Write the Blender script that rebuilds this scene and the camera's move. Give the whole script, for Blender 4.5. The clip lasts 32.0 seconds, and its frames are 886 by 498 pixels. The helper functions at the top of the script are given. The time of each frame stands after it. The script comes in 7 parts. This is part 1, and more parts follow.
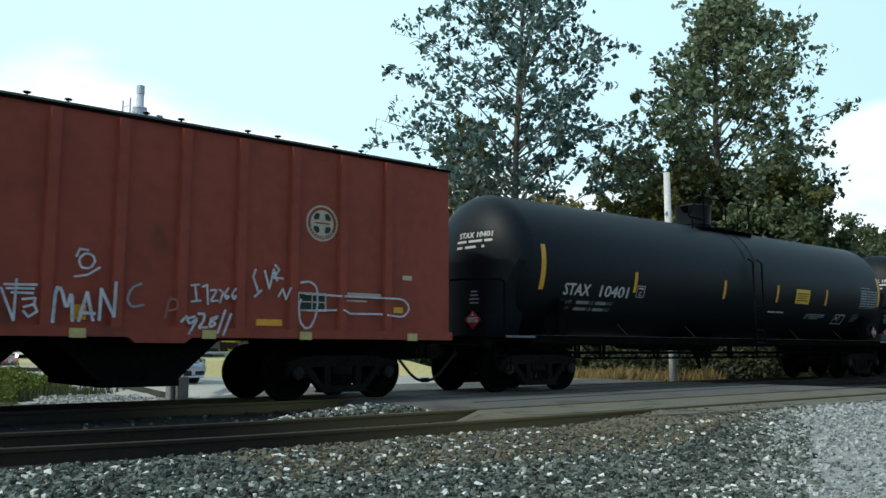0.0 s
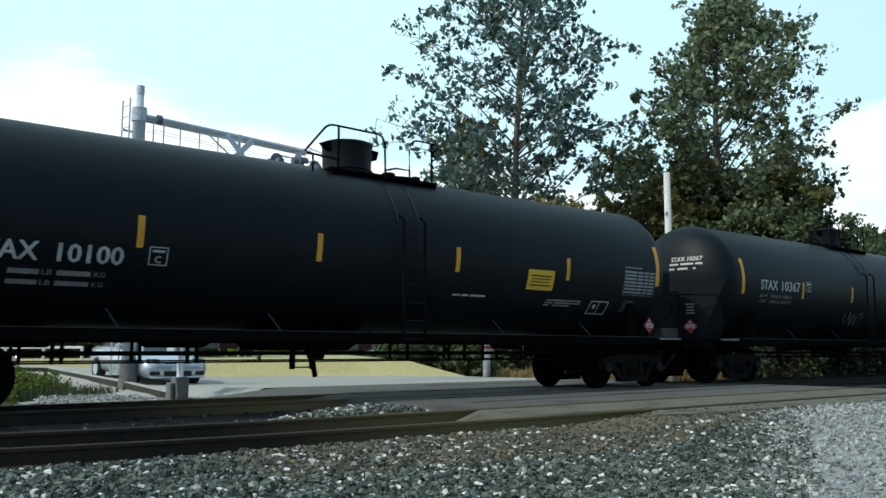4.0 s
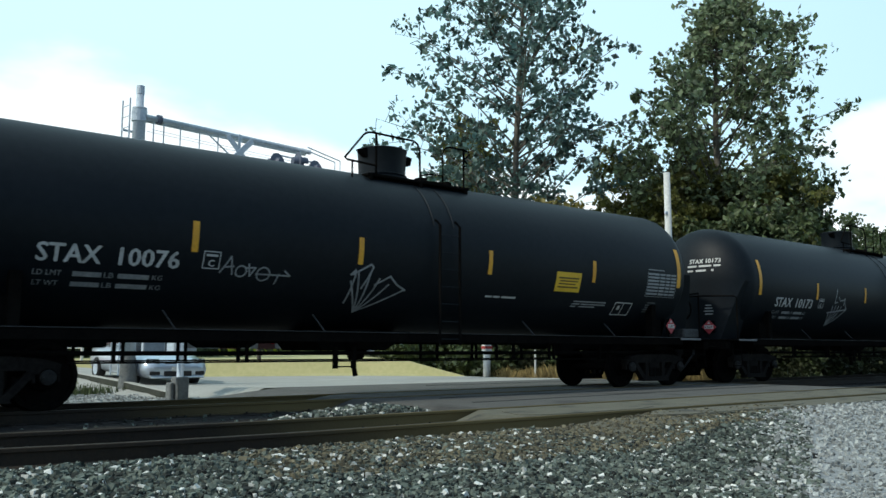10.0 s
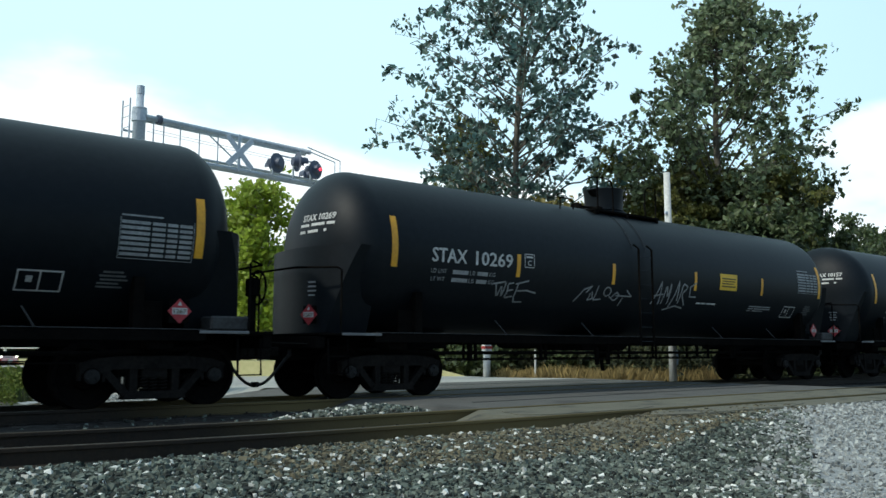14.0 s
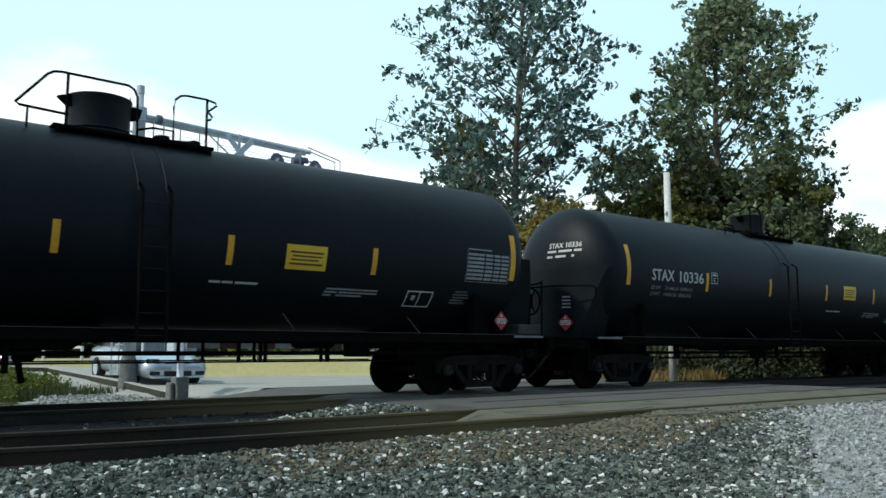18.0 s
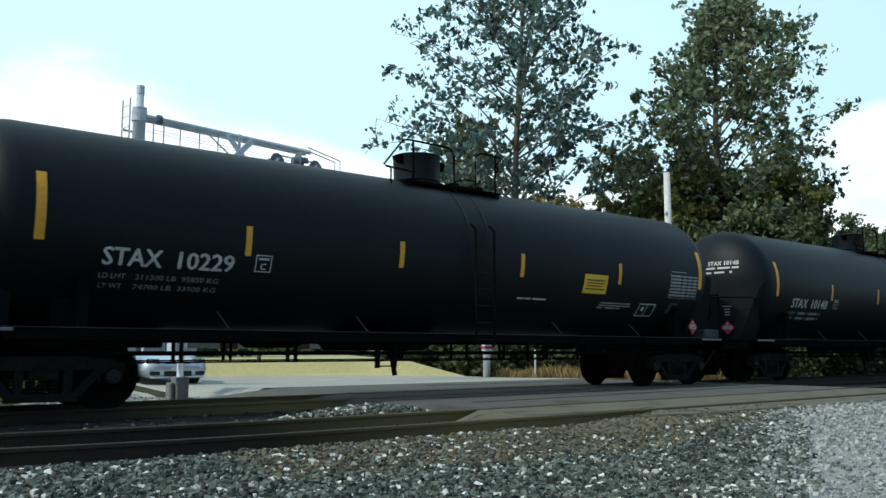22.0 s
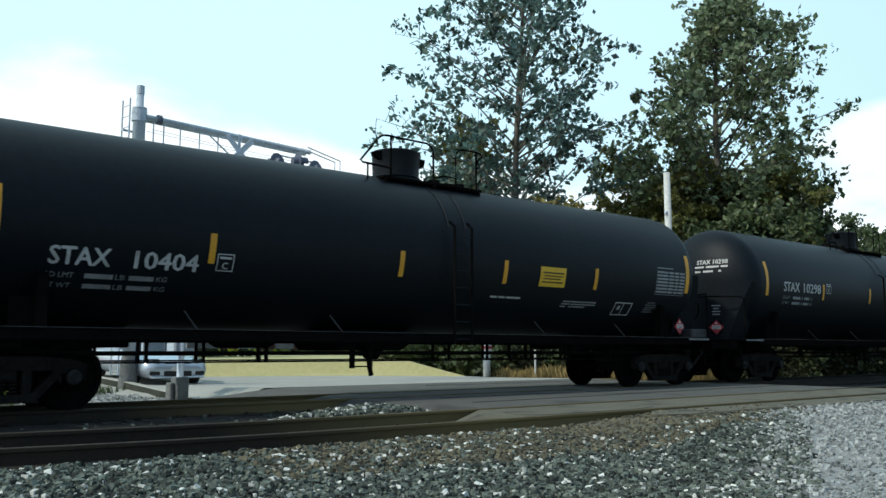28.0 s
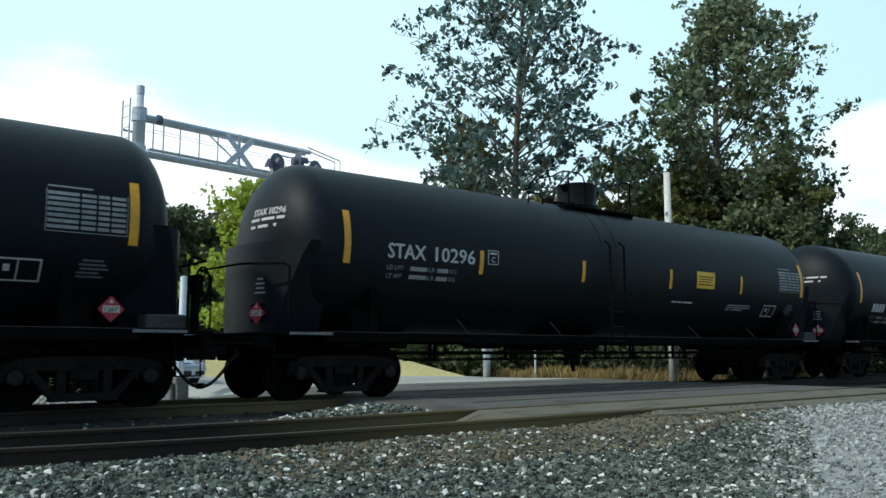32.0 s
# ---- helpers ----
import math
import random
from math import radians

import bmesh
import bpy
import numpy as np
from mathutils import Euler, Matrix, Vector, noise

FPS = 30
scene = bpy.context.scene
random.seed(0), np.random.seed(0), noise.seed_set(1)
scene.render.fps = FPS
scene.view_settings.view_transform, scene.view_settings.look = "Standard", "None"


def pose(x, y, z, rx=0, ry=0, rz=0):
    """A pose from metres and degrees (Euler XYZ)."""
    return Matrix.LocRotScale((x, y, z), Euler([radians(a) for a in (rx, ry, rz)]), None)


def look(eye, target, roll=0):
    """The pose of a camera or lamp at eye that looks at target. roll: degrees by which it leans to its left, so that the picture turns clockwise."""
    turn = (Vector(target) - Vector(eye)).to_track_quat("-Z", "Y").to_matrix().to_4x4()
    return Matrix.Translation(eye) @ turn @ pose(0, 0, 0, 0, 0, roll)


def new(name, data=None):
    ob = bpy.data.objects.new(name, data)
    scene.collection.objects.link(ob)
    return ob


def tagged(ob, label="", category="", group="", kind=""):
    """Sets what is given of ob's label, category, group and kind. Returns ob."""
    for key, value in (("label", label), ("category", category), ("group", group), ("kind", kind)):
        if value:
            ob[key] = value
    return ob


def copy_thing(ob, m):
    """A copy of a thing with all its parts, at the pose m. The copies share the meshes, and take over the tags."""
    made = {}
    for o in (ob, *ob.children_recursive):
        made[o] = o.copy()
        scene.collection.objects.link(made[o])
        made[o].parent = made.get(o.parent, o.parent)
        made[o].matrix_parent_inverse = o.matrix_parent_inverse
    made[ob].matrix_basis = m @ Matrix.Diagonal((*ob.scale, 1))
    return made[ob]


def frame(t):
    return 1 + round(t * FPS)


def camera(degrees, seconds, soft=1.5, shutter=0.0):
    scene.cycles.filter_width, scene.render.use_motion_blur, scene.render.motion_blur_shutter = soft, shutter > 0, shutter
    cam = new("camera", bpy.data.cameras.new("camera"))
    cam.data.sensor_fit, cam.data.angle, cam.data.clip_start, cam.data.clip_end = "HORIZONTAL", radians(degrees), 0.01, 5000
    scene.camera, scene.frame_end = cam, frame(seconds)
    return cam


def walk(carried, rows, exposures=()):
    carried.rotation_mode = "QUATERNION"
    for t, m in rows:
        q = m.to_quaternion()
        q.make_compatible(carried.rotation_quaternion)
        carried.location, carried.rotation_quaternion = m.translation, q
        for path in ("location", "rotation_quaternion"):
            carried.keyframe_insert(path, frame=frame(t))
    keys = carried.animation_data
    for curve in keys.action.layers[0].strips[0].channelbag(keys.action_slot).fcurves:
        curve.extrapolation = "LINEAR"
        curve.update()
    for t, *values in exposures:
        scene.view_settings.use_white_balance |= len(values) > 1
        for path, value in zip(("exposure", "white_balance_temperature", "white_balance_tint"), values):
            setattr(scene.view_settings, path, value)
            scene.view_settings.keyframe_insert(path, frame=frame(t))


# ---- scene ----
# ---- plan: x along the tracks, y away from the viewer, z from the rail tops ----
TRACK_Y = 13.228      # centre of the track that carries the train
NEAR_Y = 8.354        # centre of the empty track
CAR_L = 18.198        # from coupler to coupler
TANK_R, TANK_Z = 1.484, 2.627
GROUND_Z = -0.30
PAINT_X = -0.07       # origin of the paint layouts from a car's middle

cam = camera(55.56, 32.0, soft=1.5, shutter=0.05)
AZ, TILT = radians(38.93), radians(6.93)
EYE = Vector((0.0, 0.0, 0.806))
AIM = EYE + 10 * Vector((math.sin(AZ) * math.cos(TILT), math.cos(AZ) * math.cos(TILT), math.sin(TILT)))
STILL = look(EYE, AIM, 0.0)
walk(cam, [(0.0, STILL), (32.0, STILL)], exposures=[(0.0, 0.0, 6100, 4.0), (32.0, 0.0, 6100, 4.0)])

# ---- sky and sun ----
SUN_AZ, SUN_EL = radians(-84.0), radians(42.0)     # azimuth from +y towards +x
world = bpy.data.worlds.new("world")
scene.world = world
world.use_nodes = True
wn, wl = world.node_tree.nodes, world.node_tree.links
wn.clear()
w_out = wn.new("ShaderNodeOutputWorld")
w_bg = wn.new("ShaderNodeBackground")
w_sky = wn.new("ShaderNodeTexSky")
w_sky.sky_type = "NISHITA"
w_sky.sun_disc = False
w_sky.sun_elevation, w_sky.sun_rotation = SUN_EL, SUN_AZ
w_sky.air_density, w_sky.dust_density, w_sky.ozone_density = 1.0, 1.2, 2.0
w_co = wn.new("ShaderNodeTexCoord")
w_map = wn.new("ShaderNodeMapping")
w_map.inputs["Scale"].default_value = (1.0, 1.0, 2.2)
w_noise = wn.new("ShaderNodeTexNoise")
w_noise.inputs["Scale"].default_value = 2.3
w_noise.inputs["Detail"].default_value = 6.0
w_noise.inputs["Roughness"].default_value = 0.5
w_low = wn.new("ShaderNodeMapRange")          # a white cloud bank, lower to the east
w_low.inputs["From Min"].default_value, w_low.inputs["From Max"].default_value = -0.07, 0.07
w_low.inputs["To Min"].default_value, w_low.inputs["To Max"].default_value = 0.28, -0.14
w_add = wn.new("ShaderNodeMath")
w_ramp = wn.new("ShaderNodeMapRange")
w_ramp.interpolation_type = "SMOOTHSTEP"
w_ramp.inputs["From Min"].default_value, w_ramp.inputs["From Max"].default_value = 0.50, 0.68
w_mix = wn.new("ShaderNodeMix")
w_mix.data_type = "RGBA"
w_white = wn.new("ShaderNodeRGB")
w_white.outputs[0].default_value = (9.8, 9.9, 9.8, 1.0)
wl.new(w_co.outputs["Generated"], w_map.inputs["Vector"])
wl.new(w_map.outputs["Vector"], w_noise.inputs["Vector"])
w_bank = wn.new("ShaderNodeVectorMath")
w_bank.operation = "DOT_PRODUCT"
w_bank.inputs[1].default_value = (-0.064, -0.265, 0.962)
wl.new(w_co.outputs["Generated"], w_bank.inputs[0])
wl.new(w_bank.outputs["Value"], w_low.inputs["Value"])
wl.new(w_noise.outputs["Fac"], w_add.inputs[0])
wl.new(w_low.outputs["Result"], w_add.inputs[1])
wl.new(w_add.outputs["Value"], w_ramp.inputs["Value"])
w_veil = wn.new("ShaderNodeMix")               # thin high haze over the blue
w_veil.data_type = "RGBA"
w_dot = wn.new("ShaderNodeVectorMath")          # the haze glows on the sun's side of the sky
w_dot.operation = "DOT_PRODUCT"
w_dot.inputs[1].default_value = (math.sin(radians(18)), math.cos(radians(18)), 0.15)
wl.new(w_co.outputs["Generated"], w_dot.inputs[0])
w_side = wn.new("ShaderNodeMapRange")
w_side.inputs["From Min"].default_value, w_side.inputs["From Max"].default_value = -0.55, 0.95
w_side.inputs["To Min"].default_value, w_side.inputs["To Max"].default_value = 0.06, 0.95
wl.new(w_dot.outputs["Value"], w_side.inputs["Value"])
wl.new(w_side.outputs["Result"], w_veil.inputs["Factor"])
w_thin = wn.new("ShaderNodeMath")                # and the clouds thin out on the other side
w_thin.operation = "MULTIPLY"
wl.new(w_ramp.outputs["Result"], w_thin.inputs[0])
wl.new(w_side.outputs["Result"], w_thin.inputs[1])
w_full = wn.new("ShaderNodeMath")
w_full.operation, w_full.use_clamp = "MULTIPLY", True
w_full.inputs[1].default_value = 1.3
wl.new(w_thin.outputs[0], w_full.inputs[0])
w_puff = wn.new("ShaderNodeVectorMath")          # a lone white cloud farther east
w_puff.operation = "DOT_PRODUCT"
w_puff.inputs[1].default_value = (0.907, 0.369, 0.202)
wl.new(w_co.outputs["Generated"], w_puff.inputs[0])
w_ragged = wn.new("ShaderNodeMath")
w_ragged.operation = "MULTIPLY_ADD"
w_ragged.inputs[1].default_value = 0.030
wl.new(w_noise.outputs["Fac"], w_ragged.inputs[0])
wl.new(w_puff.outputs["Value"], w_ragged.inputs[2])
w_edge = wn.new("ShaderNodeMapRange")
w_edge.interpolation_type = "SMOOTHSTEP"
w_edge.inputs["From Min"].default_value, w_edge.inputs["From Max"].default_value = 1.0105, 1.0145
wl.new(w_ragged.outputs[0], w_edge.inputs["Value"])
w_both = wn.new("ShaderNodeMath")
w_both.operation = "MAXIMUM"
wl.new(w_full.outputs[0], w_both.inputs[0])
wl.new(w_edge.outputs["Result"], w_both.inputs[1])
w_veil.inputs["B"].default_value = (6.75, 9.1, 10.1, 1.0)
wl.new(w_sky.outputs["Color"], w_veil.inputs["A"])
wl.new(w_veil.outputs["Result"], w_mix.inputs["A"])
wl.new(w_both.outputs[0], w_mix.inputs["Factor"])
wl.new(w_white.outputs["Color"], w_mix.inputs["B"])
wl.new(w_mix.outputs["Result"], w_bg.inputs["Color"])
wl.new(w_bg.outputs["Background"], w_out.inputs["Surface"])
w_bg.inputs["Strength"].default_value = 0.12

sun = new("sun", bpy.data.lights.new("sun", "SUN"))
sun.data.energy, sun.data.angle, sun.data.color = 2.3, radians(2.0), (1.0, 0.92, 0.78)
SUN_WAY = Vector((math.sin(SUN_AZ) * math.cos(SUN_EL), math.cos(SUN_AZ) * math.cos(SUN_EL), math.sin(SUN_EL)))
sun.matrix_world = look(SUN_WAY * 60, (0, 0, 0))


# ---- materials ----
def mat(name, a, b=None, rough=0.7, metal=0.0, fine=40.0, broad=1.5, bump=0.0, spot=None, spot_at=0.62, rand=0.0, island=0.0, trans=0.0, spec=0.5, coat=0.0):
    """Two colours mixed by fine and broad noise; optional spots of a third; optional change from object to object."""
    m = bpy.data.materials.new(name)
    m.use_nodes = True
    n, l = m.node_tree.nodes, m.node_tree.links
    p = n["Principled BSDF"]
    b = b or tuple(c * 0.72 for c in a)
    co = n.new("ShaderNodeTexCoord")
    f1, f2 = n.new("ShaderNodeTexNoise"), n.new("ShaderNodeTexNoise")
    f1.inputs["Scale"].default_value, f2.inputs["Scale"].default_value = fine, broad
    f1.inputs["Detail"].default_value = f2.inputs["Detail"].default_value = 4.0
    l.new(co.outputs["Object"], f1.inputs["Vector"])
    l.new(co.outputs["Object"], f2.inputs["Vector"])
    add = n.new("ShaderNodeMath")
    l.new(f1.outputs["Fac"], add.inputs[0])
    l.new(f2.outputs["Fac"], add.inputs[1])
    rng = n.new("ShaderNodeMapRange")
    rng.inputs["From Min"].default_value, rng.inputs["From Max"].default_value = 0.75, 1.25
    l.new(add.outputs[0], rng.inputs["Value"])
    mix = n.new("ShaderNodeMix")
    mix.data_type = "RGBA"
    mix.inputs["A"].default_value, mix.inputs["B"].default_value = (*a, 1), (*b, 1)
    l.new(rng.outputs["Result"], mix.inputs["Factor"])
    colour = mix.outputs["Result"]
    if spot:
        r2 = n.new("ShaderNodeMapRange")
        r2.inputs["From Min"].default_value, r2.inputs["From Max"].default_value = spot_at, spot_at + 0.10
        l.new(f2.outputs["Fac"], r2.inputs["Value"])
        m2 = n.new("ShaderNodeMix")
        m2.data_type = "RGBA"
        m2.inputs["B"].default_value = (*spot, 1)
        l.new(r2.outputs["Result"], m2.inputs["Factor"])
        l.new(colour, m2.inputs["A"])
        colour = m2.outputs["Result"]
    if rand or island:
        src = n.new("ShaderNodeNewGeometry").outputs["Random Per Island"] if island else n.new("ShaderNodeObjectInfo").outputs["Random"]
        r3 = n.new("ShaderNodeMapRange")
        amount = rand or island
        r3.inputs["To Min"].default_value, r3.inputs["To Max"].default_value = 1 - amount, 1 + amount
        l.new(src, r3.inputs["Value"])
        hs = n.new("ShaderNodeHueSaturation")
        l.new(r3.outputs["Result"], hs.inputs["Value"])
        l.new(colour, hs.inputs["Color"])
        colour = hs.outputs["Color"]
    l.new(colour, p.inputs["Base Color"])
    p.inputs["Roughness"].default_value, p.inputs["Metallic"].default_value = rough, metal
    p.inputs["Specular IOR Level"].default_value = spec
    p.inputs["Coat Weight"].default_value = coat
    if trans:
        tr = n.new("ShaderNodeBsdfTranslucent")
        l.new(colour, tr.inputs["Color"])
        mx = n.new("ShaderNodeMixShader")
        mx.inputs["Fac"].default_value = trans
        l.new(p.outputs["BSDF"], mx.inputs[1])
        l.new(tr.outputs["BSDF"], mx.inputs[2])
        l.new(mx.outputs["Shader"], n["Material Output"].inputs["Surface"])
    if bump:
        bp = n.new("ShaderNodeBump")
        bp.inputs["Strength"].default_value, bp.inputs["Distance"].default_value = bump, 0.02
        l.new(f1.outputs["Fac"], bp.inputs["Height"])
        l.new(bp.outputs["Normal"], p.inputs["Normal"])
    return m


M_TANK = mat("black_tank_paint", (0.0030, 0.0058, 0.0088), (0.0064, 0.0096, 0.0132), rough=0.50, spec=0.18, fine=9, broad=0.5, bump=0.02)
M_STEEL = mat("dark_steel", (0.0042, 0.0042, 0.0042), (0.0085, 0.0078, 0.0070), rough=0.8, spec=0.0, fine=14, broad=2, bump=0.1)
M_TRUCK = mat("truck_casting", (0.0105, 0.0100, 0.0095), (0.0215, 0.0195, 0.0175), rough=0.85, spec=0.02, fine=20, broad=2.5, bump=0.2)
M_CAP = mat("bearing_cap", (0.024, 0.024, 0.023), (0.012, 0.012, 0.012), rough=0.65, spec=0.2, fine=30)
M_TREAD = mat("wheel_steel", (0.0045, 0.0043, 0.004), (0.0090, 0.0080, 0.0072), rough=0.8, spec=0.0, fine=12)
M_STRIPE = mat("yellow_reflector", (0.80, 0.40, 0.02), (0.62, 0.30, 0.02), rough=0.45, fine=20, broad=3)
M_PLACARD = mat("yellow_placard", (0.80, 0.52, 0.03), (0.70, 0.42, 0.02), rough=0.5, fine=20, broad=3)
M_INK = mat("placard_ink", (0.10, 0.06, 0.01), rough=0.6)
M_WHITE = mat("white_lettering", (0.62, 0.62, 0.60), (0.40, 0.40, 0.38), rough=0.6, fine=30, broad=4)
M_GREYINK = mat("faded_lettering", (0.36, 0.37, 0.37), (0.20, 0.21, 0.21), rough=0.7, fine=30, broad=4)
M_DIMINK = mat("worn_small_lettering", (0.16, 0.165, 0.165), (0.08, 0.085, 0.085), rough=0.7, fine=30, broad=4)
M_SPRAY = mat("spray_paint", (0.66, 0.66, 0.66), (0.40, 0.41, 0.42), rough=0.6, fine=18, broad=5)
M_SPRAYDIM = mat("faint_spray_paint", (0.34, 0.35, 0.35), (0.17, 0.18, 0.18), rough=0.7, fine=30, broad=4)
M_RED = mat("red_placard", (0.42, 0.03, 0.04), (0.30, 0.02, 0.03), rough=0.5, fine=20)
M_OXIDE = mat("oxide_red_paint", (0.320, 0.068, 0.037), (0.235, 0.053, 0.030), rough=0.68, spec=0.30, fine=5, broad=0.7, bump=0.04, spot=(0.135, 0.043, 0.030), spot_at=0.60)
M_RUSTRAIL = mat("rusty_rail", (0.024, 0.015, 0.0065), (0.011, 0.0075, 0.004), rough=0.85, fine=25, broad=1.2, bump=0.3)
DUST_NODES, DUST_LINKS = M_RUSTRAIL.node_tree.nodes, M_RUSTRAIL.node_tree.links
dust_at = DUST_NODES.new("ShaderNodeTexCoord")
dust_x = DUST_NODES.new("ShaderNodeSeparateXYZ")
dust_in, dust_out, dust_by, dust_mix = DUST_NODES.new("ShaderNodeMapRange"), DUST_NODES.new("ShaderNodeMapRange"), DUST_NODES.new("ShaderNodeMath"), DUST_NODES.new("ShaderNodeMix")
dust_in.inputs["From Min"].default_value, dust_in.inputs["From Max"].default_value = 3.9, 6.6      # tan dust blown from the road, along x
dust_out.inputs["From Min"].default_value, dust_out.inputs["From Max"].default_value = 22.0, 16.0
dust_by.operation = "MULTIPLY"
dust_mix.data_type = "RGBA"
dust_mix.inputs["B"].default_value = (0.150, 0.112, 0.042, 1)
DUST_LINKS.new(dust_at.outputs["Object"], dust_x.inputs["Vector"])
for dust_node, dust_socket in ((dust_in, 0), (dust_out, 1)):
    DUST_LINKS.new(dust_x.outputs["X"], dust_node.inputs["Value"])
    DUST_LINKS.new(dust_node.outputs["Result"], dust_by.inputs[dust_socket])
DUST_LINKS.new(dust_by.outputs[0], dust_mix.inputs["Factor"])
DUST_LINKS.new(DUST_NODES["Principled BSDF"].inputs["Base Color"].links[0].from_socket, dust_mix.inputs["A"])
DUST_LINKS.new(dust_mix.outputs["Result"], DUST_NODES["Principled BSDF"].inputs["Base Color"])
M_DARKGROUND = mat("near_black_ground", (0.0050, 0.0040, 0.0028), (0.012, 0.0095, 0.0065), rough=0.95, fine=22, broad=1.2, bump=0.8)
M_LOTSTONE = mat("lot_chip", (0.37, 0.38, 0.36), (0.22, 0.23, 0.22), rough=0.95, fine=30, broad=4, island=0.55)
M_TANSTONE = mat("dusty_stone", (0.142, 0.124, 0.076), (0.082, 0.074, 0.048), rough=0.95, fine=30, broad=3, island=0.6)
M_RAILHEAD = mat("worn_rail_head", (0.055, 0.045, 0.030), (0.030, 0.024, 0.016), rough=0.6, metal=0.2, fine=30, broad=1)
M_LITLIP = mat("lit_rail_lip", (0.075, 0.078, 0.08), (0.035, 0.035, 0.035), rough=0.6, spec=0.2, fine=20, broad=1.5)
# Dark colour for the kerb's verge side stands in for shade there.
M_KERBSHADE = mat("shaded_kerb_side", (0.022, 0.026, 0.016), (0.045, 0.046, 0.032), rough=0.95, fine=12, broad=2, bump=0.3)
M_TIE = mat("tarred_tie", (0.012, 0.009, 0.007), (0.026, 0.020, 0.015), rough=0.95, fine=30, broad=3, bump=0.5, rand=0.25)
# Bed far darker than its stones: the shade in their gaps, as colour.
M_BALLAST = mat("gap_shaded_ballast", (0.008, 0.009, 0.008), (0.022, 0.025, 0.022), rough=0.95, fine=26, broad=1.0, bump=0.8)
M_STONE = mat("ballast_stone", (0.050, 0.065, 0.053), (0.112, 0.126, 0.102), rough=0.9, fine=30, broad=4, island=0.95)
M_PALESTONE = mat("pale_stone", (0.70, 0.70, 0.64), (0.50, 0.50, 0.45), rough=0.9, fine=30, broad=4, island=0.3)
M_PALEGRAVEL = mat("pale_gravel", (0.34, 0.345, 0.335), (0.20, 0.21, 0.205), rough=0.95, fine=34, broad=1.6, bump=0.7)
M_DIRT = mat("dry_dirt", (0.17, 0.145, 0.105), (0.10, 0.10, 0.055), rough=0.97, fine=8, broad=0.3, bump=0.4, spot=(0.075, 0.10, 0.035), spot_at=0.52)
M_ASPHALT = mat("weathered_asphalt", (0.080, 0.078, 0.070), (0.112, 0.108, 0.096), rough=0.92, fine=60, broad=0.7, bump=0.3, spot=(0.055, 0.052, 0.046), spot_at=0.56)
M_PATCH = mat("dusty_asphalt_patch", (0.140, 0.130, 0.090), (0.098, 0.092, 0.066), rough=0.95, fine=45, broad=2, bump=0.6, spot=(0.062, 0.058, 0.046), spot_at=0.56)
M_TAR = mat("tar_seam", (0.03, 0.03, 0.03), rough=0.8)
M_CONCRETE = mat("pale_concrete", (0.42, 0.41, 0.37), (0.33, 0.32, 0.28), rough=0.9, fine=20, broad=1.0, bump=0.15)
M_BANK = mat("dry_grass_bank", (0.52, 0.47, 0.23), (0.43, 0.40, 0.18), rough=0.97, fine=6, broad=0.4, bump=0.4)
M_GALV = mat("galvanised_steel", (0.60, 0.67, 0.73), (0.46, 0.52, 0.58), rough=0.5, metal=0.1, fine=18, broad=3)
M_DARKBOX = mat("blue_grey_signal_paint", (0.120, 0.140, 0.195), (0.080, 0.094, 0.130), rough=0.5, fine=20, broad=3)
M_LENS = mat("red_lens", (0.30, 0.01, 0.02), rough=0.2)
M_WHITEPAINT = mat("white_post_paint", (0.70, 0.70, 0.66), (0.52, 0.52, 0.48), rough=0.7, fine=14, broad=2)
M_REDPAINT = mat("red_band_paint", (0.42, 0.05, 0.04), rough=0.6)
M_BARK = mat("grey_bark", (0.16, 0.145, 0.12), (0.09, 0.08, 0.066), rough=0.95, fine=16, broad=2, bump=0.6)
M_LEAF = mat("cottonwood_leaf", (0.072, 0.140, 0.135), (0.130, 0.185, 0.150), rough=0.32, fine=3, broad=0.35, island=0.75, trans=0.45, spot=(0.20, 0.17, 0.05), spot_at=0.65)
M_LEAFDARK = mat("dense_cottonwood_leaf", (0.134, 0.182, 0.098), (0.196, 0.236, 0.126), rough=0.42, fine=3, broad=0.35, island=0.75, trans=0.40, spot=(0.15, 0.13, 0.04), spot_at=0.65)
M_LEAFOLIVE = mat("olive_leaf", (0.125, 0.140, 0.036), (0.185, 0.180, 0.050), rough=0.5, fine=3, broad=0.35, island=0.55, trans=0.4)
M_LEAF2 = mat("dark_leaf", (0.060, 0.090, 0.035), (0.095, 0.120, 0.045), rough=0.6, fine=3, broad=0.3, island=0.45, trans=0.22)
M_LEAF3 = mat("sunlit_sapling_leaf", (0.27, 0.37, 0.035), (0.36, 0.43, 0.060), rough=0.55, fine=3, broad=0.5, island=0.35, trans=0.45)
M_GRASS = mat("green_weeds", (0.100, 0.150, 0.020), (0.175, 0.185, 0.036), rough=0.8, fine=4, broad=0.6, island=0.45, trans=0.25)
M_DRYGRASS = mat("dry_tall_grass", (0.32, 0.235, 0.085), (0.20, 0.15, 0.06), rough=0.9, fine=4, broad=0.6, island=0.4, trans=0.2)
M_CARPAINT = mat("silver_car_paint", (0.60, 0.66, 0.72), (0.55, 0.61, 0.67), rough=0.28, metal=0.45, fine=200, broad=1, coat=0.6)
M_CARWHITE = mat("white_car_paint", (0.78, 0.78, 0.77), (0.74, 0.74, 0.73), rough=0.3, fine=200, broad=1, coat=0.6)
M_GLASS = mat("dark_window_glass", (0.03, 0.035, 0.04), rough=0.06, spec=0.9)
M_BASECAST = mat("stained_pole_base", (0.20, 0.21, 0.20), (0.12, 0.125, 0.12), rough=0.8, fine=14, broad=3, bump=0.2)
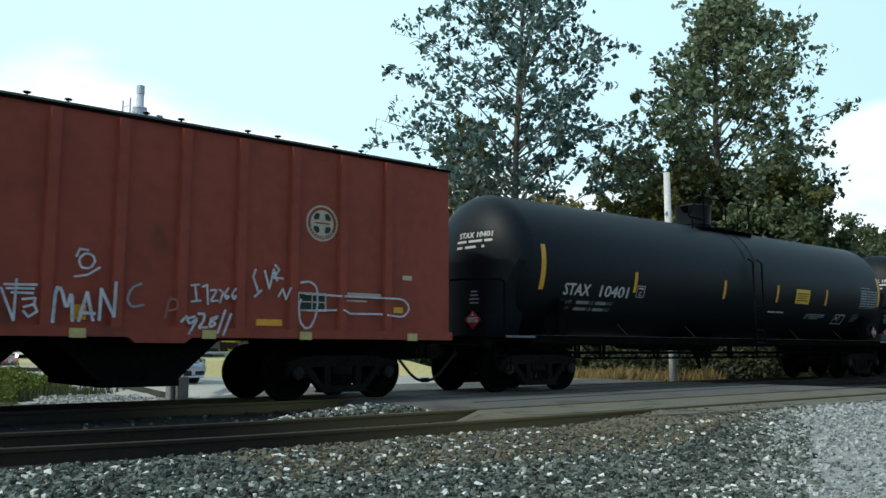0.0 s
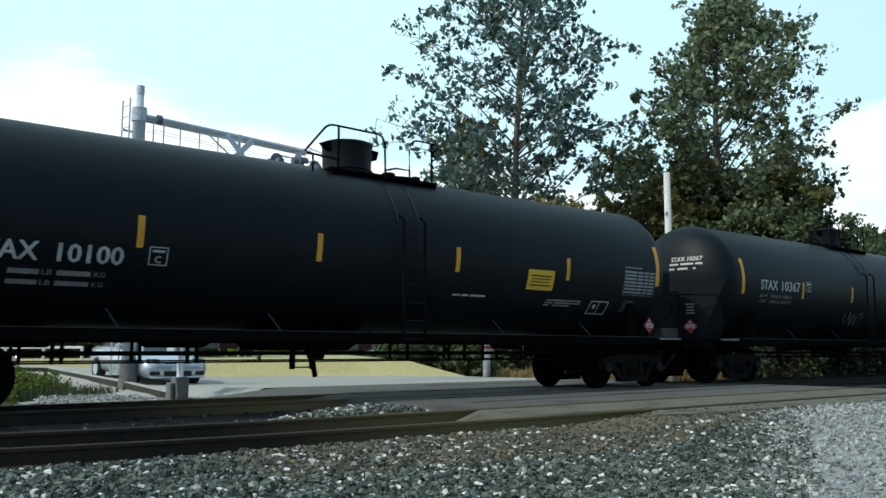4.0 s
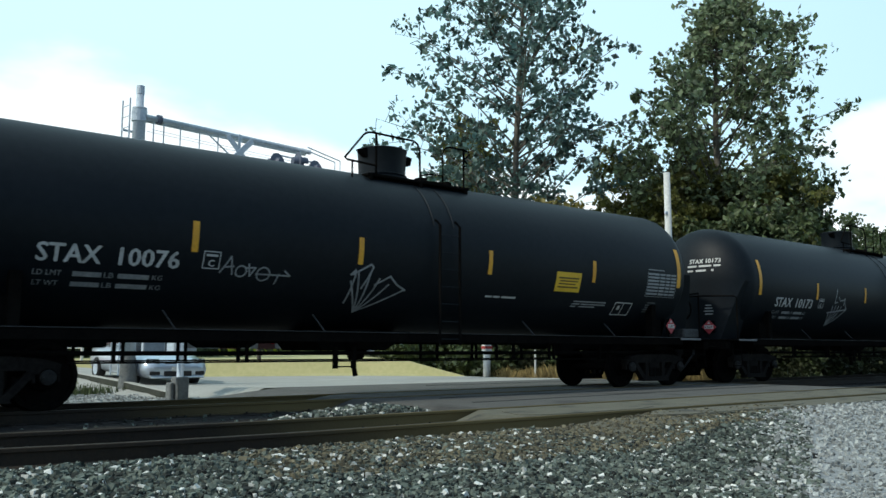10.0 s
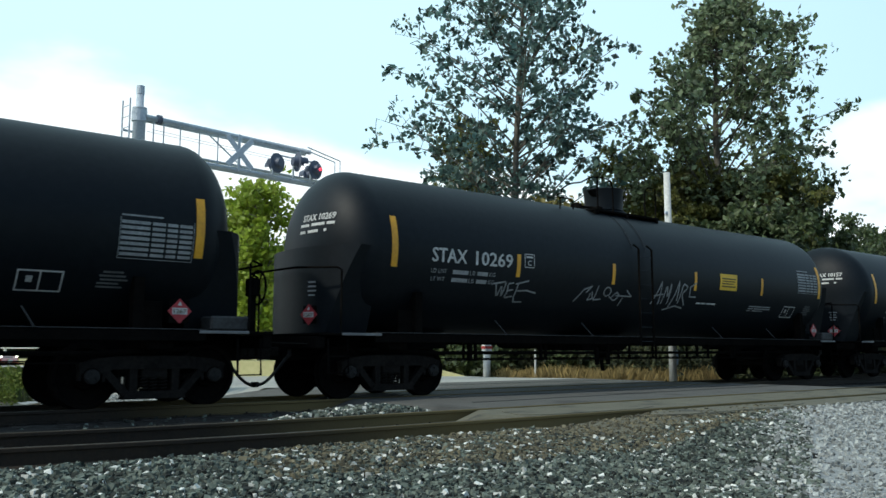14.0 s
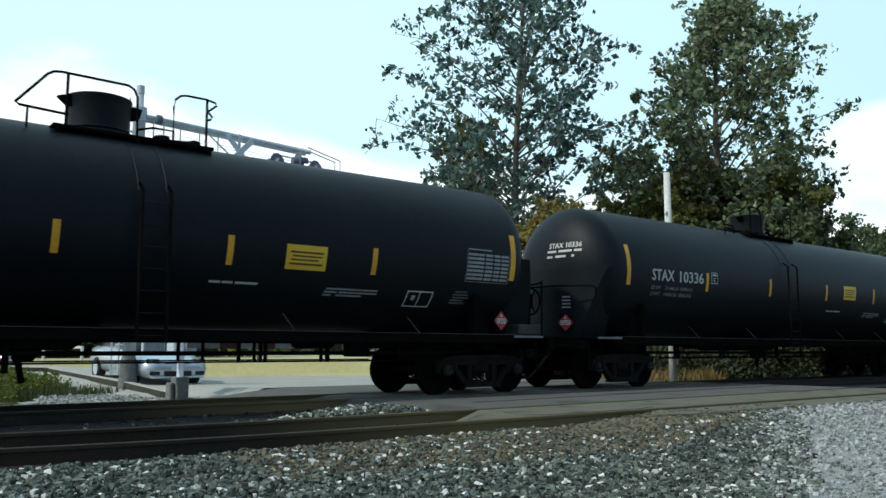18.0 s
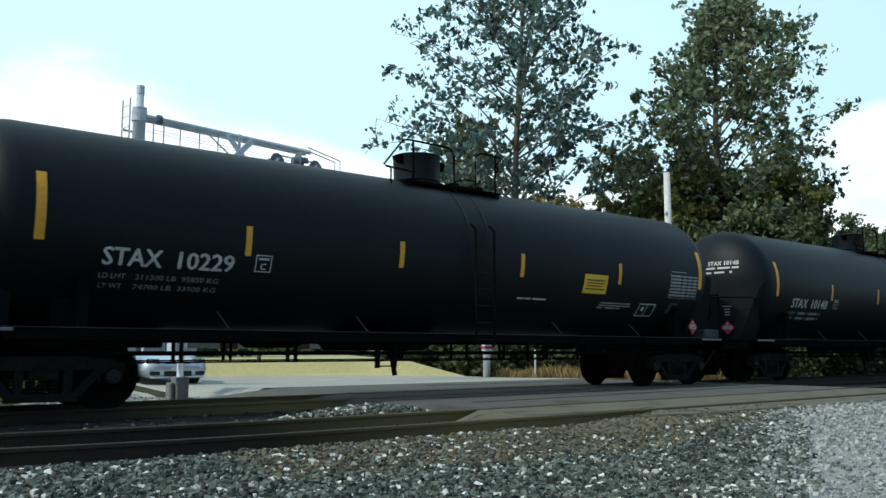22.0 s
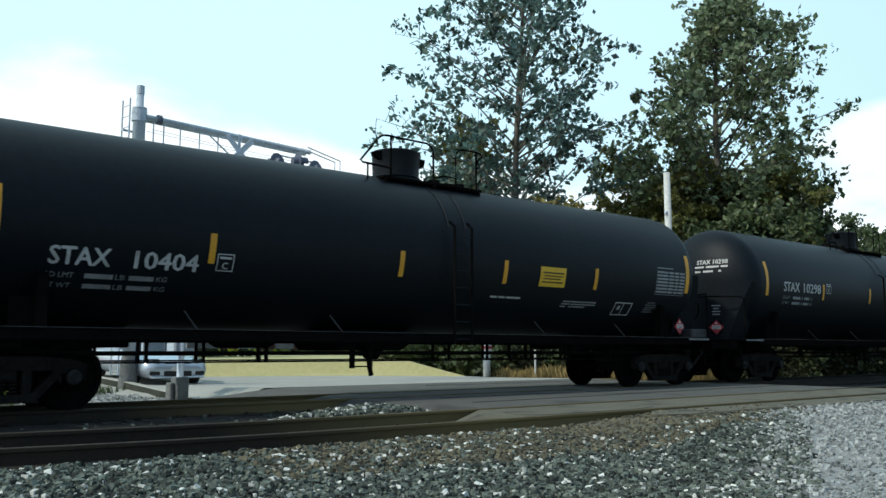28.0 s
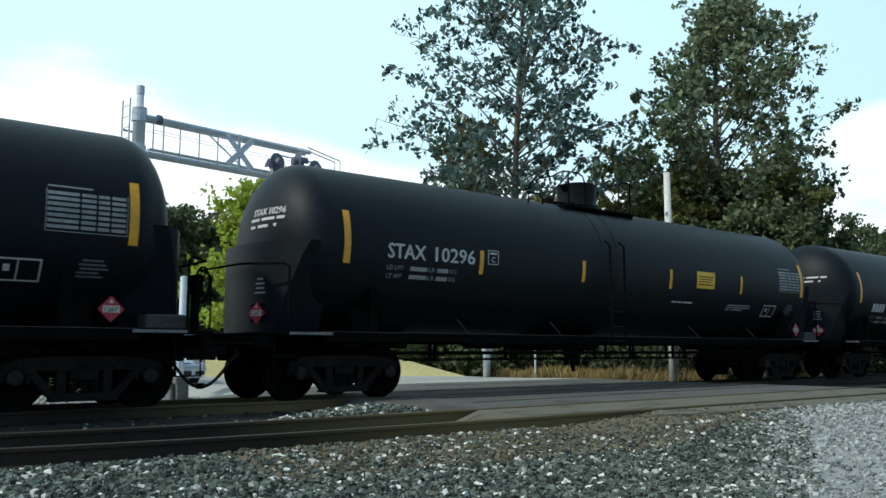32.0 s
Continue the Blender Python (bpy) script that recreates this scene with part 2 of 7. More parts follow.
M_CARRED = mat("red_car_paint", (0.40, 0.02, 0.03), (0.36, 0.018, 0.027), rough=0.3, fine=200, broad=1, coat=0.6)
# Leaf colour lowered to hold the shade of the trees.
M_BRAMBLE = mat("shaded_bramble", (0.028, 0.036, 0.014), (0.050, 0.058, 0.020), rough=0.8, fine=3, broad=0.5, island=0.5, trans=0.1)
# Darker copy of the green weeds; its shade is in the colour.
M_SHADEGRASS = mat("shaded_low_grass", (0.040, 0.062, 0.020), (0.065, 0.080, 0.028), rough=0.8, fine=4, broad=0.6, island=0.4, trans=0.2)
M_RUBBER = mat("black_rubber", (0.018, 0.018, 0.018), rough=0.85, fine=20)
M_CHROME = mat("headlamp", (0.75, 0.76, 0.78), rough=0.12, metal=0.7)
M_WOOD = mat("weathered_fence", (0.11, 0.085, 0.06), (0.065, 0.05, 0.038), rough=0.95, fine=12, broad=1.5, bump=0.4, rand=0.3)


# ---- mesh helpers ----
def mesh_of(name, bm, material, smooth=False):
    me = bpy.data.meshes.new(name)
    bm.to_mesh(me)
    bm.free()
    for one in material if isinstance(material, (list, tuple)) else [material]:
        me.materials.append(one)
    if smooth:
        for p in me.polygons:
            p.use_smooth = True
    return me


def part(name, bm, material, parent=None, label="", smooth=False, at=None):
    """Links a bmesh (or a ready mesh) as one object under a thing or a part."""
    me = bm if isinstance(bm, bpy.types.Mesh) else mesh_of(name, bm, material, smooth)
    ob = new(name, me)
    if parent is not None:
        ob.parent = parent
    if at is not None:
        ob.matrix_basis = at
    if label:
        ob["label"] = label
    return ob


def thing(name, label, category, at=None, group="", kind=""):
    ob = new(name)
    ob.empty_display_size = 0.3
    if at is not None:
        ob.matrix_basis = at
    return tagged(ob, label, category, group, kind)


def box(bm, c, s, m=None, bevel=0.0, taper=1.0, slot=0):
    """A box of centre c and size s; its top may be tapered."""
    hx, hy, hz = s[0] / 2, s[1] / 2, s[2] / 2
    vs = []
    for z, k in ((-hz, 1.0), (hz, taper)):
        for x, y in ((-hx, -hy), (hx, -hy), (hx, hy), (-hx, hy)):
            p = Vector((x * k, y * k, z))
            if m is not None:
                p = m @ p
            vs.append(bm.verts.new(p + Vector(c)))
    fs = []
    for q in ((3, 2, 1, 0), (4, 5, 6, 7), (0, 1, 5, 4), (1, 2, 6, 5), (2, 3, 7, 6), (3, 0, 4, 7)):
        f = bm.faces.new([vs[i] for i in q])
        f.material_index = slot
        fs.append(f)
    if bevel:
        edges = list({e for f in fs for e in f.edges})
        bmesh.ops.bevel(bm, geom=edges, offset=bevel, segments=1, affect="EDGES")
    return bm


def frame_of(d):
    d = d.normalized()
    a = d.cross(Vector((0, 0, 1)) if abs(d.z) < 0.95 else Vector((1, 0, 0))).normalized()
    return a, d.cross(a).normalized()


def tube(bm, pts, r, seg=8, r_end=None, slot=0, closed=True):
    """A round tube along points, with even or tapering radius."""
    pts = [Vector(p) for p in pts]
    n = len(pts)
    rings = []
    for i, p in enumerate(pts):
        d = pts[min(i + 1, n - 1)] - pts[max(i - 1, 0)]
        a, b = frame_of(d)
        k = r if r_end is None else r + (r_end - r) * i / max(n - 1, 1)
        rings.append([bm.verts.new(p + a * k * math.cos(2 * math.pi * j / seg) + b * k * math.sin(2 * math.pi * j / seg)) for j in range(seg)])
    for i in range(n - 1):
        for j in range(seg):
            f = bm.faces.new((rings[i][j], rings[i][(j + 1) % seg], rings[i + 1][(j + 1) % seg], rings[i + 1][j]))
            f.material_index = slot
    if closed:
        for ring in (rings[0], rings[-1][::-1]):
            bm.faces.new(ring).material_index = slot
    return bm


def lathe(bm, profile, axis="z", seg=32, centre=(0, 0, 0), slot=0):
    """Turns (along, radius) pairs round an axis."""
    c = Vector(centre)
    rings = []
    for h, r in profile:
        if r < 1e-6:
            p = {"x": Vector((h, 0, 0)), "y": Vector((0, h, 0)), "z": Vector((0, 0, h))}[axis]
            rings.append([bm.verts.new(c + p)])
            continue
        ring = []
        for j in range(seg):
            u, w = r * math.cos(2 * math.pi * j / seg), r * math.sin(2 * math.pi * j / seg)
            p = {"x": Vector((h, u, w)), "y": Vector((w, h, u)), "z": Vector((u, w, h))}[axis]
            ring.append(bm.verts.new(c + p))
        rings.append(ring)
    for a, b in zip(rings, rings[1:]):
        for j in range(seg):
            k = (j + 1) % seg
            if len(a) == 1 and len(b) == 1:
                continue
            if len(a) == 1:
                f = bm.faces.new((a[0], b[k], b[j]))
            elif len(b) == 1:
                f = bm.faces.new((a[j], a[k], b[0]))
            else:
                f = bm.faces.new((a[j], a[k], b[k], b[j]))
            f.material_index = slot
    for ring, flip in ((rings[0], True), (rings[-1], False)):
        if len(ring) > 2:
            bm.faces.new(ring[::-1] if flip else ring).material_index = slot
    return bm


def prism(bm, outline, y0, y1, slot=0):
    """An outline of (x, z) points carried from y0 to y1."""
    a = [bm.verts.new((x, y0, z)) for x, z in outline]
    b = [bm.verts.new((x, y1, z)) for x, z in outline]
    n = len(outline)
    fs = [bm.faces.new(a), bm.faces.new(b[::-1])]
    for i in range(n):
        fs.append(bm.faces.new((a[i], b[i], b[(i + 1) % n], a[(i + 1) % n])))
    for f in fs:
        f.material_index = slot
    bmesh.ops.recalc_face_normals(bm, faces=fs)
    return bm


def BM():
    return bmesh.new()


# ---- ground ----
def sheet(name, xs, ys, height, material, label, category, keep=None):
    """A height field over a grid of xs and ys."""
    verts, faces, index = [], [], {}
    for i, x in enumerate(xs):
        for j, y in enumerate(ys):
            index[i, j] = len(verts)
            verts.append((x, y, height(x, y)))
    for i in range(len(xs) - 1):
        for j in range(len(ys) - 1):
            if keep is None or keep((xs[i] + xs[i + 1]) / 2, (ys[j] + ys[j + 1]) / 2):
                faces.append((index[i, j], index[i + 1, j], index[i + 1, j + 1], index[i, j + 1]))
    me = bpy.data.meshes.new(name)
    me.from_pydata(verts, [], faces)
    me.materials.append(material)
    for p in me.polygons:
        p.use_smooth = True
    return tagged(new(name, me), label, category, kind="structure")


def spread(a, b, n, power=1.0):
    return [a + (b - a) * (i / n) ** power for i in range(n + 1)]


def wob(x, y, s=1.0, seed=0.0):
    return noise.noise(Vector((x * s, y * s, seed)))


far_x = [-2500, -900, -300, -120] + spread(-60, 60, 60) + [120, 300, 900, 2500]
far_y = [-2500, -900, -300, -100, -40, -15] + spread(-8, 64, 48) + [120, 300, 900, 2500]


def ground_height(x, y):
    h = GROUND_Z - 0.10
    if y < 5.0:
        h -= 0.16
    return h + 0.03 * wob(x, y, 0.4)


sheet("ground", far_x, far_y, ground_height, M_DIRT, "dry earth with patches of low grass", "ground")

BED = ((3.9, -0.48), (5.2, -0.36), (6.4, -0.24), (7.0, -0.17), (7.55, -0.15), (7.75, -0.19), (10.0, -0.19), (10.8, -0.22), (11.9, -0.19), (15.2, -0.19), (16.2, -0.27), (17.6, -0.38))


def bed_height(x, y):
    h = float(np.interp(y, [a for a, _ in BED], [b for _, b in BED]))
    k = max(0.0, min(1.0, (x - 7.6) / 2.2))
    if y < 7.5 and k > 0:                     # the bed rises to the crossing
        h += k * k * (3 - 2 * k) * (max(-0.055 - 0.10 * max(0.0, 6.75 - y), h) - h)
    d2 = ((x - 7.05) / 1.5) ** 2 + ((y - 10.5) / 0.85) ** 2
    return h + 0.20 * math.exp(-1.6 * d2) + 0.018 * wob(x, y, 2.2) + 0.012 * wob(x, y, 7.0, 3.0)


sheet("ballast", [-200, -120, -60, -30, -15] + spread(-8, 20, 112) + [26, 34, 50, 90, 200, 500], spread(3.9, 17.6, 62), bed_height, M_BALLAST, "crushed-stone track ballast, darkened with the shade between its stones", "ballast")


sheet("gravel_lot", spread(4.0, 26, 110), spread(-6, 7.0, 60), lambda x, y: bed_height(x, max(y, 3.9)) + 0.012, M_PALEGRAVEL, "pale grey crushed gravel beside the road", "gravel", keep=lambda x, y: x > 5.9 + 1.75 * (y - 3.2) + 0.45 * wob(x, y, 1.7, 7.0) + 0.8 * wob(x, y, 6.0, 3.0) and y < 6.75)
sheet("far_gravel", spread(3.6, 9.4, 50), spread(15.6, 22.6, 56), lambda x, y: -0.275 + 0.05 * wob(x, y, 1.1) + 0.02 * wob(x, y, 5.0), M_PALEGRAVEL, "pale crushed gravel by the signal mast", "gravel", keep=lambda x, y: y < 21.9 + 0.5 * wob(x, y, 1.2) and x > 4.0 + 0.5 * wob(x, y, 0.9) + 0.25 * (y - 17) and x < 9.0 - 0.2 * (y - 17) + 0.4 * wob(x, y, 1.4))


# Near-black sheet just above the bed, from the empty track to past the train.
sheet("track_dirt", spread(-20, 8.3, 110), spread(9.22, 15.3, 40), lambda x, y: bed_height(x, y) + 0.012 + 0.02 * wob(x, y, 4.0, 2.0), M_DARKGROUND, "near-black ground between and under the tracks", "dirt", keep=lambda x, y: ((x - 7.05) / 1.6) ** 2 + ((y - 10.5) / 0.9) ** 2 > 0.9)
sheet("dusty_verge", spread(5.6, 12.8, 70), spread(5.9, 7.5, 24), lambda x, y: bed_height(x, y) + 0.010, M_PATCH, "tan dust over the ballast beside the crossing", "dirt", keep=lambda x, y: y > 6.75 - 0.5 * math.sin(max(0.0, min(1.0, (x - 5.8) / 6.5)) * 3.14) + 0.35 * wob(x, y, 2.1))


# ---- crossing and road ----
def slab(name, outline, z_top, z_bot, material, label, category, spill=1.1):
    bm = BM()
    top = [bm.verts.new((x, y, z_top)) for x, y in outline]
    bot = [bm.verts.new((x - (spill if x < 14 else 0.0), y, z_bot)) for x, y in outline]
    f = bm.faces.new(top)
    if f.normal.z < 0 or f.calc_center_median().z < -99:
        f.normal_flip()
    n = len(outline)
    for i in range(n):
        bm.faces.new((top[i], top[(i + 1) % n], bot[(i + 1) % n], bot[i]))
    bmesh.ops.recalc_face_normals(bm, faces=bm.faces[:])
    return tagged(new(name, mesh_of(name, bm, material)), label, category, kind="structure")


def ragged(x0, y0, y1, amp, seed, n=9, bulge=0.0):
    """A broken edge from y0 to y1 near x0."""
    pts = []
    for i in range(n + 1):
        f = i / n
        y = y0 + (y1 - y0) * f
        pts.append((x0 + amp * wob(y * 2.1, seed, 1.0) + bulge * (2 * f - 1) ** 2, y))
    return pts


RAILS = (NEAR_Y - 0.7525, NEAR_Y + 0.7525, TRACK_Y - 0.7525, TRACK_Y + 0.7525)
gaps = [(6.72, RAILS[0] - 0.075, 9.6, 0.55), (RAILS[0] + 0.10, RAILS[1] - 0.10, 7.55, 0.35), (RAILS[1] + 0.075, RAILS[2] - 0.075, 8.0, 0.30), (RAILS[2] + 0.10, RAILS[3] - 0.10, 8.5, 0.10), (RAILS[3] + 0.075, 17.4, 9.2, 0.20)]
for k, (y0, y1, x0, amp) in enumerate(gaps):
    edge = ragged(x0, y1, y0, amp, 3.0 + k, bulge=0.35 if k < 2 else 0.0)
    slab("road", edge + [(19.5, y0), (19.5, y1)], -0.012 if k else -0.03, -0.35, M_ASPHALT if k > 1 else M_PATCH, "worn grey asphalt of the level crossing", "road", spill=(0.0, 1.1, 1.1, 2.6, 3.2)[k])
for k, (x0, x1, y0, y1, z) in enumerate(((7.7, 10.6, RAILS[0] + 0.12, RAILS[1] - 0.45, -0.004), (9.3, 13.4, 6.78, 7.35, -0.020))):
    pts = ragged(x0, y1, y0, 0.3, 12.0 + k, bulge=0.4) + ragged(x1, y0, y1, 0.6, 15.0 + k, bulge=-0.9)
    slab("asphalt_patch", pts, z, z - 0.03, M_PATCH, "dusty tan asphalt patch along the rail", "road patch", spill=0.0)
LEFT_EDGE = [(8.9, 17.4), (7.75, 20.0), (7.5, 24.0), (6.8, 28.2), (-10.0, 34.0), (-70.0, 50.0)]


def road_rise(x, y):
    """The road climbs gently past the signal mast."""
    return max(0.0, min(y, 32.0) - 20.5) * 0.038 * max(0.0, min(1.0, (11.5 - x) / 3.0))


RIGHT_EDGE = [(-70.0, 66.0), (-6.0, 38.2), (9.0, 31.6), (13.6, 28.7), (17.3, 27.0), (20.4, 23.4), (19.9, 20.0), (19.5, 17.4)]


def along(line, f):
    """The place at the share f of a polyline, point by point."""
    k = min(int(f * (len(line) - 1)), len(line) - 2)
    a, b, g = line[k], line[k + 1], f * (len(line) - 1) - k
    return a[0] + (b[0] - a[0]) * g, a[1] + (b[1] - a[1]) * g


def far_road_mesh():
    bm = BM()
    rows = []
    for i in range(25):
        f = i / 24
        (ax, ay), (bx, by) = along(LEFT_EDGE, f), along(RIGHT_EDGE[::-1], f)
        row = [bm.verts.new((ax - 1.3, ay - 0.1, -0.40))]
        for k in range(9):
            g = k / 8
            x, y = ax + (bx - ax) * g, ay + (by - ay) * g
            row.append(bm.verts.new((x, y, -0.014 - 0.09 * max(0.0, min(1.0, (y - 17.4) / 4.5)) + road_rise(x, y))))
        rows.append(row)
    for a, b in zip(rows, rows[1:]):
        for k in range(9):
            bm.faces.new((a[k], a[k + 1], b[k + 1], b[k]))
    bmesh.ops.recalc_face_normals(bm, faces=bm.faces[:])
    return bm


tagged(new("road", mesh_of("road", far_road_mesh(), M_CONCRETE, True)), "sunlit pale concrete road bending away beyond the tracks", "road", kind="structure")


KERB = ((7.75, 17.9, -0.26), (7.35, 19.3, -0.08), (7.40, 21.8, 0.03), (7.32, 24.9, 0.15), (7.0, 28.1, 0.32), (3.0, 30.4, 0.40), (-10.0, 34.3, 0.42))


def kerb_mesh():
    bm = BM()
    rows = []
    for i in range(49):
        f = i / 48 * (len(KERB) - 1)
        k = min(int(f), len(KERB) - 2)
        p = Vector(KERB[k]).lerp(Vector(KERB[k + 1]), f - k)
        d = (Vector(KERB[k + 1]) - Vector(KERB[k])).xy.normalized()
        n = Vector((d.y, -d.x, 0.0))
        rows.append([bm.verts.new(p + q) for q in (n * -0.12 + Vector((0, 0, -0.55)), n * -0.10 + Vector((0, 0, -0.02)), n * -0.08, n * 0.06, n * 0.09 + Vector((0, 0, -0.03)), n * 0.10 + Vector((0, 0, -0.30)))])
    for a, b in zip(rows, rows[1:]):
        for k in range(5):
            # The verge side takes the dark colour that paints in its shade.
            bm.faces.new((a[k], a[k + 1], b[k + 1], b[k])).material_index = 1 if k == 0 else 0
    bm.faces.new(rows[0])
    bm.faces.new(rows[-1][::-1])
    bmesh.ops.recalc_face_normals(bm, faces=bm.faces[:])
    return bm


tagged(new("kerb", mesh_of("kerb", kerb_mesh(), [M_CONCRETE, M_KERBSHADE])), "pale concrete kerb along the road, its verge side coloured for shade", "kerb", kind="structure")
for (x0, y0), (x1, y1) in (((9.0, 10.35), (19.3, 10.9)), ((9.4, 11.7), (19.3, 11.5)), ((12.5, 16.1), (19.3, 15.9))):
    pts = [(x0 + (x1 - x0) * f, y0 + (y1 - y0) * f + 0.10 * wob(f * 9, y0)) for f in [i / 14 for i in range(15)]]
    slab("tar_seam", [(x, y - 0.035) for x, y in pts] + [(x, y + 0.035) for x, y in pts[::-1]], -0.006, -0.02, M_TAR, "black tar seam in the asphalt", "tar seam", spill=0.0)


# ---- tracks ----
def bend(x):
    """The empty track leaves the crossing in a slow curve."""
    k = min(max(0.0, 4.6 - x), 9.0)
    return 0.035 * k * k


def rail_mesh(stations, side):
    bm = BM()
    w = [(-0.075, -0.175), (0.075, -0.175), (0.075, -0.163), (0.012, -0.148), (0.012, -0.045), (0.036, -0.036), (0.036, -0.006), (0.028, 0.0), (-0.028, 0.0), (-0.036, -0.006), (-0.036, -0.036), (-0.012, -0.045), (-0.012, -0.148), (-0.075, -0.163)]
    n = len(w)
    rings = [[bm.verts.new((x, y + side, z)) for y, z in w] for x, side in ((x, side(x)) for x in stations)]
    for a, b in zip(rings, rings[1:]):
        for i in range(n):
            f = bm.faces.new((a[i], a[(i + 1) % n], b[(i + 1) % n], b[i]))
            f.material_index = 1 if i in (7,) else 0
    bm.faces.new(rings[0][::-1])
    bm.faces.new(rings[-1])
    bmesh.ops.recalc_face_normals(bm, faces=bm.faces[:])
    return bm


rng = random.Random(4)
tie_me = mesh_of("tie", box(BM(), (0, 0, -0.255), (0.23, 2.6, 0.15), bevel=0.012), M_TIE)
plate_me = mesh_of("tie_plate", box(box(box(BM(), (0, 0, -0.178), (0.19, 0.36, 0.012)), (0.05, 0.11, -0.165), (0.02, 0.03, 0.03)), (-0.05, -0.11, -0.165), (0.02, 0.03, 0.03)), M_RUSTRAIL)
for y, words in ((TRACK_Y, "busy railway track of worn rails on wooden ties"), (NEAR_Y, "rusty empty railway track on wooden ties")):
    track = thing("railway_track", words, "railway track", pose(0, y, 0), kind="structure")
    for s in (-1, 1):
        curved = y == NEAR_Y
        part("rail", rail_mesh([-400] + spread(-4.4, 4.6, 18) + [500] if curved else [-400, 500], bend if curved else lambda x: 0.0), [M_RUSTRAIL, M_RAILHEAD], track, "rust-brown steel rail", at=pose(0, s * 0.7525, 0))
    rest = BM()
    for k in range(-30, 60):
        x = k * 0.55 + rng.uniform(-0.03, 0.03)
        if -4.0 < x < 9.6:
            tie = part("tie", tie_me, None, track, at=pose(x, rng.uniform(-0.06, 0.06) + (bend(x) if curved else 0.0), 0.012, 0, 0, rng.uniform(-1.2, 1.2)))
            for s in (-1, 1):
                part("tie_plate", plate_me, None, tie, at=pose(0, s * 0.7525, 0))
        else:
            box(rest, (x, bend(x) if curved else 0.0, -0.25), (0.23, 2.6, 0.15))
    tagged(part("more_ties", rest, M_TIE, track), kind="stuff")


# ---- loose stones ----
def stones(name, places, material, label, parent_kind="stuff"):
    """places: rows of x, y, z, size; each becomes a small angular stone."""
    g = np.random.RandomState(len(places) + 7)
    base = np.array([(-1, -1, -1), (1, -1, -1), (1, 1, -1), (-1, 1, -1), (-1, -1, 1), (1, -1, 1), (1, 1, 1), (-1, 1, 1)], float) * 0.5
    quads = np.array([(3, 2, 1, 0), (4, 5, 6, 7), (0, 1, 5, 4), (1, 2, 6, 5), (2, 3, 7, 6), (3, 0, 4, 7)])
    n = len(places)
    P = np.array(places)
    V = base[None] * (1 + g.uniform(-0.42, 0.42, (n, 8, 3))) * g.uniform(0.55, 1.25, (n, 1, 3))
    t, u = g.uniform(0, 6.28, n), g.uniform(-0.9, 0.9, n)
    c, s, cu_, su = np.cos(t), np.sin(t), np.cos(u), np.sin(u)
    x, y, z = V[..., 0], V[..., 1], V[..., 2]
    y, z = y * cu_[:, None] - z * su[:, None], y * su[:, None] + z * cu_[:, None]
    x, y = x * c[:, None] - y * s[:, None], x * s[:, None] + y * c[:, None]
    V = np.stack([x, y, z], -1) * P[:, 3][:, None, None] + P[:, None, :3]
    me = bpy.data.meshes.new(name)
    F = (quads[None] + 8 * np.arange(n)[:, None, None]).reshape(-1, 4)
    me.from_pydata(V.reshape(-1, 3).tolist(), [], F.tolist())
    me.materials.append(material)
    return tagged(new(name, me), label, "stones", kind=parent_kind)


g = np.random.RandomState(2)


def scatter(n, x0, x1, y0, y1, size, keep, height, power=1.6):
    out = []
    while len(out) < n:
        x, y = g.uniform(x0, x1), g.uniform(y0, y1)
        if keep(x, y):
            s = size * (0.55 + 0.9 * g.random_sample() ** power)
            out.append((x, y, height(x, y) + s * 0.18, s))
    return out


def clear_of_rails(y):
    return min(abs(y - r) for r in RAILS) > 0.10


def in_view(x, y):
    a = math.degrees(math.atan2(x, y))
    return 8.0 < a < 71.0


def not_road(x, y):
    return not (y > 6.6 and x > 7.6) and clear_of_rails(y) and in_view(x, y)


def dark_zone(x, y):
    return not_road(x, y) and x < 6.3 + 1.75 * (y - 3.2) + 0.5 * wob(x, y, 1.7, 7.0)


near = scatter(42000, 0.3, 13.0, 2.6, 7.75, 0.034, dark_zone, bed_height)
near += scatter(170, 0.5, 9.5, 9.2, 12.4, 0.042, not_road, bed_height)
near += scatter(2200, 5.4, 8.8, 9.6, 11.6, 0.045, lambda x, y: clear_of_rails(y) and ((x - 7.05) / 1.6) ** 2 + ((y - 10.5) / 0.9) ** 2 < 1, bed_height)
near += scatter(350, 0.5, 8.0, 7.7, 9.0, 0.05, not_road, lambda x, y: bed_height(x, y) - 0.01)
tan = scatter(3000, 5.6, 12.6, 5.7, 7.45, 0.034, lambda x, y: in_view(x, y) and y > 6.55 - 0.5 * math.sin(max(0.0, min(1.0, (x - 5.8) / 6.5)) * 3.14) + 0.6 * wob(x, y, 2.1), bed_height)
tan += scatter(500, 3.2, 5.2, 3.3, 4.6, 0.04, in_view, bed_height)


def dusty(x, y):
    """Dirt carried off the crossing settles in the stones along the rail."""
    return 3.4 < x < 10.5 and y > 6.35 - 0.35 * min(1.0, (x - 3.4) / 3.0) + 0.45 * wob(x, y, 1.3, 4.0)


mixed = g.random_sample(len(near))
tan += [p for p, m in zip(near, mixed) if dusty(p[0], p[1]) and p[1] < 7.7 and m < 0.6]
near = [p for p, m in zip(near, mixed) if not (dusty(p[0], p[1]) and p[1] < 7.7 and m < 0.6)]
stones("dusty_stones", tan, M_TANSTONE, "tan dusty chips beside the crossing")
stones("ballast_stones", near, M_STONE, "loose dark grey crushed stones of the track bed")
pale = scatter(2300, 0.3, 13.0, 2.6, 7.7, 0.036, dark_zone, bed_height)
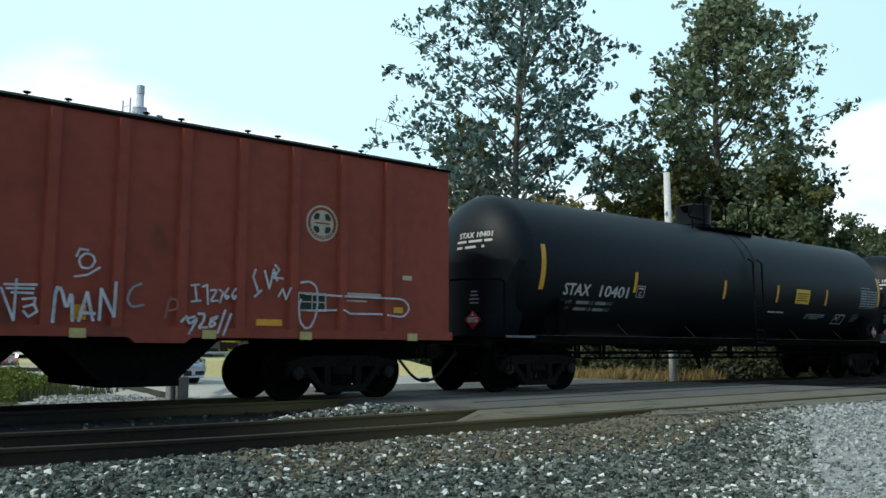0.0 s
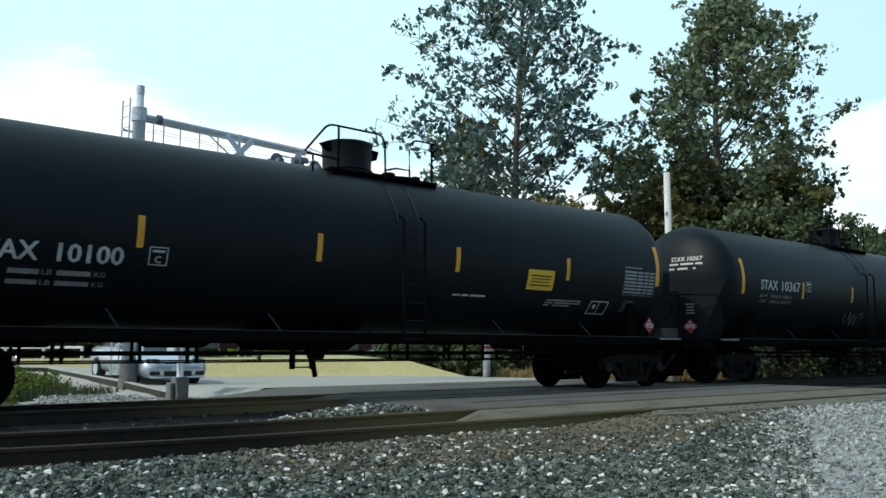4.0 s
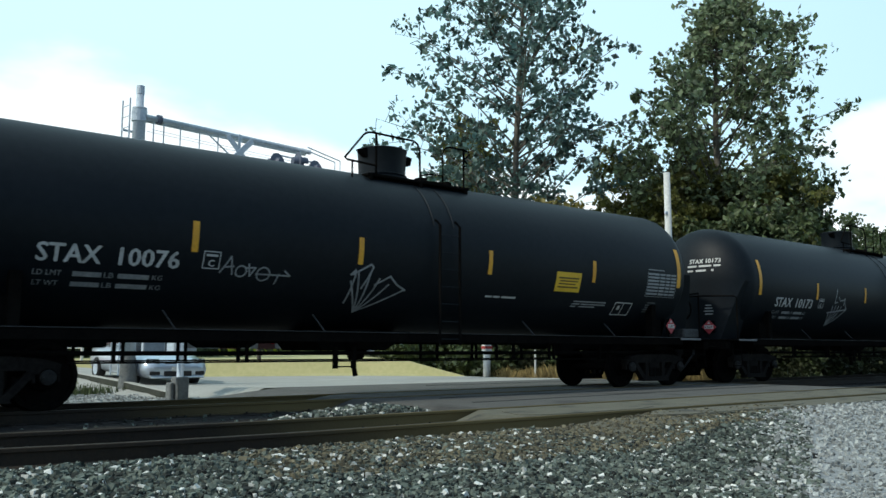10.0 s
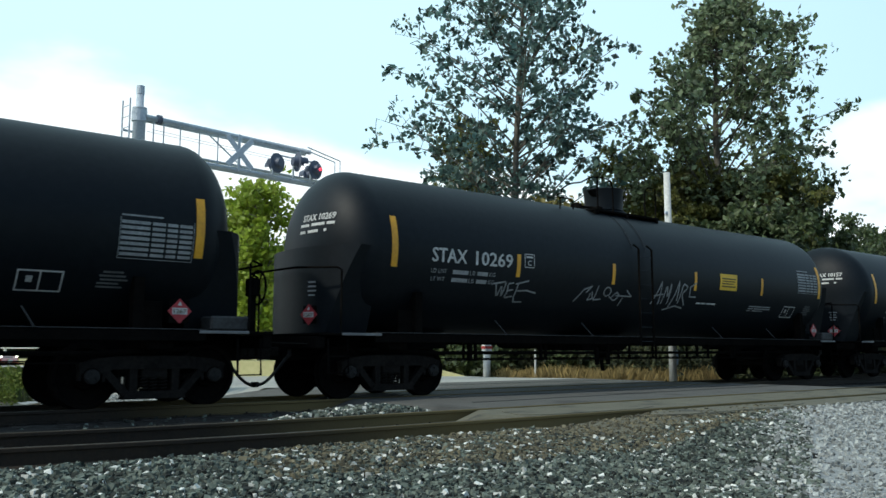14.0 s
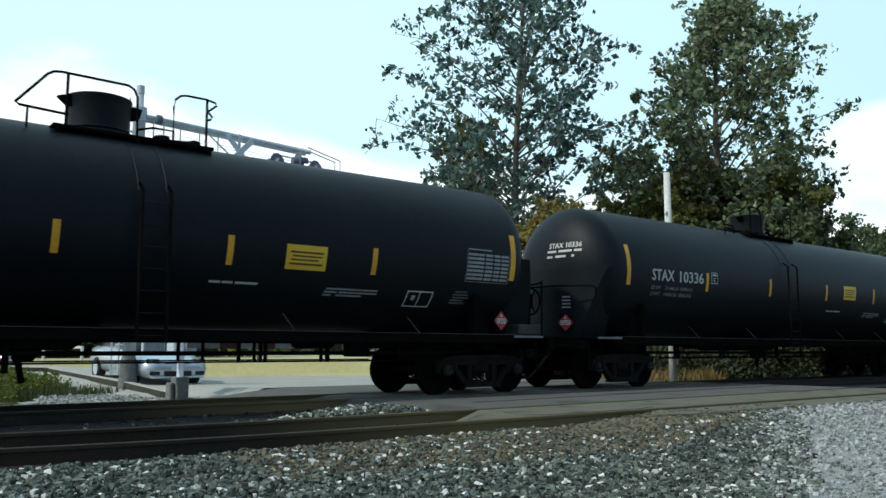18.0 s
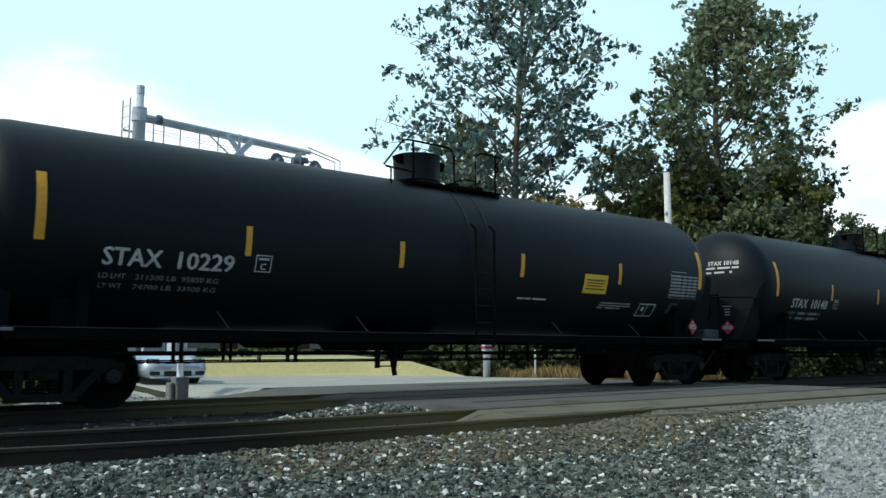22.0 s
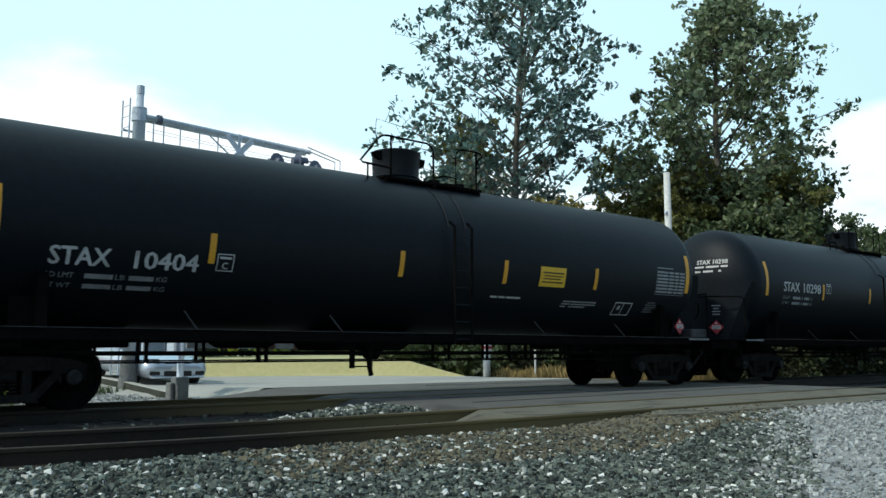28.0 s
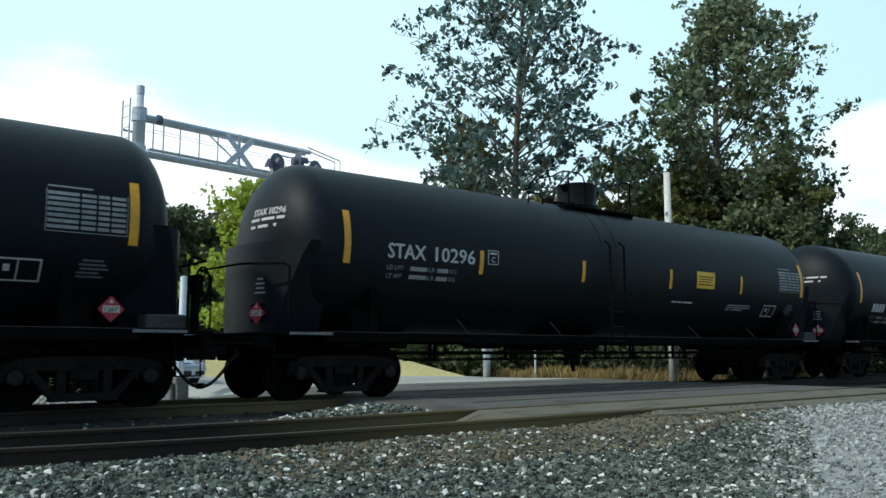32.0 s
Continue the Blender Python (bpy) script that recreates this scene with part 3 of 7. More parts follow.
pale += scatter(180, 5.4, 8.8, 9.6, 11.6, 0.055, lambda x, y: clear_of_rails(y) and ((x - 7.05) / 1.6) ** 2 + ((y - 10.5) / 0.9) ** 2 < 1, bed_height)
stones("pale_stones", pale, M_PALESTONE, "scattered white and pale grey stones")
lot = scatter(6500, 4.6, 16.0, 2.4, 6.7, 0.032, lambda x, y: in_view(x, y) and x > 5.2 + 1.75 * (y - 3.2) + 0.9 * wob(x, y, 1.7, 7.0) + 0.9 * wob(x, y, 9.0, 2.0), lambda x, y: bed_height(x, max(y, 3.9)) + 0.012)
stones("lot_stones", lot, M_LOTSTONE, "pale gravel chips")
beyond = scatter(4200, 3.8, 9.0, 15.7, 21.7, 0.042, lambda x, y: x > 4.1 + 0.25 * (y - 17) and x < 8.8 - 0.2 * (y - 17), lambda x, y: -0.27 + 0.05 * wob(x, y, 1.1))
stones("far_stones", beyond, M_LOTSTONE, "pale stones by the signal mast")


# ---- bank beyond the road ----
def bank_mesh():
    toe = [(20.5, 23.3), (19.75, 24.3), (18.95, 25.3), (17.3, 27.0), (13.6, 28.8), (9.0, 31.7), (-6.0, 38.3), (-70.0, 66.0)]
    rise = [0.02, 0.33, 0.66, 0.66, 0.65, 0.65, 0.65, 0.65]
    bm = BM()
    rows = []
    for (x, y), h in zip(toe, rise):
        n = Vector((0.5, 0.87))
        row = []
        for d, k in ((0.0, 0.0), (0.15, 0.26), (0.9, 0.30), (1.0, 0.94), (1.15, 1.0), (14.0, 1.02), (60.0, 1.0)):
            row.append(bm.verts.new((x + n.x * d, y + n.y * d, -0.22 + h * k)))
        rows.append(row)
    for a, b in zip(rows, rows[1:]):
        for i in range(len(a) - 1):
            bm.faces.new((a[i], a[i + 1], b[i + 1], b[i]))
    bmesh.ops.recalc_face_normals(bm, faces=bm.faces[:])
    return bm


tagged(new("grass_bank", mesh_of("grass_bank", bank_mesh(), M_BANK, True)), "low sunlit bank of dry yellow grass beside the road", "grass bank", kind="structure")


# ---- lettering ----
def text_mesh(words, height, width=None, bold=0.0, shear=0.0):
    """Flat glyphs with the base line at v = 0, centred along u."""
    cu = bpy.data.curves.new("glyphs", "FONT")
    cu.body, cu.size, cu.resolution_u, cu.offset, cu.shear = words, height / 0.73, 2, 0.0, shear
    ob = bpy.data.objects.new("glyphs", cu)
    me = bpy.data.meshes.new_from_object(ob)
    bpy.data.objects.remove(ob)
    xs = [v.co.x for v in me.vertices] or [0.0]
    mid, span = (min(xs) + max(xs)) / 2, max(max(xs) - min(xs), 1e-6)
    k = width / span if width else 1.0
    for v in me.vertices:
        v.co.x = (v.co.x - mid) * k
    if bold:                              # heavier strokes: the glyphs again, a little to each side
        bm = BM()
        for step, (du, dv) in enumerate(((-bold, 0), (bold, 0), (0, -bold * 0.6), (0, bold * 0.6))):
            one = me.copy()
            one.transform(Matrix.Translation((du, dv, 0.0006 * step)))
            bm.from_mesh(one)
            bpy.data.meshes.remove(one)
        bm.to_mesh(me)
        bm.free()
    return me


def on_tank(x, a, off=0.006):
    """A place on the near side of the tank: along x, at the arc a (metres) above its mid height."""
    t = a / TANK_R
    return Vector((x, -(TANK_R + off) * math.cos(t), TANK_Z + (TANK_R + off) * math.sin(t)))


def arc_of(z):
    return TANK_R * math.asin(max(-1.0, min(1.0, (z - TANK_Z) / TANK_R)))


def wrapped(me, x, z, off=0.006, turn=0.0):
    """Lays a flat (u, v) mesh on the tank with its origin at x and height z."""
    a = arc_of(z)
    c, s = math.cos(turn), math.sin(turn)
    for v in me.vertices:
        u, w = v.co.x * c - v.co.y * s, v.co.x * s + v.co.y * c
        v.co = on_tank(x + PAINT_X + u, a + w, off + v.co.z)
    return me


def flat_bars(rects):
    """Rectangles (u0, v0, u1, v1), cut fine enough to bend."""
    bm = BM()
    for u0, v0, u1, v1 in rects:
        n = max(1, int(math.ceil((v1 - v0) / 0.12)))
        for i in range(n):
            a, b = v0 + (v1 - v0) * i / n, v0 + (v1 - v0) * (i + 1) / n
            bm.faces.new([bm.verts.new(p) for p in ((u0, a, 0), (u1, a, 0), (u1, b, 0), (u0, b, 0))])
    me = bpy.data.meshes.new("bars")
    bm.to_mesh(me)
    bm.free()
    return me


def strokes_mesh(lines, width):
    """Ribbons along polylines of (u, v), laid in short overlapping dabs that bend with the surface."""
    bm = BM()
    k = 0
    for line in lines:
        if len(line) > 4:                  # long strokes are drawn in one swing: round their corners
            soft = [line[0]]
            for (u0, v0), (u1, v1) in zip(line, line[1:]):
                soft += [(u0 + (u1 - u0) * 0.2, v0 + (v1 - v0) * 0.2), (u0 + (u1 - u0) * 0.8, v0 + (v1 - v0) * 0.8)]
            line = soft + [line[-1]]
        for (u0, v0), (u1, v1) in zip(line, line[1:]):
            p, q = Vector((u0, v0, 0)), Vector((u1, v1, 0))
            d = (q - p).normalized()
            p, q = p - d * width * 0.3, q + d * width * 0.3
            nrm = Vector((-d.y, d.x, 0)) * width / 2
            n = max(1, int(math.ceil((q - p).length / 0.07)))
            z = Vector((0, 0, 0.0004 * (k % 8)))
            k += 1
            rows = [(bm.verts.new(p.lerp(q, i / n) - nrm + z), bm.verts.new(p.lerp(q, i / n) + nrm + z)) for i in range(n + 1)]
            for (a0, a1), (b0, b1) in zip(rows, rows[1:]):
                bm.faces.new((a0, b0, b1, a1))
    me = bpy.data.meshes.new("strokes")
    bm.to_mesh(me)
    bm.free()
    return me


def scrawl(seed, n, w, h):
    """An unreadable sprayed tag: slanted loops from left to right."""
    r = random.Random(seed)
    lines = []
    for i in range(n):
        u = -w / 2 + w * (i + 0.5) / n
        pts, k = [], r.uniform(0.7, 1.1)
        for j in range(9):
            f = j / 8
            pts.append((u + w / n * (0.8 * math.sin(f * 5 * k + r.random()) + 0.3 * f), h * (0.5 * math.cos(f * 6.5 * k + i) + r.uniform(-0.12, 0.12))))
        lines.append(pts)
    return lines


def painted(name, me, material, parent, label=""):
    me.materials.clear()
    me.materials.append(material)
    return part(name, me, None, parent, label)


def glyph_parts(name, me, x, z, material, parent, label=""):
    """Lays flat lettering on the tank, each glyph a part of its own."""
    spans = []
    for p in sorted(me.polygons, key=lambda p: min(me.vertices[i].co.x for i in p.vertices)):
        xs = [me.vertices[i].co.x for i in p.vertices]
        if spans and min(xs) < spans[-1][0] - 0.002:
            spans[-1][0] = max(spans[-1][0], max(xs))
            spans[-1][1].append(p)
        else:
            spans.append([max(xs), [p]])
    for _, faces in spans:
        used_ = sorted({i for p in faces for i in p.vertices})
        at = {i: k for k, i in enumerate(used_)}
        one = bpy.data.meshes.new(name)
        one.from_pydata([me.vertices[i].co[:] for i in used_], [], [[at[i] for i in p.vertices] for p in faces])
        painted(name, wrapped(one, x, z), material, parent, label)
    bpy.data.meshes.remove(me)


# ---- tank car ----
SHELL, HEAD = 7.48, 0.80


def tank_profile(grow=0.0):
    prof = []
    for i in range(13):
        t = math.pi / 2 * i / 12
        prof.append((-SHELL - (HEAD + grow) * math.cos(t), (TANK_R + grow) * math.sin(t)))
    for x in (-5.0, -2.5, 0.0, 2.5, 5.0):
        prof.append((x, TANK_R + grow))
    return prof + [(-x, r) for x, r in prof[12::-1]]


def head_shield_mesh(sign):
    """The plate over the lower half of a tank end, narrower towards the sill, with its side webs."""
    bm = BM()
    nu, nv = 16, 8
    grid = []
    for j in range(nv + 1):
        f = j / nv
        z = 1.10 + (2.60 - 1.10) * f
        half = 0.92 + (1.44 - 0.92) * f
        row = []
        for i in range(nu + 1):
            y = -half + 2 * half * i / nu
            x = 7.58 + 0.90 * math.sqrt(max(0.0, 1 - (y / 1.56) ** 2))
            row.append(bm.verts.new((sign * x, y, z)))
        back = [bm.verts.new((sign * 7.45, row[0].co.y * 0.97, z)), bm.verts.new((sign * 7.45, row[-1].co.y * 0.97, z))]
        grid.append([back[0]] + row + [back[1]])
    for j in range(nv):
        for i in range(nu + 2):
            bm.faces.new((grid[j][i], grid[j][i + 1], grid[j + 1][i + 1], grid[j + 1][i]))
    bm.faces.new(grid[-1])
    bm.faces.new(grid[0][::-1])
    bmesh.ops.recalc_face_normals(bm, faces=bm.faces[:])
    return bm


def wheelset_mesh():
    bm = BM()
    lathe(bm, [(-1.06, 0.075), (1.06, 0.075)], "y", 12)
    for s in (-1, 1):
        prof = [(0.685, 0.17), (0.685, 0.40), (0.69, 0.478), (0.715, 0.485), (0.73, 0.462), (0.80, 0.452), (0.80, 0.395), (0.765, 0.37), (0.745, 0.20), (0.80, 0.17), (0.80, 0.10)]
        lathe(bm, [(s * h, r) for h, r in (prof if s > 0 else prof)], "y", 32)
        lathe(bm, [(s * 0.90, 0.10), (s * 0.92, 0.125), (s * 1.07, 0.125), (s * 1.09, 0.11)], "y", 16)
        lathe(bm, [(s * 1.09, 0.105), (s * 1.13, 0.10), (s * 1.14, 0.05)], "y", 16, slot=1)
        for k in range(3):
            t = 2 * math.pi * k / 3
            box(bm, (0.06 * math.cos(t), s * 1.145, 0.06 * math.sin(t)), (0.035, 0.03, 0.035), slot=1)
    bmesh.ops.recalc_face_normals(bm, faces=bm.faces[:])
    return bm


def sideframe_mesh():
    """Cast side frame: top beam, slanted tension members, columns, spring seat and pedestals."""
    bm = BM()
    prism(bm, [(-1.06, 0.63), (-1.04, 0.50), (-0.72, 0.50), (-0.60, 0.55), (0.60, 0.55), (0.72, 0.50), (1.04, 0.50), (1.06, 0.63), (0.85, 0.70), (0.45, 0.74), (-0.45, 0.74), (-0.85, 0.70)], -0.075, 0.075)
    for s in (-1, 1):
        prism(bm, [(s * 0.80, 0.56), (s * 0.66, 0.56), (s * 0.30, 0.17), (s * 0.42, 0.14)], -0.065, 0.065)
        prism(bm, [(s * 0.36, 0.56), (s * 0.25, 0.56), (s * 0.25, 0.22), (s * 0.36, 0.22)], -0.06, 0.06)
        prism(bm, [(s * 1.05, 0.52), (s * 1.05, 0.40), (s * 1.02, 0.40), (s * 1.02, 0.52)], -0.06, 0.06)
        prism(bm, [(s * 0.74, 0.52), (s * 0.74, 0.38), (s * 0.70, 0.38), (s * 0.70, 0.52)], -0.06, 0.06)
    prism(bm, [(-0.46, 0.13), (0.46, 0.13), (0.40, 0.24), (-0.40, 0.24)], -0.10, 0.10)
    return bm


def spring_mesh():
    bm = BM()
    for x in (0.0,):
        pts = [(x + 0.055 * math.cos(t), 0.055 * math.sin(t), 0.24 + 0.21 * t / (9 * math.pi)) for t in [i * math.pi / 4 for i in range(37)]]
        tube(bm, pts, 0.014, 5)
    return bm


def bolster_mesh():
    bm = BM()
    box(bm, (0, 0, 0.52), (0.38, 2.1, 0.20), bevel=0.02)
    lathe(bm, [(0.60, 0.2), (0.78, 0.2)], "z", 16)
    for s in (-1, 1):
        box(bm, (s * 0.55, 0, 0.42), (0.10, 1.7, 0.10), bevel=0.01)
        for y in (-0.75, 0.75):
            box(bm, (s * 0.42, y, 0.44), (0.06, 0.12, 0.26), bevel=0.01)
    return bm


SHARED = {}


def shared(key, make, material, smooth=False):
    if key not in SHARED:
        SHARED[key] = mesh_of(key, make(), material, smooth)
    return SHARED[key]


def smooth_by_angle(me, degrees=35):
    me.set_sharp_from_angle(angle=radians(degrees))
    return me


def add_truck(car, x, wheels):
    truck = part("truck", shared("truck", bolster_mesh, M_TRUCK), None, car, "dark cast-steel bolster with brake beams", at=pose(x, 0, 0))
    for s in (-1, 1):
        part("side_frame", shared("side_frame", sideframe_mesh, M_TRUCK), None, truck, "", at=pose(0, s * 1.0, 0))
        for dx in (-0.14, 0.0, 0.14):
            part("coil_spring", shared("coil_spring", spring_mesh, M_TRUCK, True), None, truck, "", at=pose(dx, s * 1.0, 0))
        if "wheelset" not in SHARED:
            me = shared("wheelset", wheelset_mesh, [M_TREAD, M_CAP], True)
            smooth_by_angle(me)
        wheels.append((part("wheelset", SHARED["wheelset"], None, truck, "two flanged steel wheels on an axle", at=pose(s * 0.889, 0, 0.457)), s * 0.889))
    return truck


def coupler_mesh():
    bm = BM()
    box(bm, (0.35, 0, 0.80), (0.75, 0.14, 0.16), bevel=0.02)
    prism(bm, [(-0.06, 0.68), (0.16, 0.66), (0.18, 0.94), (-0.06, 0.92)], -0.17, 0.10)
    box(bm, (-0.02, 0.13, 0.80), (0.12, 0.10, 0.26), bevel=0.02)
    tube(bm, [(0.05, -0.12, 0.96), (0.30, -0.45, 0.94), (0.42, -1.25, 0.92)], 0.014, 6)
    return bm


def hose_mesh():
    """Half of the hanging loop between two cars, down to the joined glad hand."""
    bm = BM()
    pts = [(0.46 - 0.47 * (f ** 0.8), -0.34 * (1 - f), 0.74 - 0.50 * math.sin(min(1.0, f * 1.12) * math.pi / 2)) for f in [i / 10 for i in range(11)]]
    tube(bm, pts, 0.027, 8)
    box(bm, (0.0, 0.0, 0.245), (0.13, 0.07, 0.09), bevel=0.01)
    tube(bm, [(0.46, -0.34, 0.72), (0.46, -0.34, 0.86)], 0.035, 8)
    return bm


def ladder_path():
    """The line of a stile: hung straight from the shell's shoulder to below the side rail: (y, z)."""
    return [(-1.46, 3.16), (-1.60, 3.05), (-1.60, 0.92)]


def strap_path():
    """A thin flat strap over the shell, from the platform to the head of the ladder."""
    r = TANK_R + 0.012
    return [(-r * math.cos(radians(66 - i * 7)), TANK_Z + r * math.sin(radians(66 - i * 7))) for i in range(8)]


def add_ladder(car, x0, x1, side):
    key = "%g_%g" % (x0, side)
    ladder = part("ladder", shared("stile" + key, lambda: tube(BM(), [(0, -side * y, z) for y, z in ladder_path()], 0.026, 6), M_STEEL, True), None, car, "black ladder hung on the tank side", at=pose(x0, 0, 0))
    part("stile", SHARED["stile" + key], None, ladder, at=pose(x1 - x0, 0, 0))
    for dx in (0.0, x1 - x0):
        part("strap", shared("topstrap%g" % side, lambda: tube(BM(), [(0, -side * y, z) for y, z in strap_path()], 0.007, 5), M_TANK), None, ladder, at=pose(dx, 0, 0))
    for k in range(7):
        part("rung", shared("rung%g" % (x1 - x0), lambda: tube(BM(), [(0, 0, 0), (x1 - x0, 0, 0)], 0.009, 6), M_TANK), None, ladder, at=pose(0, side * 1.60, 1.02 + 0.31 * k))


def loop_rail(pts, r=0.022):
    return tube(BM(), pts, r, 8)


def sill_mesh(sign):
    bm = BM()
    box(bm, (sign * 7.35, 0, 0.86), (2.7, 0.62, 0.42), bevel=0.02)
    return bm


def saddle_mesh(sign, s):
    bm = BM()
    prism(bm, [(sign * 6.70, 1.08), (sign * 6.55, 1.08), (sign * 6.55, 1.85), (sign * 6.70, 1.85)], s * 1.16, s * 1.34)
    box(bm, (sign * 6.8, s * 1.22, 1.30), (0.40, 0.06, 0.45), bevel=0.01)
    return bm


def platform_mesh():
    """Walkway of gratings round the manway."""
    bm = BM()
    for s in (-1, 1):
        box(bm, (0.38, s * 0.62, 3.99), (2.40, 0.34, 0.05), bevel=0.008)
        for x in (-0.75, 0.38, 1.50):
            box(bm, (x, s * 0.66, 3.92), (0.07, 0.28, 0.16), bevel=0.008)
    box(bm, (1.15, 0, 4.02), (0.85, 0.95, 0.05), bevel=0.008)
    return bm


def valve_mesh():
    bm = BM()
    lathe(bm, [(4.02, 0.20), (4.16, 0.20), (4.18, 0.14), (4.28, 0.13), (4.30, 0.05)], "z", 14, (1.05, 0.1, 0))
    lathe(bm, [(4.02, 0.11), (4.20, 0.10), (4.22, 0.05)], "z", 12, (1.48, -0.2, 0))
    tube(bm, [(1.05, 0.1, 4.22), (1.48, -0.2, 4.18)], 0.03, 8)
    return bm


def dome_mesh():
    bm = BM()
    lathe(bm, [(3.95, 0.60), (4.06, 0.60), (4.07, 0.54), (4.11, 0.54), (4.12, 0.46), (4.16, 0.485), (4.18, 0.455), (4.62, 0.475), (4.64, 0.487), (4.67, 0.487), (4.685, 0.45), (4.70, 0.25), (4.715, 0.0)], "z", 36, (0.02, 0, 0))
    return bm


def outlet_mesh():
    """Bottom outlet with its skid, loading valve and drop pipe."""
    bm = BM()
    lathe(bm, [(0.66, 0.10), (0.70, 0.15), (0.80, 0.15), (0.84, 0.30), (1.18, 0.36)], "z", 16, (-1.02, -0.75, 0))
    tube(bm, [(-1.08, -0.75, 0.70), (-1.06, -0.75, 0.55), (-1.02, -0.75, 0.38)], 0.045, 8)
    prism(bm, [(-2.05, 1.16), (-1.75, 0.82), (-0.45, 0.82), (0.1, 1.16)], -0.85, 0.55)
    for x in (-1.68, -1.32):
        box(bm, (x, -1.15, 0.70), (0.075, 0.06, 0.36))
    tube(bm, [(-1.68, -1.15, 0.55), (-1.32, -1.15, 0.55)], 0.012, 5)
    return bm


def cylinder_mesh():
    return lathe(BM(), [(3.2, 0.11), (3.25, 0.13), (3.9, 0.13), (3.95, 0.11)], "x", 16, (0, -0.55, 0.98))


def reservoir_mesh():
    return lathe(BM(), [(-3.9, 0.08), (-3.8, 0.13), (-2.9, 0.13), (-2.8, 0.08)], "x", 16, (0, -0.45, 0.99))


def diamond_meshes(size):
    """A diamond placard in the plane y = 0, facing -y, with its white centre band."""
    h = size / 2
    bm = BM()
    prism(bm, [(-h, 0), (0, -h), (h, 0), (0, h)], 0.0, 0.012)
    band = BM()
    box(band, (0, -0.004, 0), (size * 0.62, 0.004, size * 0.26))
    tip = BM()
    prism(tip, [(-h * 0.18, h * 0.45), (h * 0.18, h * 0.45), (0, h * 0.80)], -0.006, -0.002)
    return bm, band, tip


def add_diamond(car, m, size=0.36):
    a, b, c = diamond_meshes(size)
    d = part("hazard_placard", a, M_RED, car, "red diamond hazard placard", at=m)
    part("number_band", b, M_WHITE, d)
    part("flame_mark", c, M_WHITE, d)
    me = text_mesh("1267", size * 0.18, size * 0.50, bold=0.002)
    me.transform(Matrix.Rotation(radians(90), 4, "X"))
    me.transform(Matrix.Translation((0, -0.010, -size * 0.09)))
    painted("placard_number", me, M_INK, d)


def decal(car, name, rects, x, z, material, label="", off=0.007):
    return painted(name, wrapped(flat_bars(rects), x, z, off), material, car, label)


# the three paint layouts of the cars
LAYOUT = (
    {"stripes": (-7.20, -4.27, -0.80, 1.67, 4.29, 7.50), "first": (2.04, 2.94), "short": (2.10, 2.54), "last": (2.16, 3.04), "mark": (-4.045, 2.125), "stax": (-6.115, 0.79, 2.105), "number": (-4.92, 0.92),
     "limits": (-6.52, 1.65, 1.80, 1.67), "table": 2.42, "line": (1.82, 1.85), "print": (3.98, 1.79), "frame": (5.41, 1.735), "board": (2.98, 2.29, 0.20), "ladder": (0.20, 0.61)},
    {"stripes": (-7.18, -4.22, -1.33, 1.59, 4.54, 7.49), "first": (2.26, 3.17), "short": (2.25, 2.70), "last": (2.27, 3.17), "mark": (-3.935, 2.15), "stax": (-5.93, 0.82, 2.135), "number": (-4.845, 0.85),
     "limits": (-6.35, 1.74, 1.82, 1.69), "table": 2.36, "line": (2.02, 1.85), "print": (4.62, 1.80), "frame": (5.73, 1.735), "board": (3.78, 2.215, 0.205), "ladder": (0.19, 0.65)},
    {"stripes": (-7.19, -4.22, -1.37, 1.62, 4.54, 7.50), "first": (2.26, 3.15), "short": (2.24, 2.68), "last": (2.27, 3.16), "mark": (-3.93, 2.57), "stax": (-5.955, 0.81, 2.545), "number": (-4.855, 0.93),
     "limits": (-6.36, 1.56, 2.21, 2.07), "table": 2.72, "line": (2.21, 1.955), "print": (4.64, 1.905), "frame": (6.08, 1.86), "board": (3.00, 2.50, 0.20), "ladder": (-0.74, -0.28)})


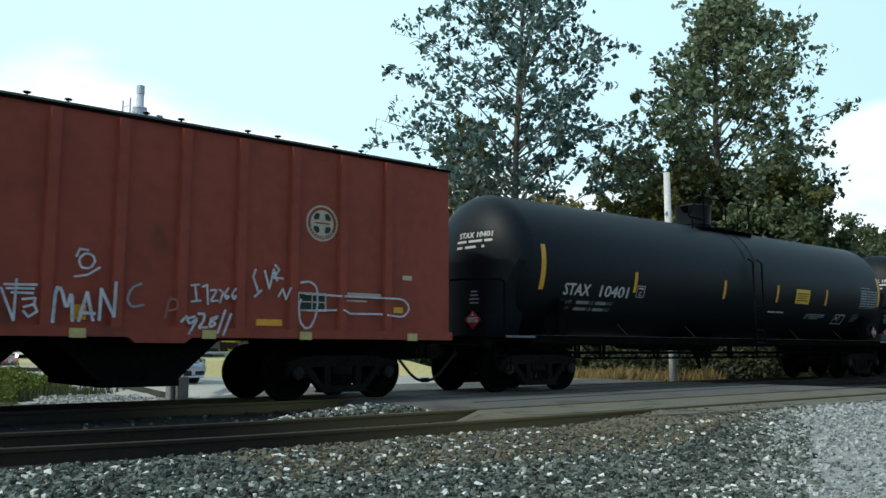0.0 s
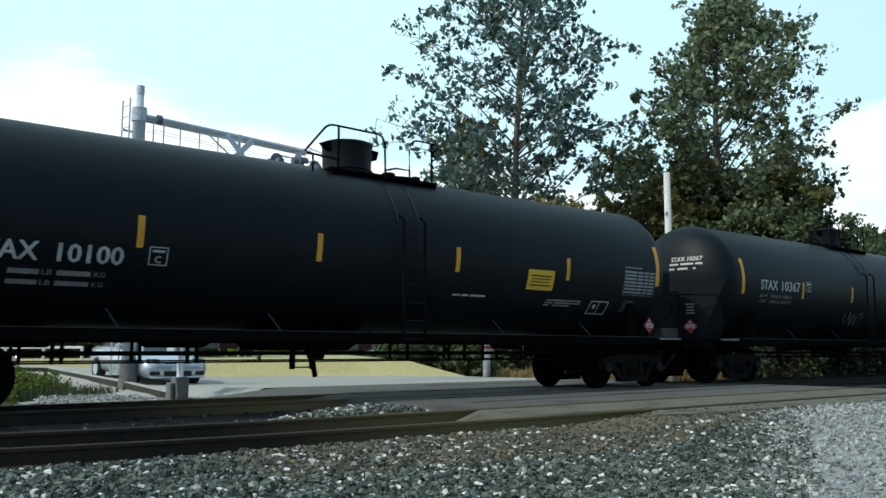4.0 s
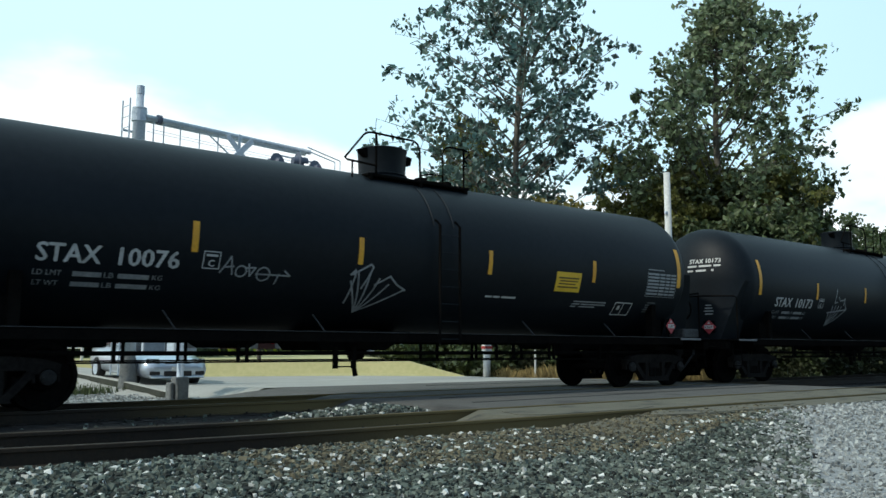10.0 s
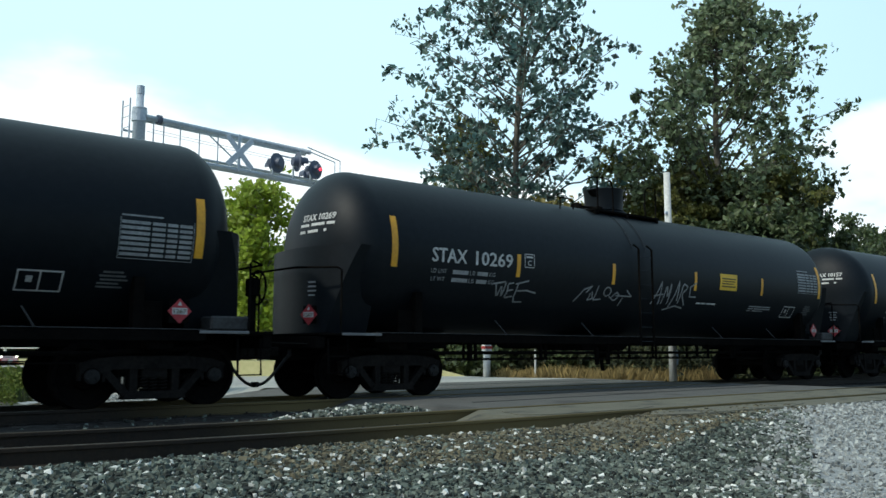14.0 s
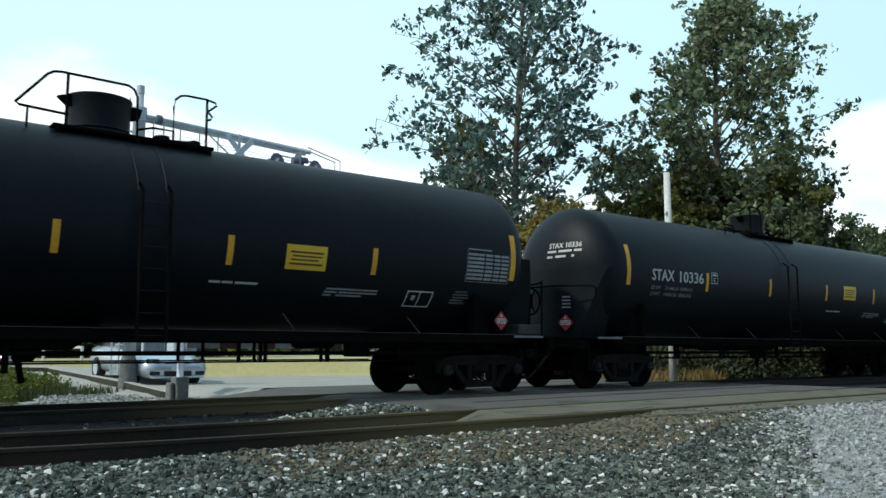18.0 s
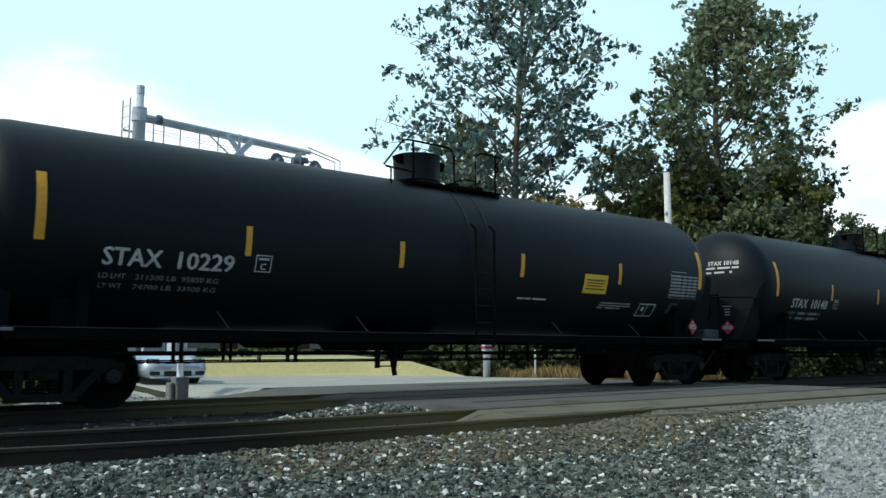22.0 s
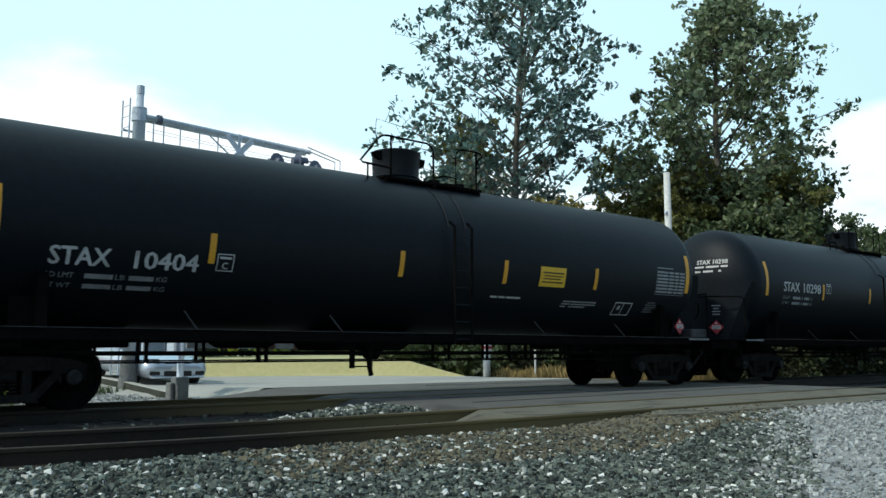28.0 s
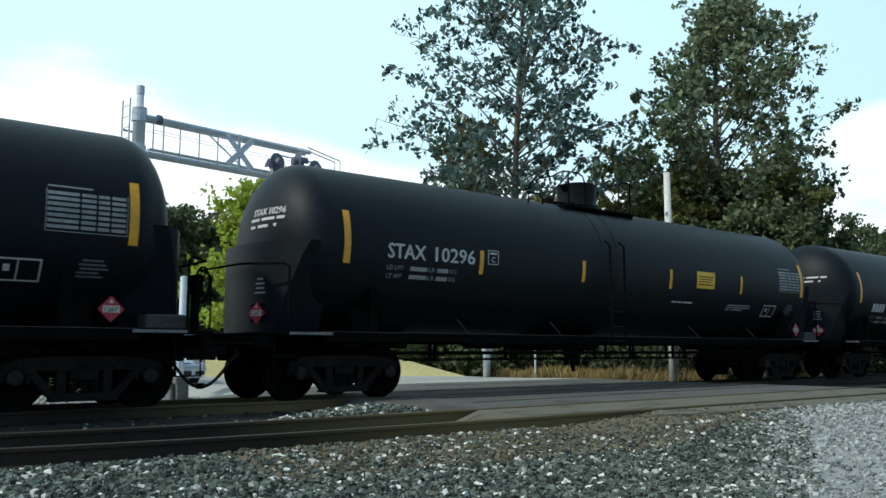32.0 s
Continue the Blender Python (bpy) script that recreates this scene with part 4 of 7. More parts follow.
def tank_car(kind):
    """kind: which of the paint layouts it wears."""
    car = thing("tank_car", "black steel railway tank car with yellow reflective side stripes, rolling", "tank car", group="tank cars of the train")
    wheels = []
    part("tank", smooth_by_angle(shared("tank", lambda: lathe(BM(), tank_profile(), "x", 64, (0, 0, TANK_Z)), M_TANK, True), 60), None, car, "long black cylindrical shell with domed ends")
    for s in (-1, 1):
        part("head_shield", smooth_by_angle(shared("shield%d" % s, lambda: head_shield_mesh(s), M_TANK, True)), None, car, "curved steel plate over the lower tank end")
        part("stub_sill", shared("sill%d" % s, lambda: sill_mesh(s), M_STEEL), None, car)
        part("draft_plate", shared("draft%d" % s, lambda: box(BM(), (s * 5.6, 0, 0.98), (1.0, 0.5, 0.24), bevel=0.02), M_STEEL), None, car)
        part("body_bolster", shared("bodybolster%d" % s, lambda: box(BM(), (s * 7.0, 0, 0.98), (0.40, 2.5, 0.30), bevel=0.02), M_STEEL), None, car)
        part("end_beam", shared("endbeam%d" % s, lambda: box(BM(), (s * 8.62, 0, 0.95), (0.16, 2.7, 0.20), bevel=0.015), M_STEEL), None, car)
        for near in (-1, 1):
            part("saddle", shared("saddle%d%d" % (s, near), lambda: saddle_mesh(s, near), M_STEEL), None, car)
        part("end_platform", shared("endplat%d" % s, lambda: box(BM(), (s * 8.12, 0, 1.085), (1.15, 2.80, 0.04), bevel=0.01), M_STEEL), None, car)
        # Thin bar, paler than the platform, along its near edge.
        part("edge_strip", shared("edgestrip%d" % s, lambda: box(BM(), (s * 7.88, -1.43, 1.085), (0.78, 0.03, 0.045), bevel=0.006), M_ENDPLATE), None, car, "thin pale edge of the end platform")
        part("side_rail", shared("siderail%d" % s, lambda: box(BM(), (0, s * 1.38, 1.035), (15.2, 0.07, 0.165), bevel=0.01), M_STEEL), None, car)
        # Added pale strip: the light on the rail's top edge, as colour.
        part("rail_lip", shared("raillip%d" % s, lambda: box(BM(), (0, s * 1.40, 1.122), (15.2, 0.06, 0.010)), M_LITLIP), None, car, "thin strip painting the lit top edge of the side rail")
        part("brake_rod", shared("rod%d" % s, lambda: tube(BM(), [(-5.9, s * 1.2, 0.645), (5.9, s * 1.2, 0.645)], 0.015, 6), M_STEEL), None, car)
        turn = pose(0, 0, 0, 0, 0, 0 if s < 0 else 180)
        part("coupler", shared("coupler", coupler_mesh, M_TRUCK), None, car, "rusty knuckle coupler", at=pose(-9.08, 0, 0) if s < 0 else pose(9.08, 0, 0) @ turn)
        part("air_hose", shared("air_hose", hose_mesh, M_RUBBER, True), None, car, "black rubber brake hose", at=pose(-9.10, 0, 0) if s < 0 else pose(9.10, 0, 0) @ turn)
        part("end_handrail", shared("endrail%d" % s, lambda: loop_rail([(s * 8.28, -1.40, 1.1), (s * 8.28, -1.40, 2.14), (s * 8.34, -1.36, 2.19), (s * 8.80, -0.75, 2.20), (s * 8.85, 0.75, 2.20), (s * 8.42, 1.36, 2.19), (s * 8.36, 1.40, 2.14), (s * 8.36, 1.40, 1.1)], 0.019), M_STEEL, True), None, car)
        part("side_step", shared("step%d" % s, lambda: tube(tube(BM(), [(s * 8.5, -1.36, 1.0), (s * 8.5, -1.40, 0.45), (s * 8.12, -1.40, 0.45), (s * 8.12, -1.36, 1.0)], 0.02, 6), [(s * 8.5, -1.39, 0.72), (s * 8.12, -1.39, 0.72)], 0.016, 6), M_STEEL), None, car)
        add_truck(car, s * 6.996, wheels)
        add_ladder(car, *LAYOUT[kind]["ladder"], s)
        for x in (-4.57, -2.07, 2.72, 5.2):
            part("strap", shared("strap%d%g" % (s, x), lambda: tube(BM(), [(x - 0.04, s * 1.12, 1.40), (x + 0.11, s * 1.37, 1.06)], 0.014, 6), M_LIGHTSTEEL), None, car, "thin inclined brace")
        for x in (-5.30, -5.18, -3.44, -3.30, 1.9, 2.35, 3.35, 3.48, 4.9):
            part("hanger", shared("hanger%d%g" % (s, x), lambda: box(BM(), (x, s * 1.2, 0.81), (0.045, 0.05, 0.36)), M_STEEL), None, car)
    y = -0.78
    if kind == 2:
        part("platform_rail", shared("loopw", lambda: tube(loop_rail([(-1.93, y, 3.92), (-1.93, y, 4.05), (-2.02, y, 4.14), (-2.42, y, 4.14), (-2.46, y, 4.17), (-2.30, y, 4.24), (-2.29, y, 4.33), (-2.11, y, 4.44), (-1.95, y, 4.50), (-1.65, y, 4.56), (-1.43, y, 4.67), (-1.27, y, 4.73), (-1.10, y, 4.75), (-0.76, y, 4.75), (-0.63, y, 4.69), (-0.58, y, 4.57), (-0.57, y, 3.98)], 0.018), [(-2.35, y, 4.15), (-2.35, y, 3.88)], 0.016, 6), M_STEEL, True), None, car, "bent wavy pipe handrail beside the manway")
        part("rail_post", shared("postw", lambda: loop_rail([(-1.11, y, 3.89), (-1.11, y, 4.74)], 0.020), M_STEEL), None, car)
        part("platform_rail", shared("loopx", lambda: loop_rail([(0.60, y, 4.02), (0.60, y, 4.55), (0.66, y, 4.68), (0.76, y, 4.73), (1.01, y, 4.73), (1.01, y, 3.92)], 0.018), M_STEEL, True), None, car, "bent pipe handrail over the ladder")
    else:
        part("platform_rail", shared("loopa", lambda: tube(loop_rail([(-0.62, y, 4.16), (-1.27, y, 4.19), (-1.32, y, 4.22), (-0.92, y, 4.70), (-0.84, y, 4.75), (-0.74, y, 4.765), (0.20, y, 4.755), (0.29, y, 4.71), (0.345, y, 4.60), (0.36, y, 4.0)], 0.020), [(-1.16, y, 4.18), (-1.16, y, 3.86)], 0.017, 6), M_STEEL, True), None, car, "bent pipe handrail beside the manway")
        part("rail_post", shared("postb", lambda: loop_rail([(-0.65, y, 3.95), (-0.65, y, 4.76)], 0.022), M_STEEL), None, car)
        part("platform_rail", shared("loopb", lambda: tube(loop_rail([(0.36, y, 4.10), (0.60, y, 4.17), (0.91, y, 4.17), (0.905, y, 4.55), (0.93, y, 4.68), (1.01, y, 4.75), (1.10, y, 4.77), (1.44, y, 4.77), (1.58, y, 4.74), (1.60, y, 4.70), (1.47, y, 4.59), (1.47, y, 4.56), (1.53, y, 4.50), (1.51, y, 4.46), (1.43, y, 4.42)], 0.018), [(1.44, y, 4.77), (1.44, y, 3.98)], 0.020, 6), M_STEEL, True), None, car, "bent pipe handrail over the ladder")
        part("rail_post", shared("postc", lambda: loop_rail([(0.91, y, 4.17), (0.91, y, 3.98)], 0.018), M_STEEL), None, car)
    part("manway_dome", smooth_by_angle(shared("dome", dome_mesh, M_TANK, True)), None, car, "round black manway housing")
    part("hinge_bracket", shared("hinge", lambda: prism(BM(), [(-0.62, 4.60), (-0.42, 4.66), (-0.42, 4.46), (-0.50, 4.50)], -0.16, -0.04), M_STEEL), None, car)
    part("hinge_bracket", shared("hingeb", lambda: prism(BM(), [(0.48, 4.62), (0.64, 4.60), (0.60, 4.44), (0.48, 4.40)], -0.15, -0.05), M_STEEL), None, car)
    part("top_platform", shared("platform", platform_mesh, M_STEEL), None, car, at=pose(-0.45 if kind == 2 else 0.0, 0, 0))
    part("relief_valve", shared("valve", valve_mesh, M_STEEL, True), None, car, at=pose(-1.9 if kind == 2 else 0.0, 0, 0))
    part("bottom_outlet", shared("outlet", outlet_mesh, M_STEEL), None, car)
    part("brake_cylinder", shared("brakecyl", cylinder_mesh, M_STEEL), None, car)
    part("air_reservoir", shared("reservoir", reservoir_mesh, M_STEEL), None, car)
    part("control_valve", shared("controlvalve", lambda: box(BM(), (4.5, -0.5, 0.88), (0.4, 0.3, 0.34), bevel=0.02), M_STEEL), None, car)
    part("brake_pipe", shared("brakepipe", lambda: tube(BM(), [(-7.6, -0.8, 0.84), (-6, -1.1, 0.775), (6, -1.1, 0.775), (7.6, -0.8, 0.84)], 0.038, 6), M_STEEL), None, car)
    wheel = BM()
    tube(wheel, [(8.86, -0.5 + 0.28 * math.cos(t), 1.85 + 0.28 * math.sin(t)) for t in [i * math.pi / 10 for i in range(21)]], 0.02, 6)
    for k in range(3):
        t = k * 2.094
        tube(wheel, [(8.86, -0.5, 1.85), (8.86, -0.5 + 0.28 * math.cos(t), 1.85 + 0.28 * math.sin(t))], 0.014, 5)
    part("brake_wheel", wheel, M_STEEL, car, "hand brake wheel", smooth=True)
    part("brake_stand", box(box(BM(), (8.76, -0.5, 1.5), (0.10, 0.12, 0.85), bevel=0.01), (8.76, -0.5, 1.85), (0.14, 0.26, 0.30), bevel=0.02), M_STEEL, car)
    part("brake_box", shared("brakebox", lambda: box(BM(), (8.0, -1.16, 1.22), (0.62, 0.42, 0.22), bevel=0.03), M_LIGHTSTEEL), None, car, "grey box on the end platform")
    # reflective stripes
    d = LAYOUT[kind]
    for k, x in enumerate(d["stripes"]):
        z0, z1 = d["first"] if k == 0 else d["last"] if k == 5 else d["short"]
        w = 0.13 if k in (0, 5) else 0.10
        decal(car, "reflective_stripe", [(-w / 2, arc_of(z0) - arc_of(2.3), w / 2, arc_of(z1) - arc_of(2.3))], x, 2.3, M_STRIPE, "yellow reflective stripe")
    # class mark in its frame
    cx, zt = d["mark"]
    decal(car, "class_mark", [(-0.135, -0.135, 0.135, -0.12), (-0.135, 0.12, 0.135, 0.135), (-0.135, -0.12, -0.12, 0.12), (0.12, -0.12, 0.135, 0.12), (-0.09, 0.055, 0.09, 0.09)], cx, zt, M_WHITE, "white framed class mark")
    painted("class_letter", wrapped(text_mesh("C", 0.105, bold=0.004), cx, zt - 0.09), M_WHITE, car)
    # table of data by the last stripe
    rows = [(-0.52, 0.26, 0.06, 0.285)]
    for j in range(7):
        v = 0.20 - j * 0.075
        for u0, u1 in ((-0.52, -0.12), (-0.09, 0.10), (0.13, 0.28), (0.31, 0.50)):
            rows.append((u0, v - 0.045, u1, v))
    rows += [(-0.54, -0.34, -0.53, 0.24), (0.52, -0.34, 0.53, 0.24), (-0.53, -0.34, 0.52, -0.33)]
    decal(car, "data_table", rows, 6.88, d["table"], M_GREYINK, "faded white table of small print")
    x, z = d["line"]
    decal(car, "small_print", [(-0.40, -0.02, -0.22, 0.02), (-0.19, -0.02, -0.02, 0.02), (0.02, -0.02, 0.40, 0.02)], x, z, M_WHITE, "white line of small print")
    x, z = d["print"]
    decal(car, "small_print", [(-0.52, 0.04, 0.50, 0.07), (-0.54, -0.02, -0.30, 0.01), (-0.26, -0.02, 0.50, 0.01), (-0.56, -0.08, -0.40, -0.05), (-0.30, -0.08, 0.20, -0.05)], x, z, M_GREYINK, "faded small print")
    decal(car, "small_print", [(-0.16, 0.12, 0.12, 0.15), (-0.20, 0.06, 0.16, 0.09), (-0.18, 0.0, 0.20, 0.03), (-0.22, -0.06, 0.08, -0.03), (-0.22, -0.12, 0.14, -0.09)], d["frame"][0] + 0.95, d["frame"][1] + 0.05, M_DIMINK, "faded block of small print")
    x, z = d["frame"]
    decal(car, "frame_mark", [(-0.29, -0.17, 0.29, -0.145), (-0.29, 0.145, 0.29, 0.17), (-0.29, -0.145, -0.268, 0.145), (0.268, -0.145, 0.29, 0.145), (-0.01, -0.145, 0.01, 0.145), (-0.17, -0.02, -0.09, 0.08)], x, z, M_WHITE, "white outlined test mark")
    add_diamond(car, pose(7.20, -1.38, 1.38))
    part("placard_board", box(BM(), (7.20, -1.35, 1.38), (0.30, 0.02, 0.34), bevel=0.005), M_STEEL, car)
    add_diamond(car, pose(-8.50, -0.72, 1.42, 0, 0, -70))
    part("placard_board", box(BM(), (0, 0.03, 0), (0.28, 0.02, 0.30), bevel=0.005), M_STEEL, car, at=pose(-8.50, -0.72, 1.42, 0, 0, -70))
    # lettering on the head and shield
    return car


def on_head(me, y0, z0):
    """Lays a flat (u, v) mesh on the forward domed end, u to the viewer's right (-y to the near side)."""
    for v in me.vertices:
        y, z = y0 - v.co.x, z0 + v.co.y
        q = 1 - (y / TANK_R) ** 2 - ((z - TANK_Z) / TANK_R) ** 2
        v.co = Vector((-SHELL - HEAD * math.sqrt(max(q, 0.0)) - 0.012 - v.co.z, y, z))
    return me


def finer(me, size):
    bm = BM()
    bm.from_mesh(me)
    bmesh.ops.subdivide_edges(bm, edges=[e for e in bm.edges if e.calc_length() > size], cuts=3, use_grid_fill=True)
    bm.to_mesh(me)
    bm.free()
    return me


# sprayed tags: middle (x, height) and strokes
TAG_FAN = ((-3.26, 1.95), (((-0.53, -0.33), (-0.41, -0.14), (-0.29, 0.06), (-0.38, 0.09), (-0.16, 0.04)), ((-0.03, 0.46), (-0.08, 0.27), (-0.19, 0.23), (0.03, 0.32)), ((-0.30, 0.0), (-0.26, -0.22), (-0.17, -0.50), (-0.02, -0.21), (0.05, 0.31), (0.17, 0.32), (-0.08, -0.28)), ((-0.15, 0.00), (-0.16, -0.28), (-0.13, 0.26)), ((0.17, 0.32), (0.21, 0.12), (0.01, -0.18), (-0.14, -0.47), (0.25, -0.20), (0.37, 0.30), (0.43, 0.14), (0.31, -0.03), (0.68, -0.13), (0.51, 0.08), (0.30, -0.32)),))
TAG_TAIL = ((-1.04, 1.94), (((-0.18, -0.33), (0.02, 0.09), (0.16, 0.24)),))
TAG_HIGH = ((1.30, 3.07), (((-0.47, 0.24), (-0.30, -0.18)), ((-0.20, 0.22), (-0.43, 0.05), (-0.11, -0.08)), ((-0.37, 0.40), (-0.23, 0.13)), ((0.14, 0.14), (0.10, 0.06), (0.00, 0.02), (-0.09, 0.04), (-0.13, 0.11), (-0.09, 0.19), (0.01, 0.23), (0.10, 0.21), (0.14, 0.14)), ((0.19, 0.23), (0.27, 0.03), (0.37, 0.28), (0.11, -0.32), (0.0, -0.62)), ((-0.29, 0.06), (0.0, -0.58)), ((-0.14, 0.02), (0.03, -0.56)), ((0.33, -0.06), (0.56, 0.11), (0.41, -0.20), (0.09, -0.32)),))
TAG_CROWN = ((-2.92, 2.07), (((-0.17, 0.52), (-0.25, 0.12), (-0.08, 0.16)), ((-0.05, 0.31), (0.05, 0.19), (0.15, 0.23)), ((0.19, 0.20), (0.32, 0.27), (0.29, 0.07)), ((-0.53, -0.18), (0.51, -0.05), (0.33, 0.14)), ((-0.44, -0.18), (-0.20, -0.62), (-0.33, 0.03)), ((-0.15, 0.04), (-0.20, -0.62), (0.02, 0.05)), ((0.19, 0.03), (-0.16, -0.62), (0.51, -0.05)),))
TAG_LOOPS = ((-3.25, 2.02), (((-0.53, -0.04), (-0.38, 0.22), (-0.33, -0.06)), ((-0.47, 0.05), (-0.32, 0.07)), ((-0.10, 0.00), (-0.13, -0.06), (-0.19, -0.09), (-0.26, -0.07), (-0.28, -0.01), (-0.26, 0.06), (-0.20, 0.09), (-0.13, 0.07), (-0.10, 0.00)), ((-0.08, 0.12), (-0.04, -0.07), (0.04, 0.07), (-0.11, 0.06)), ((0.30, -0.02), (0.27, -0.10), (0.18, -0.14), (0.10, -0.11), (0.07, -0.03), (0.10, 0.05), (0.18, 0.09), (0.26, 0.06), (0.30, -0.02)), ((0.06, -0.03), (0.65, -0.03), (0.54, 0.05)), ((0.41, -0.18), (0.45, -0.01)),))
TAG_SPIKES = ((-1.01, 1.90), (((-0.43, -0.34), (-0.36, 0.31), (-0.49, 0.17), (0.00, 0.45), (-0.20, -0.04)), ((0.72, -0.03), (0.51, 0.07), (0.34, 0.21), (0.05, 0.04)), ((-0.44, 0.09), (-0.15, -0.55), (-0.32, 0.24)), ((-0.08, 0.26), (-0.15, -0.55), (0.13, 0.16)), ((0.34, 0.06), (-0.14, -0.53), (0.68, -0.03)),))
TAG_A = ((-4.31, 1.99), (((-0.49, 0.11), (-0.20, 0.16)), ((-0.43, 0.10), (-0.34, -0.18), (-0.28, 0.11), (-0.22, -0.18), (-0.18, 0.14)), ((0.02, 0.15), (-0.13, 0.12), (-0.09, -0.02), (-0.14, -0.17), (0.06, -0.13)), ((-0.11, -0.02), (0.03, 0.01)), ((0.41, 0.21), (0.09, 0.13)), ((0.15, 0.14), (0.11, -0.13), (0.16, -0.25), (0.37, -0.24)), ((0.13, -0.01), (0.42, 0.01), (0.67, -0.03)),))
TAG_B = ((-1.55, 2.02), (((-0.91, -0.19), (-0.70, 0.08), (-0.47, 0.16), (-0.61, 0.02)), ((-0.47, 0.0), (-0.51, -0.15), (-0.37, -0.11), (-0.43, 0.04)), ((-0.27, 0.18), (-0.33, -0.14), (-0.11, -0.11)), ((0.17, 0.07), (0.14, 0.0), (0.05, -0.04), (-0.03, -0.01), (-0.06, 0.06), (-0.03, 0.13), (0.05, 0.17), (0.13, 0.14), (0.17, 0.07)), ((0.14, -0.04), (0.35, -0.14), (0.47, 0.01), (0.35, 0.07), (0.22, -0.07)), ((0.35, -0.01), (0.88, -0.01), (0.69, 0.12)), ((0.54, -0.24), (0.60, -0.05)),))
TAG_C = ((0.89, 2.08), (((-0.80, -0.22), (-0.56, 0.31), (-0.54, -0.21)), ((-0.75, -0.02), (-0.46, 0.03)), ((-0.44, -0.20), (-0.36, 0.28), (-0.27, -0.08), (-0.19, 0.37), (-0.22, -0.19)), ((-0.12, -0.27), (0.09, 0.35), (0.11, -0.10)), ((0.18, -0.17), (0.24, 0.32), (0.46, 0.24), (0.24, 0.06), (0.44, -0.20)), ((0.76, 0.35), (0.53, 0.24), (0.57, 0.01), (0.81, 0.01)), ((-0.27, -0.36), (0.13, -0.24), (0.42, -0.29)),))

CAR_DATA = (
    ("10401", 0, ""), ("10115", 1, ""), ("10100", 1, ""), ("10367", 2, "loops"), ("10175", 1, ""), ("10224", 1, ""),
    ("10076", 1, "head side"), ("10173", 1, "side"), ("10395", 0, "streets"), ("10269", 2, "many"), ("10157", 1, ""), ("10417", 0, ""),
    ("10336", 2, ""), ("10221", 1, ""), ("10229", 1, ""), ("10148", 1, ""), ("10267", 2, ""), ("10283", 2, ""),
    ("10404", 0, ""), ("10298", 2, ""), ("10301", 2, ""), ("10296", 2, ""), ("", 1, ""), ("", 0, ""), ("", 2, ""))
LIMITS = {"10267": ("211200", "95800", "74800", "33950"), "10336": ("211400", "95900", "74600", "33850"), "10395": ("211700", "96060", "74300", "33760"), "10229": ("211300", "95850", "74700", "33900"), "10367": ("210900", "95650", "75100", "34050")}


